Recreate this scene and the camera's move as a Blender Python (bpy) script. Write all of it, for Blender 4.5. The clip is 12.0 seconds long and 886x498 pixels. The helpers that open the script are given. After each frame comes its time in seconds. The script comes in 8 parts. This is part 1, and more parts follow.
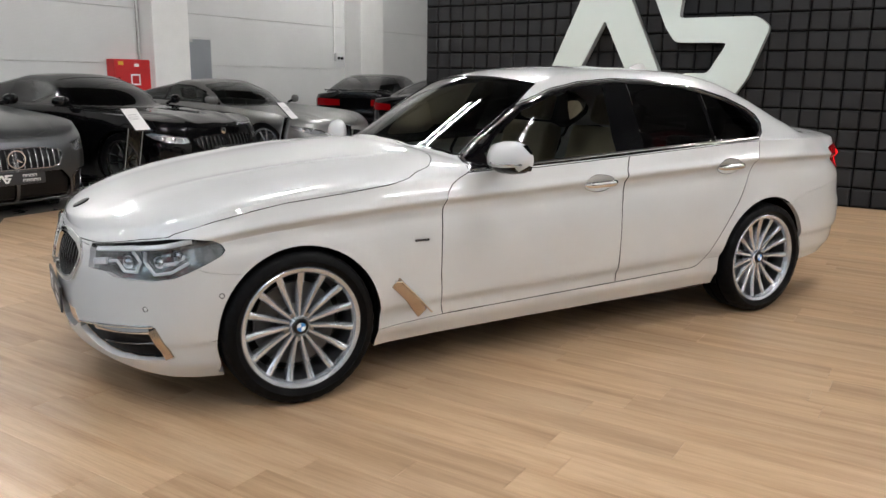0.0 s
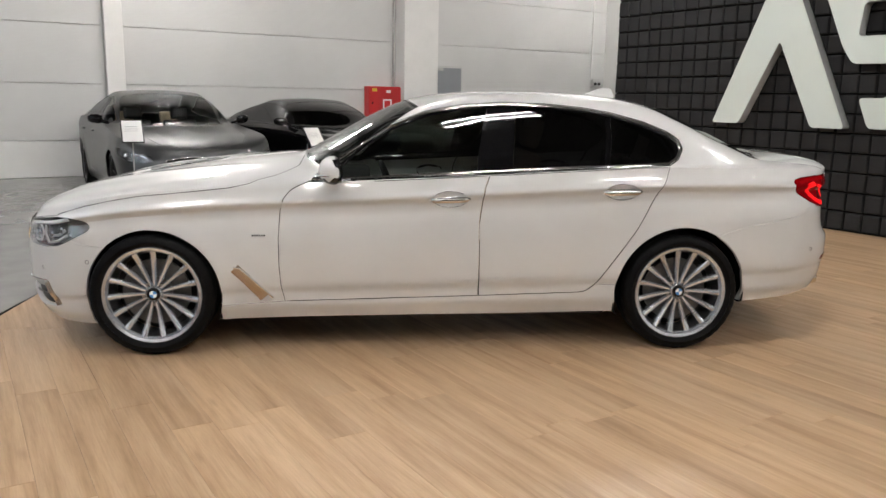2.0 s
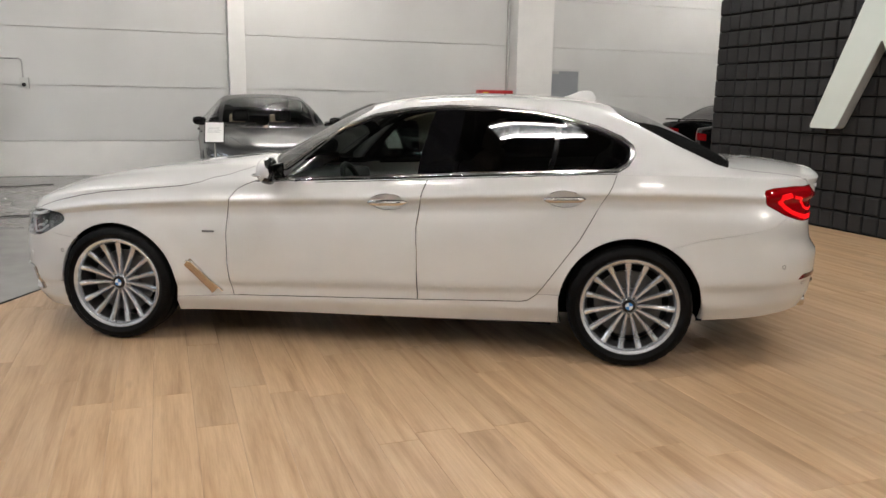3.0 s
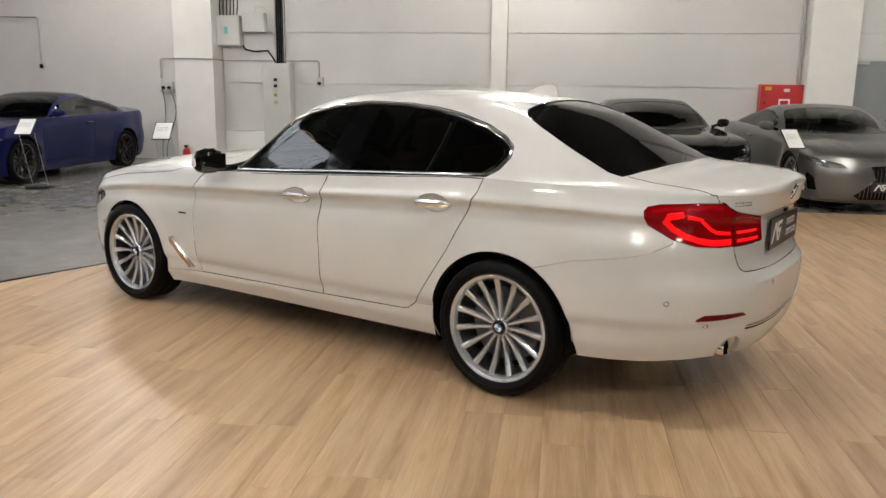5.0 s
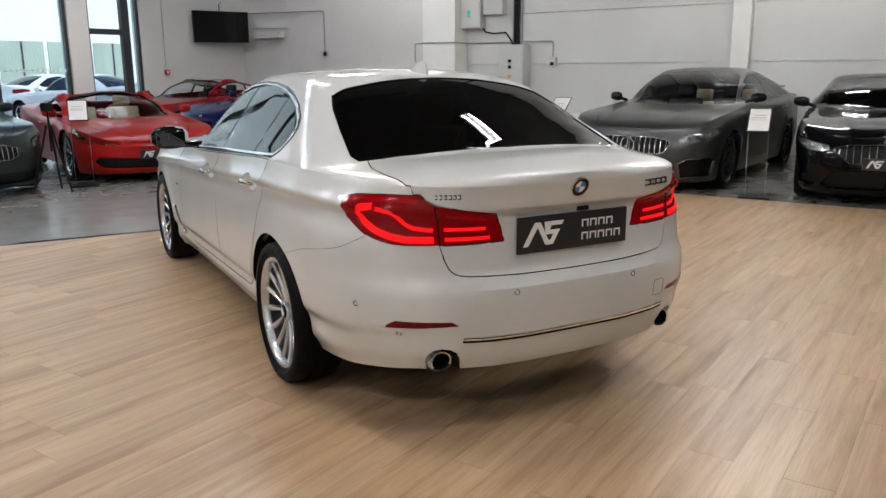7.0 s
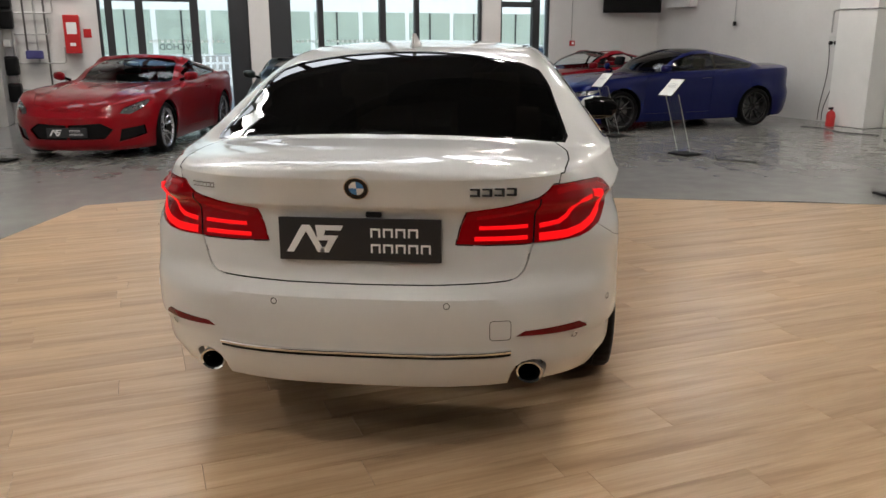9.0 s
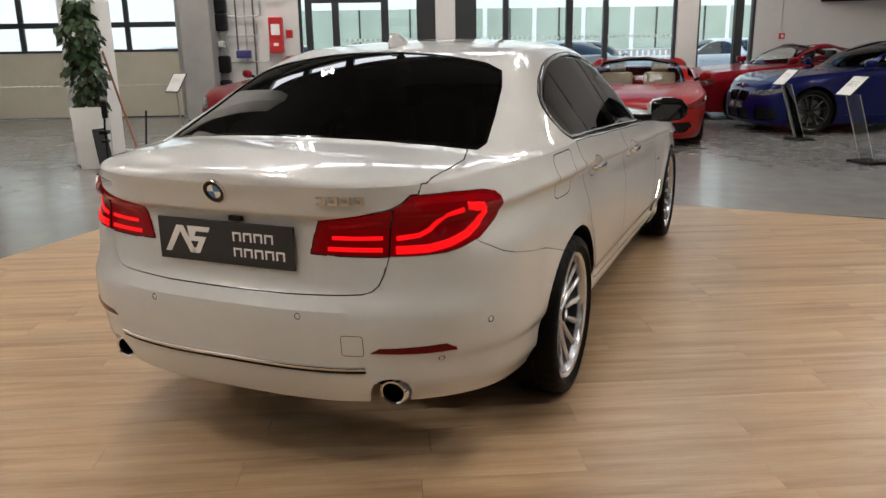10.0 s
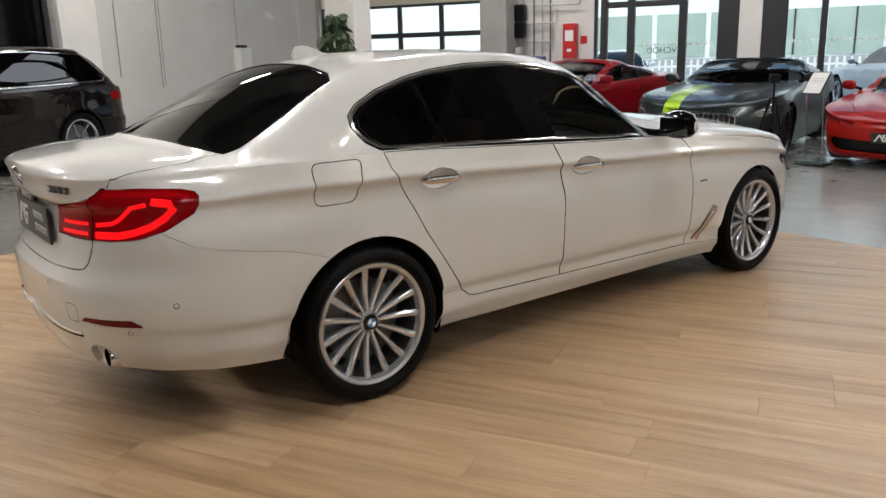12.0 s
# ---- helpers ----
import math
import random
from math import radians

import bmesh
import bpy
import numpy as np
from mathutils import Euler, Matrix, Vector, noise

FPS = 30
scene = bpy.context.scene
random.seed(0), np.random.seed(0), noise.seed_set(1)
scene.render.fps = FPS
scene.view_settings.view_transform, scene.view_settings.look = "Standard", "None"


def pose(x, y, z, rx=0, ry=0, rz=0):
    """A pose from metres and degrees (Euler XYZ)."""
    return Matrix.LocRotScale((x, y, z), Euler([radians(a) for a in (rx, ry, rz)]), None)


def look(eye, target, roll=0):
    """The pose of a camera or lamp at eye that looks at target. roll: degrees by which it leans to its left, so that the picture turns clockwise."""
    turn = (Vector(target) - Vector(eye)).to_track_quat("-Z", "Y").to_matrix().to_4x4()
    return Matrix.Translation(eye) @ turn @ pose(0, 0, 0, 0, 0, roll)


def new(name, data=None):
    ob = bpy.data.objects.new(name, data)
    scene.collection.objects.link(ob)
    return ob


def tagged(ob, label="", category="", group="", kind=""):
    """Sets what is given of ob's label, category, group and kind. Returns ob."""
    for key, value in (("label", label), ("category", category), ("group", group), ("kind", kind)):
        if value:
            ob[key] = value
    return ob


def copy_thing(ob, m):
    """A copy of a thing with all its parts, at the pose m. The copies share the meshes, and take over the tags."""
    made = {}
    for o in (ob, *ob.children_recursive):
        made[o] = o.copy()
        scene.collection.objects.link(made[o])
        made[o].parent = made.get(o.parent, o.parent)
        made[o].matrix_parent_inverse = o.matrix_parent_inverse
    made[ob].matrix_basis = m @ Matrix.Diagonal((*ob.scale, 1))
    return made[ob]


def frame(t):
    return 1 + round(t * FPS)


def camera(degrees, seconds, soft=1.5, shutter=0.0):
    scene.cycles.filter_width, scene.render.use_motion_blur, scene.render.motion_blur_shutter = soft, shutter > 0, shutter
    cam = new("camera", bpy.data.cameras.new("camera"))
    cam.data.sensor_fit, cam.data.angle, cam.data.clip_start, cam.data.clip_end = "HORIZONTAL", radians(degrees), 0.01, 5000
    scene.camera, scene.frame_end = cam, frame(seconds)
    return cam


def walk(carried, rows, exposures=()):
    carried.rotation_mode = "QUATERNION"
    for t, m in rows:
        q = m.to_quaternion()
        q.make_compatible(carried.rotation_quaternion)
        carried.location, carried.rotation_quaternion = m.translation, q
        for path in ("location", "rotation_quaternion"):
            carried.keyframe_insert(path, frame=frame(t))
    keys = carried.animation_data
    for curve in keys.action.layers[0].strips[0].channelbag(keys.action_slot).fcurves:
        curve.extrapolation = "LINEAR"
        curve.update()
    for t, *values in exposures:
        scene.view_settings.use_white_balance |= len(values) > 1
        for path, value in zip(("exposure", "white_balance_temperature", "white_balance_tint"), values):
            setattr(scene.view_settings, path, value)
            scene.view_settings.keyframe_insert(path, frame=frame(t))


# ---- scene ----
cam = camera(58.8, 12.0)
PATH = [
    (0, (-1.121, -3.983, 1.391), (-0.128, -2.3, 0.968), 0.8),
    (0.5, (-0.597, -4.396, 1.426), (0.18, -2.6, 1.014), 0.5),
    (1, (-0.004, -4.751, 1.418), (0.563, -2.873, 1.029), 0.3),
    (1.5, (0.593, -5.034, 1.436), (0.965, -3.105, 1.057), 0.7),
    (2, (1.215, -5.206, 1.417), (1.387, -3.249, 1.043), 0.9),
    (2.5, (1.842, -5.22, 1.434), (1.81, -3.256, 1.061), 1.0),
    (3, (2.491, -5.162, 1.431), (2.241, -3.213, 1.06), 0.9),
    (4.8, (4.661, -4.214, 1.449), (3.598, -2.565, 1.061), 0.9),
    (5, (4.875, -4.048, 1.462), (3.742, -2.447, 1.069), 0.7),
    (5.5, (5.377, -3.6, 1.453), (4.085, -2.127, 1.053), 0.3),
    (6, (5.862, -3.115, 1.467), (4.42, -1.792, 1.058), -0.1),
    (6.5, (6.233, -2.543, 1.454), (4.652, -1.389, 1.043), -0.5),
    (7, (6.511, -1.946, 1.457), (4.799, -1.011, 1.016), -0.4),
    (7.5, (6.649, -1.317, 1.434), (4.828, -0.636, 0.968), -0.2),
    (9.5, (6.349, 1.122, 1.463), (4.481, 0.621, 0.955), -0.4),
    (10, (6.083, 1.665, 1.464), (4.306, 0.901, 0.955), -0.9),
    (10.5, (5.808, 2.219, 1.464), (4.155, 1.213, 0.958), -1.5),
    (11, (5.437, 2.718, 1.454), (3.92, 1.511, 0.96), -1.9),
    (11.5, (5.079, 3.195, 1.455), (3.718, 1.812, 0.969), -1.7),
    (12, (4.712, 3.59, 1.443), (3.506, 2.068, 0.964), -1.6),
]
# the clip's camera opens a little and drifts warmer and cooler on its way
EXPOSE = [(0.0, 1.62, 6400, 10), (2.5, 1.57, 6750, 11), (5.5, 1.56, 7000, 10), (7.0, 1.46, 6450, 10), (7.5, 1.42, 6300, 9), (9.5, 1.40, 7100, 11), (12.0, 1.53, 6800, 10)]
walk(cam, [(t, look(eye, target, roll)) for t, eye, target, roll in PATH], EXPOSE)

# ---- world, large lights ----
ROOM = pose(0, 0, 0, 0, 0, 27)          # the hall stands turned against the car
world = bpy.data.worlds.new("sky")
world.use_nodes = True
scene.world = world
_nt = world.node_tree
_sky = _nt.nodes.new("ShaderNodeTexSky")
_sky.sky_type = "NISHITA"
_sky.sun_disc = False
_sky.sun_elevation, _sky.sun_rotation = radians(55), radians(69)
_nt.nodes["Background"].inputs[1].default_value = 0.15
_nt.links.new(_sky.outputs[0], _nt.nodes["Background"].inputs[0])
sun = new("sun", bpy.data.lights.new("sun", "SUN"))
sun.data.energy, sun.data.angle, sun.data.color = 0.7, radians(20), (1.0, 0.97, 0.92)
sun.matrix_world = look((0, 0, 20), (-13.0, -5.0, 0))


def area_light(name, m, sx, sy, watts, colour):
    lamp = new(name, bpy.data.lights.new(name, "AREA"))
    lamp.data.shape, lamp.data.size, lamp.data.size_y = "RECTANGLE", sx, sy
    lamp.data.energy, lamp.data.color = watts, colour
    lamp.matrix_world = m
    return lamp


# ---- materials ----
def nodes_of(name):
    m = bpy.data.materials.new(name)
    m.use_nodes = True
    nt = m.node_tree
    return m, nt, nt.nodes["Principled BSDF"]


def link(nt, a, b):
    nt.links.new(a, b)


def node(nt, kind, **kw):
    n = nt.nodes.new(kind)
    for k, v in kw.items():
        n.inputs[k].default_value = v
    return n


def ramp(nt, fac, stops):
    r = nt.nodes.new("ShaderNodeValToRGB")
    while len(r.color_ramp.elements) < len(stops):
        r.color_ramp.elements.new(0.5)
    for e, (p, c) in zip(r.color_ramp.elements, stops):
        e.position, e.color = p, (*c, 1)
    link(nt, fac, r.inputs[0])
    return r


def plain(name, colour, rough=0.5, metal=0.0, coat=0.0, vary=0.08, scale=3.0, bump=0.0, bump_scale=60.0, spec=0.5):
    """A material whose colour and gloss vary at two scales."""
    m, nt, b = nodes_of(name)
    b.inputs["Roughness"].default_value = rough
    b.inputs["Metallic"].default_value = metal
    b.inputs["Specular IOR Level"].default_value = spec
    b.inputs["Coat Weight"].default_value = coat
    b.inputs["Coat Roughness"].default_value = 0.03
    tc = nt.nodes.new("ShaderNodeTexCoord")
    n1 = node(nt, "ShaderNodeTexNoise", Scale=scale, Detail=6.0)
    n2 = node(nt, "ShaderNodeTexNoise", Scale=scale * 14, Detail=3.0)
    link(nt, tc.outputs["Object"], n1.inputs["Vector"])
    link(nt, tc.outputs["Object"], n2.inputs["Vector"])
    mix = nt.nodes.new("ShaderNodeMath")
    mix.operation = "MULTIPLY_ADD"
    mix.inputs[1].default_value = 0.35
    link(nt, n2.outputs[0], mix.inputs[0])
    link(nt, n1.outputs[0], mix.inputs[2])
    lo, hi = [max(0, c * (1 - vary)) for c in colour], [min(1, c * (1 + vary)) for c in colour]
    r = ramp(nt, mix.outputs[0], [(0.4, lo), (0.95, hi)])
    link(nt, r.outputs[0], b.inputs["Base Color"])
    if not coat and metal < 0.5:
        rr = ramp(nt, n1.outputs[0], [(0.3, (rough * 0.85,) * 3), (0.7, (min(1, rough * 1.12),) * 3)])
        link(nt, rr.outputs[0], b.inputs["Roughness"])
    if bump:
        n3 = node(nt, "ShaderNodeTexNoise", Scale=bump_scale, Detail=5.0)
        link(nt, tc.outputs["Object"], n3.inputs["Vector"])
        bp = node(nt, "ShaderNodeBump", Strength=bump, Distance=0.01)
        link(nt, n3.outputs[0], bp.inputs["Height"])
        link(nt, bp.outputs[0], b.inputs["Normal"])
    return m


def car_paint(name, colour, metal=0.0, rough=0.35, flake=0.0, coat=0.5, spec=0.08):
    m, nt, b = nodes_of(name)
    b.inputs["Metallic"].default_value = metal
    b.inputs["Roughness"].default_value = rough
    b.inputs["Coat Weight"].default_value = coat
    b.inputs["Coat Roughness"].default_value = 0.02
    b.inputs["Coat IOR"].default_value = 1.5 if coat > 0.9 else 1.34
    b.inputs["Specular IOR Level"].default_value = spec
    tc = nt.nodes.new("ShaderNodeTexCoord")
    n = node(nt, "ShaderNodeTexNoise", Scale=900.0, Detail=1.0)
    n2 = node(nt, "ShaderNodeTexNoise", Scale=1.5, Detail=4.0)
    link(nt, tc.outputs["Object"], n.inputs["Vector"])
    link(nt, tc.outputs["Object"], n2.inputs["Vector"])
    add = nt.nodes.new("ShaderNodeMath")
    add.operation = "MULTIPLY_ADD"
    add.inputs[1].default_value = flake
    link(nt, n.outputs[0], add.inputs[0])
    link(nt, n2.outputs[0], add.inputs[2])
    r = ramp(nt, add.outputs[0], [(0.3, [c * 0.94 for c in colour]), (0.75 + flake, [min(1, c * 1.05) for c in colour])])
    link(nt, r.outputs[0], b.inputs["Base Color"])
    return m


def glass_mat(name, tint, rough=0.0, ior=1.52):
    """Thin glass: a tinted pass-through with a mirror's gloss on top."""
    m, nt, b = nodes_of(name)
    out = nt.nodes["Material Output"]
    tr = nt.nodes.new("ShaderNodeBsdfTransparent")
    tr.inputs[0].default_value = (*tint, 1)
    gl = nt.nodes.new("ShaderNodeBsdfGlossy")
    gl.inputs["Roughness"].default_value = rough
    fr = nt.nodes.new("ShaderNodeFresnel")
    fr.inputs[0].default_value = ior
    mx = nt.nodes.new("ShaderNodeMixShader")
    link(nt, fr.outputs[0], mx.inputs[0])
    link(nt, tr.outputs[0], mx.inputs[1])
    link(nt, gl.outputs[0], mx.inputs[2])
    link(nt, mx.outputs[0], out.inputs[0])
    nt.nodes.remove(b)
    return m


def emitter(name, colour, strength):
    m, nt, b = nodes_of(name)
    b.inputs["Base Color"].default_value = (*colour, 1)
    b.inputs["Emission Color"].default_value = (*colour, 1)
    b.inputs["Emission Strength"].default_value = strength
    return m


def wood_floor(name):
    m, nt, b = nodes_of(name)
    tc = nt.nodes.new("ShaderNodeTexCoord")
    oi = nt.nodes.new("ShaderNodeObjectInfo")
    ge = nt.nodes.new("ShaderNodeNewGeometry")
    rnd = nt.nodes.new("ShaderNodeMath")
    rnd.operation = "ADD"
    link(nt, oi.outputs["Random"], rnd.inputs[0])
    link(nt, ge.outputs["Random Per Island"], rnd.inputs[1])
    fr = nt.nodes.new("ShaderNodeMath")
    fr.operation = "FRACT"
    link(nt, rnd.outputs[0], fr.inputs[0])
    sh = nt.nodes.new("ShaderNodeMath")
    sh.operation = "MULTIPLY"
    sh.inputs[1].default_value = 57.0
    link(nt, fr.outputs[0], sh.inputs[0])
    add = nt.nodes.new("ShaderNodeVectorMath")
    add.operation = "ADD"
    link(nt, tc.outputs["Object"], add.inputs[0])
    link(nt, sh.outputs[0], add.inputs[1])
    # long soft streaks along the board, fine pores over them, now and then a knot
    mp = nt.nodes.new("ShaderNodeMapping")
    mp.inputs["Scale"].default_value = (13.0, 0.8, 1.0)
    link(nt, add.outputs[0], mp.inputs[0])
    streak = node(nt, "ShaderNodeTexNoise", Scale=1.0, Detail=6.0, Roughness=0.58, Distortion=0.25)
    link(nt, mp.outputs[0], streak.inputs["Vector"])
    mp2 = nt.nodes.new("ShaderNodeMapping")
    mp2.inputs["Scale"].default_value = (130.0, 5.0, 1.0)
    link(nt, add.outputs[0], mp2.inputs[0])
    pore = node(nt, "ShaderNodeTexNoise", Scale=1.0, Detail=4.0, Roughness=0.7)
    link(nt, mp2.outputs[0], pore.inputs["Vector"])
    mp3 = nt.nodes.new("ShaderNodeMapping")
    mp3.inputs["Scale"].default_value = (5.0, 1.6, 1.0)
    link(nt, add.outputs[0], mp3.inputs[0])
    knot = node(nt, "ShaderNodeTexVoronoi", Scale=1.0)
    link(nt, mp3.outputs[0], knot.inputs["Vector"])
    kr = ramp(nt, knot.outputs["Distance"], [(0.03, (0.55, 0.5, 0.45)), (0.13, (1, 1, 1))])
    r1 = ramp(nt, streak.outputs[0], [(0.26, (0.325, 0.198, 0.106)), (0.42, (0.455, 0.300, 0.172)), (0.56, (0.535, 0.366, 0.222)), (0.76, (0.600, 0.430, 0.275))])
    r2 = ramp(nt, pore.outputs[0], [(0.34, (0.78, 0.75, 0.72)), (0.58, (1.02, 1.02, 1.02))])
    mul = nt.nodes.new("ShaderNodeMixRGB")
    mul.blend_type = "MULTIPLY"
    mul.inputs[0].default_value = 0.6
    link(nt, r1.outputs[0], mul.inputs[1])
    link(nt, r2.outputs[0], mul.inputs[2])
    mulk = nt.nodes.new("ShaderNodeMixRGB")
    mulk.blend_type = "MULTIPLY"
    mulk.inputs[0].default_value = 0.35
    link(nt, mul.outputs[0], mulk.inputs[1])
    link(nt, kr.outputs[0], mulk.inputs[2])
    tone = ramp(nt, fr.outputs[0], [(0.0, (0.86, 0.85, 0.84)), (0.5, (0.96, 0.955, 0.95)), (1.0, (1.04, 1.03, 1.02))])
    mul2 = nt.nodes.new("ShaderNodeMixRGB")
    mul2.blend_type = "MULTIPLY"
    mul2.inputs[0].default_value = 1.0
    link(nt, mulk.outputs[0], mul2.inputs[1])
    link(nt, tone.outputs[0], mul2.inputs[2])
    link(nt, mul2.outputs[0], b.inputs["Base Color"])
    rr = ramp(nt, streak.outputs[0], [(0.3, (0.40,) * 3), (0.7, (0.31,) * 3)])
    link(nt, rr.outputs[0], b.inputs["Roughness"])
    b.inputs["Specular IOR Level"].default_value = 0.5
    bp = node(nt, "ShaderNodeBump", Strength=0.04, Distance=0.001)
    link(nt, pore.outputs[0], bp.inputs["Height"])
    link(nt, bp.outputs[0], b.inputs["Normal"])
    return m


def concrete(name):
    m, nt, b = nodes_of(name)
    tc = nt.nodes.new("ShaderNodeTexCoord")
    n1 = node(nt, "ShaderNodeTexNoise", Scale=0.35, Detail=5.0, Roughness=0.5)
    n2 = node(nt, "ShaderNodeTexNoise", Scale=4.0, Detail=8.0, Roughness=0.5)
    for n in (n1, n2):
        link(nt, tc.outputs["Object"], n.inputs["Vector"])
    r = ramp(nt, n1.outputs[0], [(0.3, (0.205, 0.200, 0.190)), (0.7, (0.280, 0.273, 0.260))])
    r2 = ramp(nt, n2.outputs[0], [(0.3, (0.93,) * 3), (0.7, (1.05,) * 3)])
    mul = nt.nodes.new("ShaderNodeMixRGB")
    mul.blend_type = "MULTIPLY"
    mul.inputs[0].default_value = 1.0
    link(nt, r.outputs[0], mul.inputs[1])
    link(nt, r2.outputs[0], mul.inputs[2])
    link(nt, mul.outputs[0], b.inputs["Base Color"])
    rr = ramp(nt, n2.outputs[0], [(0.3, (0.17,) * 3), (0.7, (0.24,) * 3)])
    link(nt, rr.outputs[0], b.inputs["Roughness"])
    return m


def ribbed_panel(name, colour):
    """Sheet-metal wall panel with fine level ribs."""
    m, nt, b = nodes_of(name)
    tc = nt.nodes.new("ShaderNodeTexCoord")
    wv = node(nt, "ShaderNodeTexWave", Scale=15.0, Distortion=0.0)
    wv.bands_direction = "Z"
    link(nt, tc.outputs["Object"], wv.inputs["Vector"])
    n1 = node(nt, "ShaderNodeTexNoise", Scale=0.8, Detail=6.0)
    link(nt, tc.outputs["Object"], n1.inputs["Vector"])
    r = ramp(nt, n1.outputs[0], [(0.3, [c * 0.94 for c in colour]), (0.7, [min(1, c * 1.03) for c in colour])])
    link(nt, r.outputs[0], b.inputs["Base Color"])
    b.inputs["Roughness"].default_value = 0.5
    bp = node(nt, "ShaderNodeBump", Strength=0.35, Distance=0.0015)
    link(nt, wv.outputs[0], bp.inputs["Height"])
    link(nt, bp.outputs[0], b.inputs["Normal"])
    return m


M_WOOD = wood_floor("oak vinyl plank")
M_CONCRETE = concrete("polished concrete")
M_PANEL = ribbed_panel("white sandwich panel", (0.63, 0.63, 0.62))
M_PLASTER = plain("white plaster", (0.63, 0.62, 0.605), 0.7, vary=0.05, scale=1.2, bump=0.12, bump_scale=40)
M_WHITE = plain("white paint", (0.78, 0.775, 0.755), 0.5, vary=0.04)
M_CREAM = plain("cream steel door panel", (0.62, 0.58, 0.47), 0.5, vary=0.05, bump=0.1, bump_scale=90)
M_GREYCONC = plain("raw concrete pillar", (0.36, 0.35, 0.33), 0.8, vary=0.14, scale=2, bump=0.2)
M_FOAM = plain("charcoal foam tile", (0.022, 0.0225, 0.024), 0.75, spec=0.25, vary=0.2, scale=6, bump=0.25, bump_scale=300)
M_BACKING = plain("black backing board", (0.003, 0.003, 0.003), 0.9, spec=0.05)
# letter faces are mostly unlit; a faint glow is added to brighten them
M_LETTER = emitter("milky acrylic with faint glow", (0.60, 0.66, 0.63), 0.03)
M_LETTER.node_tree.nodes["Principled BSDF"].inputs["Roughness"].default_value = 0.12
M_LETTER_EDGE = plain("grey letter side", (0.30, 0.31, 0.31), 0.5)
M_FRAME = plain("anthracite window frame", (0.022, 0.024, 0.027), 0.45, vary=0.15)
M_GREYDOOR = plain("grey steel door", (0.25, 0.265, 0.285), 0.45, vary=0.06)
M_CEIL = plain("grey ceiling sheet", (0.085, 0.085, 0.083), 0.6, vary=0.08, scale=1)
M_TUBE = emitter("lit lamp tube", (1.0, 0.972, 0.945), 85.0)
SKY_W = 100
M_RED = plain("red enamel", (0.50, 0.016, 0.018), 0.38, vary=0.08)
M_STEEL = plain("galvanised steel", (0.42, 0.42, 0.41), 0.42, metal=0.8, vary=0.15, scale=8)
M_GREYBOX = plain("light grey enclosure", (0.56, 0.565, 0.55), 0.45, vary=0.05)
M_BLACKP = plain("black plastic", (0.005, 0.005, 0.0055), 0.40, spec=0.2, vary=0.2, scale=8)
M_RUBBER = plain("tyre rubber", (0.0035, 0.0035, 0.0038), 0.5, spec=0.10, vary=0.25, scale=9, bump=0.15, bump_scale=160)
M_CHROME = plain("chrome", (0.80, 0.80, 0.79), 0.08, metal=1.0, vary=0.02)
M_SATIN = plain("satin aluminium", (0.62, 0.615, 0.60), 0.30, metal=0.95, vary=0.04)
M_DARKCHROME = plain("dark chrome", (0.20, 0.20, 0.21), 0.18, metal=1.0, vary=0.05)
M_RIM = plain("silver wheel paint", (0.55, 0.575, 0.615), 0.27, metal=0.80, coat=0.5, vary=0.04)
M_RIM_BLACK = plain("gloss black wheel paint", (0.012, 0.012, 0.013), 0.25, metal=0.2, coat=0.8)
M_DISC = plain("brake disc iron", (0.15, 0.148, 0.145), 0.42, metal=0.6, vary=0.2, scale=10)
M_ARCH = plain("wheel arch liner", (0.006, 0.006, 0.006), 0.9, spec=0.05)
M_GLOSSBLACK = plain("gloss black trim", (0.003, 0.003, 0.0035), 0.05, spec=0.30)
# flat black for thin lines; on panel rims it paints the gap's shade
M_GAP_BLACK = plain("black gap shade and dark lines", (0.006, 0.006, 0.006), 0.8, spec=0.1)
M_GLASS = glass_mat("clear window glass", (0.90, 0.95, 0.93))
M_GLASS_CAR = glass_mat("tinted car glass", (0.30, 0.35, 0.335))
M_GLASS_DARK = glass_mat("privacy glass", (0.016, 0.016, 0.018))
M_ACRYLIC = glass_mat("clear acrylic", (0.95, 0.965, 0.965), ior=1.22)
M_LENS = glass_mat("clear lamp lens", (0.95, 0.96, 0.97))
M_PAPER = plain("printed paper", (0.80, 0.80, 0.79), 0.7, vary=0.03)
M_INK = plain("grey print", (0.25, 0.25, 0.27), 0.7)
M_PLATE = plain("black number plate holder", (0.018, 0.019, 0.022), 0.35)
M_PLATEWHITE = plain("white print", (0.82, 0.82, 0.82), 0.5)
M_SEAT = plain("black seat leather", (0.012, 0.012, 0.012), 0.5, spec=0.2, bump=0.1)
M_TAN = plain("cream seat leather", (0.46, 0.37, 0.26), 0.5, bump=0.1)
M_LEAF = plain("dark green leaf", (0.030, 0.062, 0.022), 0.42, vary=0.4, scale=9)
M_BARK = plain("brown stem", (0.12, 0.08, 0.05), 0.8)
M_SOIL = plain("soil", (0.05, 0.035, 0.025), 0.95)
M_DARKPIPE = plain("dark pipe", (0.10, 0.09, 0.085), 0.5, metal=0.5)
M_BRASS = plain("champagne trim", (0.52, 0.42, 0.33), 0.22, metal=0.9, vary=0.03)


# ---- mesh helpers ----
def mesh_of(bm, name, mats, smooth=False, sharp=None):
    me = bpy.data.meshes.new(name)
    bm.normal_update()
    bm.to_mesh(me)
    bm.free()
    for m in mats if isinstance(mats, (list, tuple)) else [mats]:
        me.materials.append(m)
    if smooth or sharp:
        me.polygons.foreach_set("use_smooth", [True] * len(me.polygons))
        if sharp:
            me.set_sharp_from_angle(angle=radians(sharp))
    return me


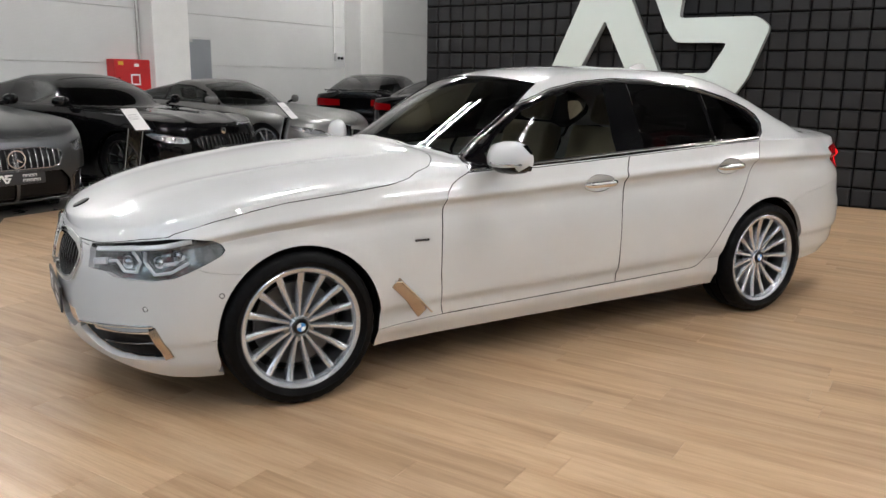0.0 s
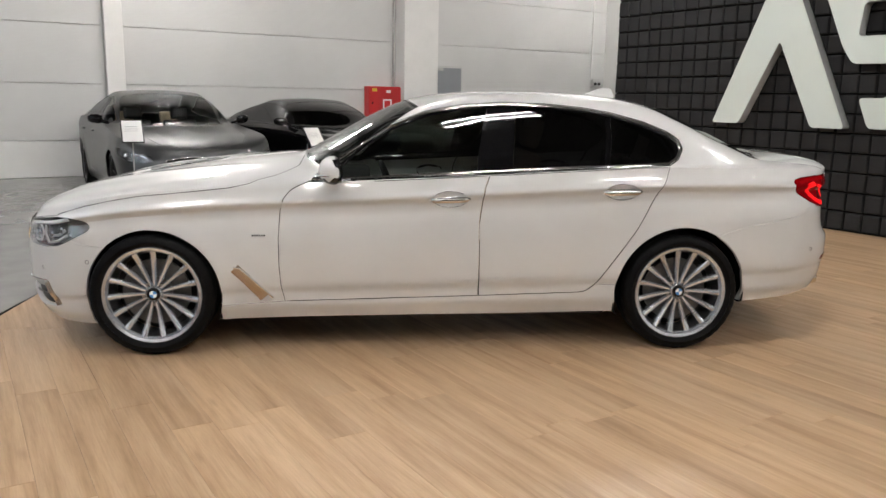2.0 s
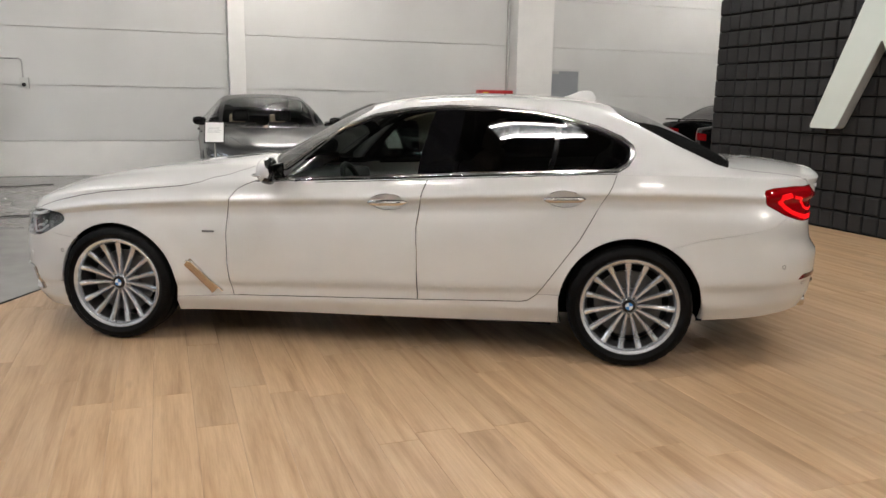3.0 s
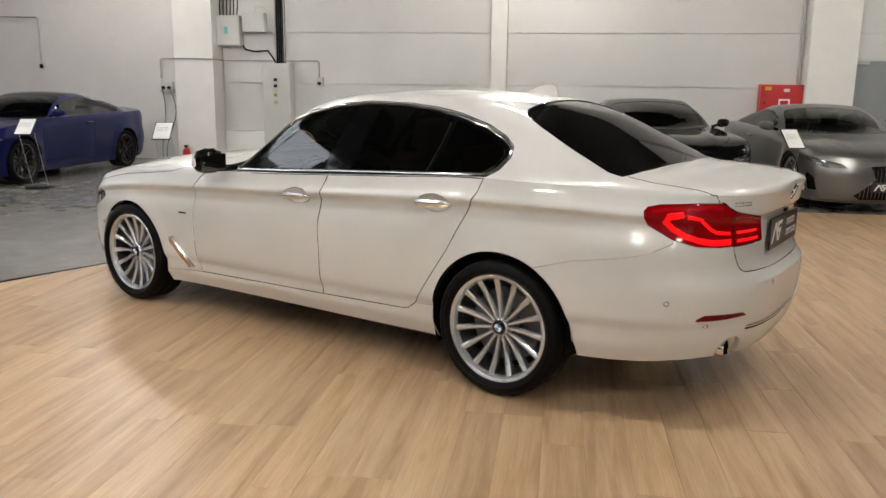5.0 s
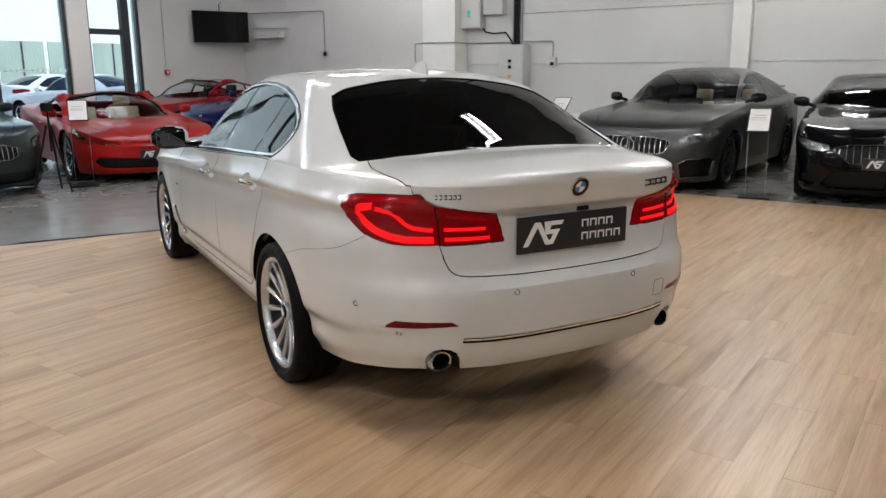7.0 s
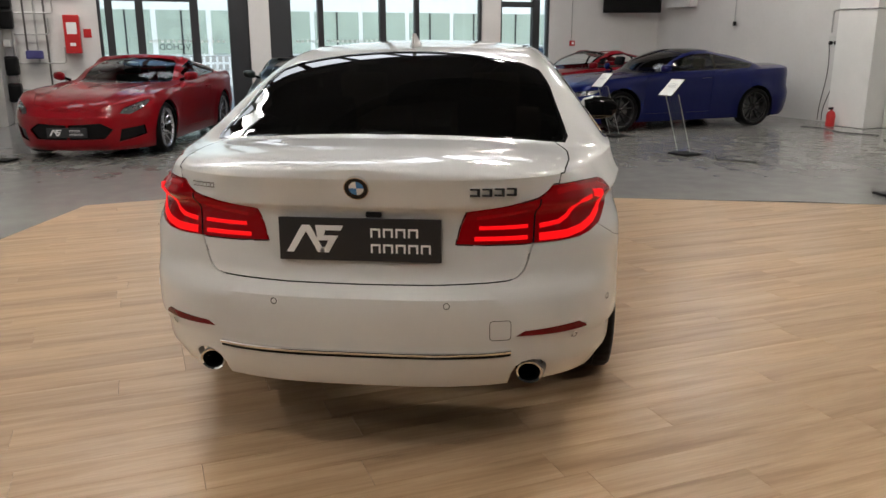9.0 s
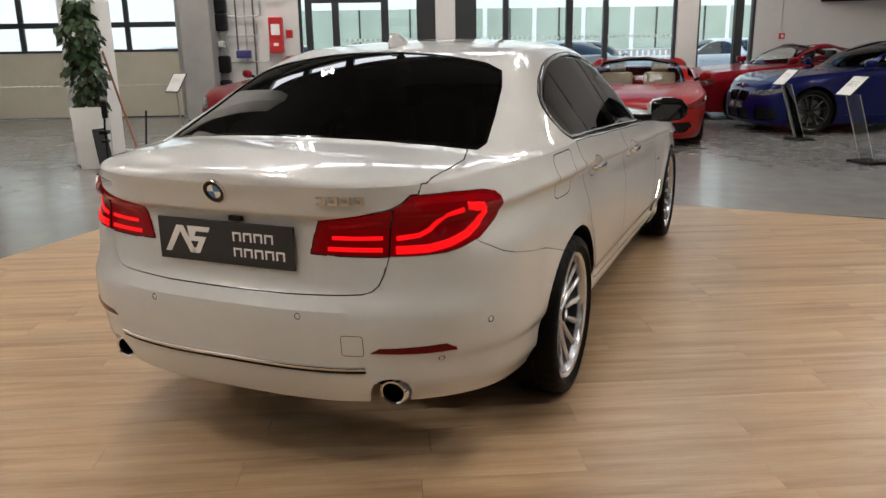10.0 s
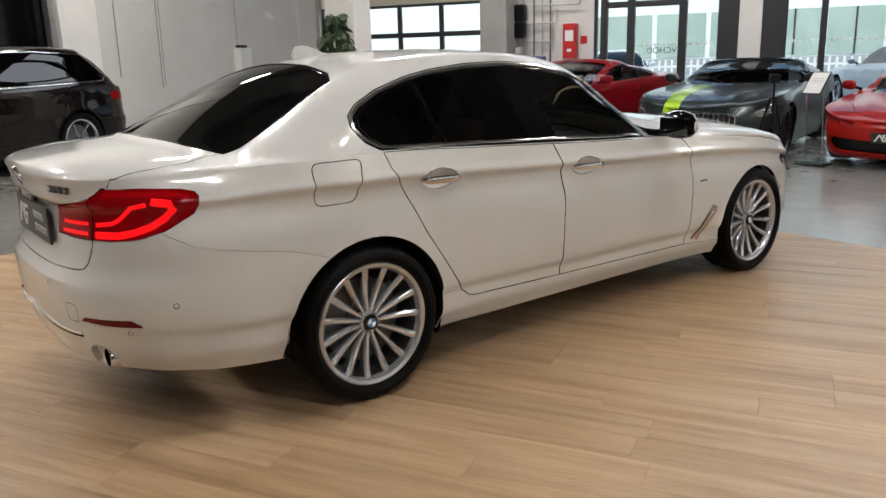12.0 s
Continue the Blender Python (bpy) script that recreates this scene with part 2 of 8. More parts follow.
def part(name, bm, material, parent=None, label="", m=None, sharp=None):
    ob = new(name, mesh_of(bm, name, material, sharp=sharp))
    if parent is not None:
        ob.parent = parent
    if m is not None:
        ob.matrix_basis = m
    if label:
        tagged(ob, label)
    return ob


def thing(name, label, category, m=None, group="", kind=""):
    ob = new(name)
    ob.empty_display_size = 0.1
    if m is not None:
        ob.matrix_basis = m
    return tagged(ob, label, category, group, kind)


def box(bm, x0, y0, z0, x1, y1, z1, bevel=0.0):
    v = [bm.verts.new(p) for p in ((x0, y0, z0), (x1, y0, z0), (x1, y1, z0), (x0, y1, z0), (x0, y0, z1), (x1, y0, z1), (x1, y1, z1), (x0, y1, z1))]
    fs = [bm.faces.new([v[i] for i in q]) for q in ((0, 3, 2, 1), (4, 5, 6, 7), (0, 1, 5, 4), (1, 2, 6, 5), (2, 3, 7, 6), (3, 0, 4, 7))]
    if bevel:
        es = list({e for f in fs for e in f.edges})
        bmesh.ops.bevel(bm, geom=es, offset=bevel, segments=2, affect="EDGES", profile=0.6)
    return bm


def boxes(*rows, bevel=0.0):
    bm = bmesh.new()
    for r in rows:
        box(bm, *r, bevel=bevel)
    return bm


def lathe(bm, profile, n=32, axis="Z", centre=(0, 0, 0), cap=False):
    """Turns a profile of (radius, height) round an axis."""
    rings = []
    for r, h in profile:
        ring = []
        for i in range(n):
            a = 2 * math.pi * i / n
            p = (r * math.cos(a), r * math.sin(a), h)
            p = {"Z": p, "Y": (p[0], p[2], p[1]), "X": (p[2], p[0], p[1])}[axis]
            ring.append(bm.verts.new([p[k] + centre[k] for k in range(3)]))
        rings.append(ring)
    for a, b in zip(rings, rings[1:]):
        for i in range(n):
            bm.faces.new((a[i], a[(i + 1) % n], b[(i + 1) % n], b[i]))
    if cap:
        bm.faces.new(rings[0][::-1])
        bm.faces.new(rings[-1])
    return bm


def tube(bm, pts, r, n=8, cap=True):
    """A round bar along a line of points."""
    rings = []
    pts = [Vector(p) for p in pts]
    for i, p in enumerate(pts):
        d = (pts[min(i + 1, len(pts) - 1)] - pts[max(i - 1, 0)]).normalized()
        u = d.orthogonal().normalized() if i == 0 else (u - d * u.dot(d)).normalized()
        w = d.cross(u)
        rings.append([bm.verts.new(p + r * (math.cos(2 * math.pi * k / n) * u + math.sin(2 * math.pi * k / n) * w)) for k in range(n)])
    for a, b in zip(rings, rings[1:]):
        for i in range(n):
            bm.faces.new((a[i], a[(i + 1) % n], b[(i + 1) % n], b[i]))
    if cap:
        bm.faces.new(rings[0][::-1])
        bm.faces.new(rings[-1])
    return bm


def prism(bm, poly, place, depth):
    """A flat outline of (a, b) pairs, laid out by place(a, b, d), as a body from d = 0 to depth."""
    lo = [bm.verts.new(place(a, b, 0.0)) for a, b in poly]
    hi = [bm.verts.new(place(a, b, depth)) for a, b in poly]
    n = len(poly)
    top = bm.faces.new(hi)
    bot = bm.faces.new(lo[::-1])
    sides = [bm.faces.new((lo[i], lo[(i + 1) % n], hi[(i + 1) % n], hi[i])) for i in range(n)]
    bmesh.ops.recalc_face_normals(bm, faces=[top, bot, *sides])
    return top, sides


def structure(name, bm, mat, label, category, sharp=None):
    return tagged(part(name, bm, mat, None, "", ROOM, sharp), label, category, "", "structure")

# ---- the hall: floors, walls, ceiling (u along the back wall, v towards it) ----
U0, U1, V0, V1, H = -11.3, 17.0, -10.6, 9.85, 7.0
BW_U = 7.37                                # face of the dark tiled partition
structure("floor", boxes((U0 - 0.3, V0 - 0.3, -0.2, U1 + 0.3, V1 + 0.3, -0.006)), M_CONCRETE, "polished grey concrete hall floor with faint stains", "floor")

# back wall: plaster core, panels in front of it, plinth
structure("wall_back", boxes((U0 - 0.3, V1 + 0.06, -0.2, U1 + 0.3, V1 + 0.35, H)), M_PLASTER, "white rear wall of the showroom hall", "wall")
wall_back = bpy.data.objects["wall_back"]
rows_z = [0.62, 1.585, 2.575, 3.565, 4.555, 5.545, H]
spans = [(-4.36, 1.12), (1.44, 6.86), (7.70, 12.8), (13.72, U1)]
for a, b in spans:
    for z0, z1 in zip(rows_z, rows_z[1:]):
        part("panel", boxes((a, V1, z0 + 0.006, b, V1 + 0.058, z1 - 0.006), bevel=0.004), M_PANEL, wall_back)
    part("plinth_panel", boxes((a, V1 - 0.02, 0.0, b, V1 + 0.058, 0.614), bevel=0.004), M_WHITE, wall_back)
for a, b, d in ((1.13, 1.43, 0.14), (6.87, 7.69, 0.38), (12.81, 13.71, 0.5), (-5.2, -4.38, 0.45)):
    structure("pillar_1" if d > 0.2 else "trim", boxes((a, V1 - d, 0, b, V1 + 0.055, H), bevel=0.008), M_WHITE, "white painted pillar on the rear wall", "pillar")

# facade with glazing and the rolling gate
wall_facade = structure("wall_facade", boxes((U0 - 0.3, 6.83, 0, U0, V1 + 0.05, H)), M_PLASTER, "pale plastered facade wall with tall window openings", "wall")
for row in ((U0 - 0.3, 5.07, 0, U0 + 0.02, 5.53, H), (U0 - 0.3, -0.22, 0, U0 + 0.02, 0.2, H),
          (U0 - 0.3, -5.6, 0, U0, -3.12, H), (U0 - 0.3, -9.95, 3.3, U0, -5.6, H), (U0 - 0.3, V0 - 0.3, 0, U0, -9.95, H),
          (U0 - 0.3, 5.53, 6.2, U0, 6.83, H), (U0 - 0.3, 0.2, 6.2, U0, 5.07, H), (U0 - 0.3, -3.12, 6.2, U0, -0.22, H)):
    part("lintel" if row[2] else "pier", boxes(row), M_PLASTER, wall_facade)
structure("pillar_2", boxes((U0 + 0.02, -5.4, 0, -10.5, -4.8, H), bevel=0.01), M_GREYCONC, "raw grey concrete pillar beside the gate", "pillar")
structure("wall_front", boxes((U0 - 0.3, V0 - 0.3, 0, -4.0, V0, H), (-4.0, V0 - 0.3, 3.2, 1.0, V0, H), (1.0, V0 - 0.3, 0, U1 + 0.3, V0, H)), M_PLASTER, "white side wall with cable runs", "wall")
structure("wall_far", boxes((U1, V0, 0, U1 + 0.3, V1 + 0.05, H)), M_PLASTER, "plain white end wall", "wall")


def window(name, v0, v1, z1, bars, label, cross=()):
    """Glazing in the facade: frame, uprights, cross bars and panes."""
    w = thing(name, label, "window", ROOM, kind="structure")
    u = U0 - 0.14
    part("window_frame", boxes((u, v0, 0, u + 0.1, v0 + 0.06, z1), (u, v1 - 0.06, 0, u + 0.1, v1, z1), (u, v0 + 0.06, z1 - 0.07, u + 0.1, v1 - 0.06, z1), (u, v0 + 0.06, 0, u + 0.1, v1 - 0.06, 0.1)), M_FRAME, w)
    edges = [v0 + 0.06]
    for a, b in bars:
        part("mullion", boxes((u - 0.005, a, 0.1, u + 0.13, b, z1 - 0.07), bevel=0.004), M_FRAME, w)
        edges += [a, b]
    edges.append(v1 - 0.06)
    for a, b, z in cross:
        part("transom", boxes((u, a, z, u + 0.11, b, z + 0.12), bevel=0.004), M_FRAME, w)
    for a, b in zip(edges[::2], edges[1::2]):
        p = part("pane", boxes((u + 0.04, a, 0.1, u + 0.052, b, z1 - 0.07)), M_GLASS, w)
        p.visible_shadow = False
    return w


window("window_1", 0.2, 5.07, 6.2, [(0.21, 0.66), (1.24, 1.36), (2.62, 2.76), (3.44, 3.54)], "tall dark-framed shop window to the car park")
window("window_2", 5.53, 6.83, 6.2, [(6.38, 6.56)], "tall narrow window with a dark door frame", [(5.6, 6.4, 2.3)])
door_win = window("door_1", -3.12, -0.22, 6.2, [(-2.98, -2.84), (-2.42, -2.27), (-1.38, -1.22), (-0.62, -0.24)], "glazed entrance door in a dark metal frame", [(-2.84, -2.42, 2.3), (-2.27, -1.38, 2.3)])
# the word on the entrance door faces the street
txt = bpy.data.curves.new("lettering", "FONT")
txt.body, txt.size, txt.align_x, txt.extrude = "VCHOD", 0.17, "CENTER", 0.001
lettering = new("lettering", txt)
lettering.data.materials.append(M_FRAME)
lettering.parent = door_win
lettering.matrix_basis = pose(U0 - 0.112, -1.72, 1.36, 90, 0, -90)
# white squares stuck along the glass as a warning band
bm = bmesh.new()
for v in np.arange(-2.2, 5.0, 0.11):
    if not (-0.7 < v < 0.7):
        box(bm, U0 - 0.1065, v, 1.50, U0 - 0.105, v + 0.055, 1.555)
tagged(part("warning_band", bm, M_PLATEWHITE, door_win), "row of small white squares on the glass")

# gate of four leaves with glazed rows
gate = thing("roller_gate", "cream sectional gate with two rows of dark-framed windows", "gate", ROOM)
g0, g1 = -9.93, -5.62
part("lower_panel", boxes((U0 - 0.12, g0, 0.02, U0 - 0.06, g1, 0.68), (U0 - 0.12, g0, 0.69, U0 - 0.06, g1, 1.36), bevel=0.005), M_CREAM, gate)
part("rubber_seal", boxes((U0 - 0.12, g0, 0.0, U0 - 0.05, g1, 0.02)), M_BLACKP, gate)
for z0, z1 in ((1.36, 1.86), (1.92, 2.55)):
    part("window_rail", boxes((U0 - 0.125, g0, z0, U0 - 0.05, g1, z0 + 0.05), (U0 - 0.125, g0, z1, U0 - 0.05, g1, z1 + 0.06)), M_FRAME, gate)
    n = 4
    for i in range(n):
        a, b = g0 + (g1 - g0) * i / n, g0 + (g1 - g0) * (i + 1) / n
        for q in (a, b - 0.05):
            part("post", boxes((U0 - 0.122, q, z0 + 0.05, U0 - 0.052, q + 0.05, z1)), M_FRAME, gate)
        p = part("pane", boxes((U0 - 0.09, a + 0.05, z0 + 0.05, U0 - 0.082, b - 0.05, z1)), M_GLASS, gate)
        p.visible_shadow = False
part("upper_panel", boxes((U0 - 0.12, g0, 2.61, U0 - 0.06, g1, 3.3)), M_CREAM, gate)
for v in (g0 - 0.03, g1 + 0.01):
    part("guide_rail", boxes((U0 - 0.05, v - 0.05, 0, U0 + 0.08, v + 0.05, 3.3)), M_STEEL, gate)

# second gate in the side wall, dark glazing
gate2 = thing("sectional_gate", "dark glazed sectional gate in the side wall", "gate", ROOM)
part("lower_panel", boxes((-3.98, V0 - 0.12, 0.02, 0.98, V0 - 0.06, 1.55)), M_CREAM, gate2)
part("window_rail", boxes((-3.98, V0 - 0.12, 1.55, 0.98, V0 - 0.05, 1.63), (-3.98, V0 - 0.12, 3.1, 0.98, V0 - 0.05, 3.18)), M_FRAME, gate2)
part("pane", boxes((-3.98, V0 - 0.1, 1.63, 0.98, V0 - 0.09, 3.1)), M_GLOSSBLACK, gate2)
part("guide_rail", boxes((-4.06, V0 - 0.05, 0, -3.94, V0 + 0.08, 3.2)), M_STEEL, gate2)

# ceiling with one skylight strip, and rows of twin lamp tubes hung under it
SKY = [(-9.0, -6.8)]
bm = bmesh.new()
a, b = SKY[0]
box(bm, U0 - 0.3, V0 - 0.3, H, a, V1 + 0.35, H + 0.3)
box(bm, b, V0 - 0.3, H, U1 + 0.3, V1 + 0.35, H + 0.3)
box(bm, a, V0 - 0.3, H, b, -6.0, H + 0.3)
box(bm, a, 6.0, H, b, V1 + 0.35, H + 0.3)
for v in np.arange(-6.0, 6.1, 1.5):
    box(bm, a, v - 0.12, H - 0.02, b, v + 0.12, H + 0.2)
structure("ceiling", bm, M_CEIL, "grey sheet-metal hall ceiling with a skylight strip", "ceiling")
bm = bmesh.new()
for u in (-10.0, -5.5, -1.0, 3.5, 8.0, 12.5):
    box(bm, u - 0.1, V0, H - 0.55, u + 0.1, V1, H - 0.002)
structure("trim_beams", bm, M_CEIL, "grey roof beams", "beam")
area_light("skylight", ROOM @ pose((a + b) / 2, 0, H + 0.28, 0, 0, 0), b - a, 12.0, SKY_W, (0.95, 0.98, 1.0))
# the lamp at v = 8.5 is unseen, added to brighten the rear wall
tube_rows = [(u, v) for v, us in ((-8.0, (-4.0, 1.0, 6.0, 11.0)), (-3.05, (-3.2, 1.0, 5.9, 11.0)), (2.0, (-2.6, 2.35, 6.3, 12.0)), (7.3, (-5.6, 11.6)), (8.5, (2.2,))) for u in us]
lamp_body = mesh_of(boxes((-0.64, -0.16, 0.0, 0.64, 0.16, 0.05), bevel=0.01), "lamp_body", M_GREYDOOR)
bm = bmesh.new()
tube(bm, [(-0.61, 0, 0), (0.61, 0, 0)], 0.018, 10)
tube_mesh = mesh_of(bm, "tube", M_TUBE, smooth=True)
for u, v in tube_rows:
    lamp = thing("tube_lamp", "grey twin-tube lamp hung from the hall roof", "lamp", ROOM @ pose(u, v, 5.3), "hall lamps")
    o = new("housing", lamp_body)
    o.parent = lamp
    for y in (-0.12, 0.12):
        o = new("tube", tube_mesh)
        o.parent = lamp
        o.matrix_basis = pose(0, y, -0.032)
    for x in (-0.5, 0.5):
        bm = bmesh.new()
        tube(bm, [(x, 0, 0.05), (x, 0, H - 5.3)], 0.004, 5)
        part("wire", bm, M_STEEL, lamp)

# dark tiled partition
structure("wall_partition", boxes((BW_U + 0.03, -7.5, 0, BW_U + 0.25, 3.78, H)), M_BACKING, "tall partition wall faced with charcoal foam tiles", "wall")
partition = bpy.data.objects["wall_partition"]


def foam_tile(s, h):
    """A soft square cushion: flat middle, rounded sloping rim."""
    bm = bmesh.new()
    rings = []
    for k, d in ((0.5, 0.03), (0.497, 0.006), (0.455, -0.010), (0.40, -0.014)):
        rings.append([bm.verts.new((d, x * s * k * 2, z * h * k * 2)) for x, z in ((-0.5, -0.5), (0.5, -0.5), (0.5, 0.5), (-0.5, 0.5))])
    for a, b in zip(rings, rings[1:]):
        for i in range(4):
            bm.faces.new((a[i], a[(i + 1) % 4], b[(i + 1) % 4], b[i]))
    bm.faces.new(rings[-1])
    bmesh.ops.recalc_face_normals(bm, faces=bm.faces)
    for f in bm.faces:
        if f.calc_center_median().x < -0.009 and f.normal.x > 0:
            bmesh.ops.reverse_faces(bm, faces=bm.faces)
            break
    return bm


TILE, TILE_H = 0.212, 0.221
tile_mesh = mesh_of(foam_tile(TILE - 0.012, TILE_H - 0.012), "foam_tile", M_FOAM)
rest = bmesh.new()
count = 0
tile_rng = random.Random(5)
for i in range(53):
    for j in range(28):
        v, z = 3.78 - TILE * (i + 0.5), TILE_H * (j + 0.5)
        if i < 26 and j < 13 and count < 300 and not (i > 22 and j < 2):
            ob = new("foam_tile", tile_mesh)
            ob.parent = partition
            ob.matrix_basis = pose(BW_U + tile_rng.uniform(-0.004, 0.003), v, z, tile_rng.uniform(-0.6, 0.6), 0, tile_rng.uniform(-0.8, 0.8))
            count += 1
        else:
            off = len(rest.verts)
            rest.from_mesh(tile_mesh)
            rest.verts.ensure_lookup_table()
            bmesh.ops.translate(rest, verts=rest.verts[off:], vec=(BW_U + tile_rng.uniform(-0.004, 0.003), v, z))
tagged(part("foam_tile_field", rest, M_FOAM, partition), kind="stuff")

# wooden display floor: planks along v
PLAT = [(7.43, 4.72), (1.28, 4.66), (0.40, 3.42), (-0.62, 1.42), (-2.05, -1.15), (-1.9, -3.05), (0.35, -4.05), (4.0, -5.55), (7.43, -6.6)]
bm = bmesh.new()
prism(bm, PLAT, lambda a, b, d: (a, b, -0.0055 + d), 0.002)
display_floor = tagged(part("display_floor", bm, M_BACKING, None, "", ROOM), "oak-look plank display floor under the white car", "floor", "", "structure")


def clip_poly(poly, subject):
    """The part of a convex subject inside a clockwise convex-ish outline."""
    out = subject
    n = len(poly)
    for i in range(n):
        (ax, ay), (bx, by) = poly[i], poly[(i + 1) % n]
        src, out = out, []
        side = lambda p: (bx - ax) * (p[1] - ay) - (by - ay) * (p[0] - ax)
        for k in range(len(src)):
            p, q = src[k], src[(k + 1) % len(src)]
            sp, sq = side(p), side(q)
            if sp >= 0:
                out.append(p)
            if sp * sq < 0:
                t = sp / (sp - sq)
                out.append((p[0] + t * (q[0] - p[0]), p[1] + t * (q[1] - p[1])))
        if not out:
            return []
    return out


PW, PL = 0.18, 1.22
ccw = PLAT[:]


def plank_mesh(poly):
    """A board with a fine bevel round its top."""
    bm = bmesh.new()
    top, _ = prism(bm, poly, lambda a, b, d: (a, b, -0.0035 + d), 0.0035)
    bmesh.ops.bevel(bm, geom=list(top.edges), offset=0.0006, segments=1, affect="EDGES")
    return bm


full = [(-PW / 2 + 0.0004, -PL / 2 + 0.0007), (PW / 2 - 0.0004, -PL / 2 + 0.0007), (PW / 2 - 0.0004, PL / 2 - 0.0007), (-PW / 2 + 0.0004, PL / 2 - 0.0007)]
plank = mesh_of(plank_mesh(full), "plank", M_WOOD)
plank_rng = random.Random(11)
whole, cut = [], []
for i in range(53):
    u = 4.46 - PW / 2 - PW * (i - 16)
    shift = plank_rng.choice((0.0, 0.34, 0.68, 1.0)) + plank_rng.uniform(-0.06, 0.06)
    for j in range(-8, 9):
        v = j * PL + shift
        sub = [(u + a, v + b) for a, b in full]
        got = clip_poly(ccw, sub)
        if len(got) < 3:
            continue
        area = 0.5 * abs(sum(got[k][0] * got[(k + 1) % len(got)][1] - got[(k + 1) % len(got)][0] * got[k][1] for k in range(len(got))))
        (whole if area > 0.9995 * (PW - 0.0008) * (PL - 0.0014) else cut).append((u, v, got))
whole.sort(key=lambda r: (r[0] - 2.0) ** 2 + (r[1] + 1.4) ** 2)
for u, v, _ in whole[:300]:
    ob = new("plank", plank)
    ob.parent = display_floor
    ob.matrix_basis = pose(u, v, 0, 0, 0, plank_rng.choice((0, 180)))
rest = bmesh.new()
for u, v, got in whole[300:] + cut:
    prism(rest, got, lambda a, b, d: (a, b, -0.0035 + d), 0.0035)
tagged(part("plank_border", rest, M_WOOD, display_floor), kind="stuff")

# ---- car kit: a body shell from a few profile curves, cut into panels ----
from mathutils.bvhtree import BVHTree


def curve(*pts):
    """A smooth line through (x, value) pairs that never overshoots them."""
    xs, ys = np.array([p[0] for p in pts], float), np.array([p[1] for p in pts], float)
    h, d = np.diff(xs), np.diff(ys) / np.diff(xs)
    m = np.zeros(len(xs))
    for k in range(1, len(xs) - 1):
        if d[k - 1] * d[k] > 0:
            w1, w2 = 2 * h[k] + h[k - 1], h[k] + 2 * h[k - 1]
            m[k] = (w1 + w2) / (w1 / d[k - 1] + w2 / d[k])
    m[0], m[-1] = d[0], d[-1]

    def f(x):
        x = np.asarray(x, float)
        i = np.clip(np.searchsorted(xs, x) - 1, 0, len(h) - 1)
        t = (np.clip(x, xs[0], xs[-1]) - xs[i]) / h[i]
        y = (ys[i] * (1 + 2 * t) * (1 - t) ** 2 + m[i] * h[i] * t * (1 - t) ** 2 + ys[i + 1] * t * t * (3 - 2 * t) + m[i + 1] * h[i] * t * t * (t - 1))
        return y + np.where(x < xs[0], (x - xs[0]) * m[0], 0) + np.where(x > xs[-1], (x - xs[-1]) * m[-1], 0)
    return f


def soft_min(a, b, r):
    h = np.maximum(r - np.abs(a - b), 0) / r
    return np.minimum(a, b) - h * h * r / 4


def soft_max(a, b, r):
    return -soft_min(-a, -b, r)


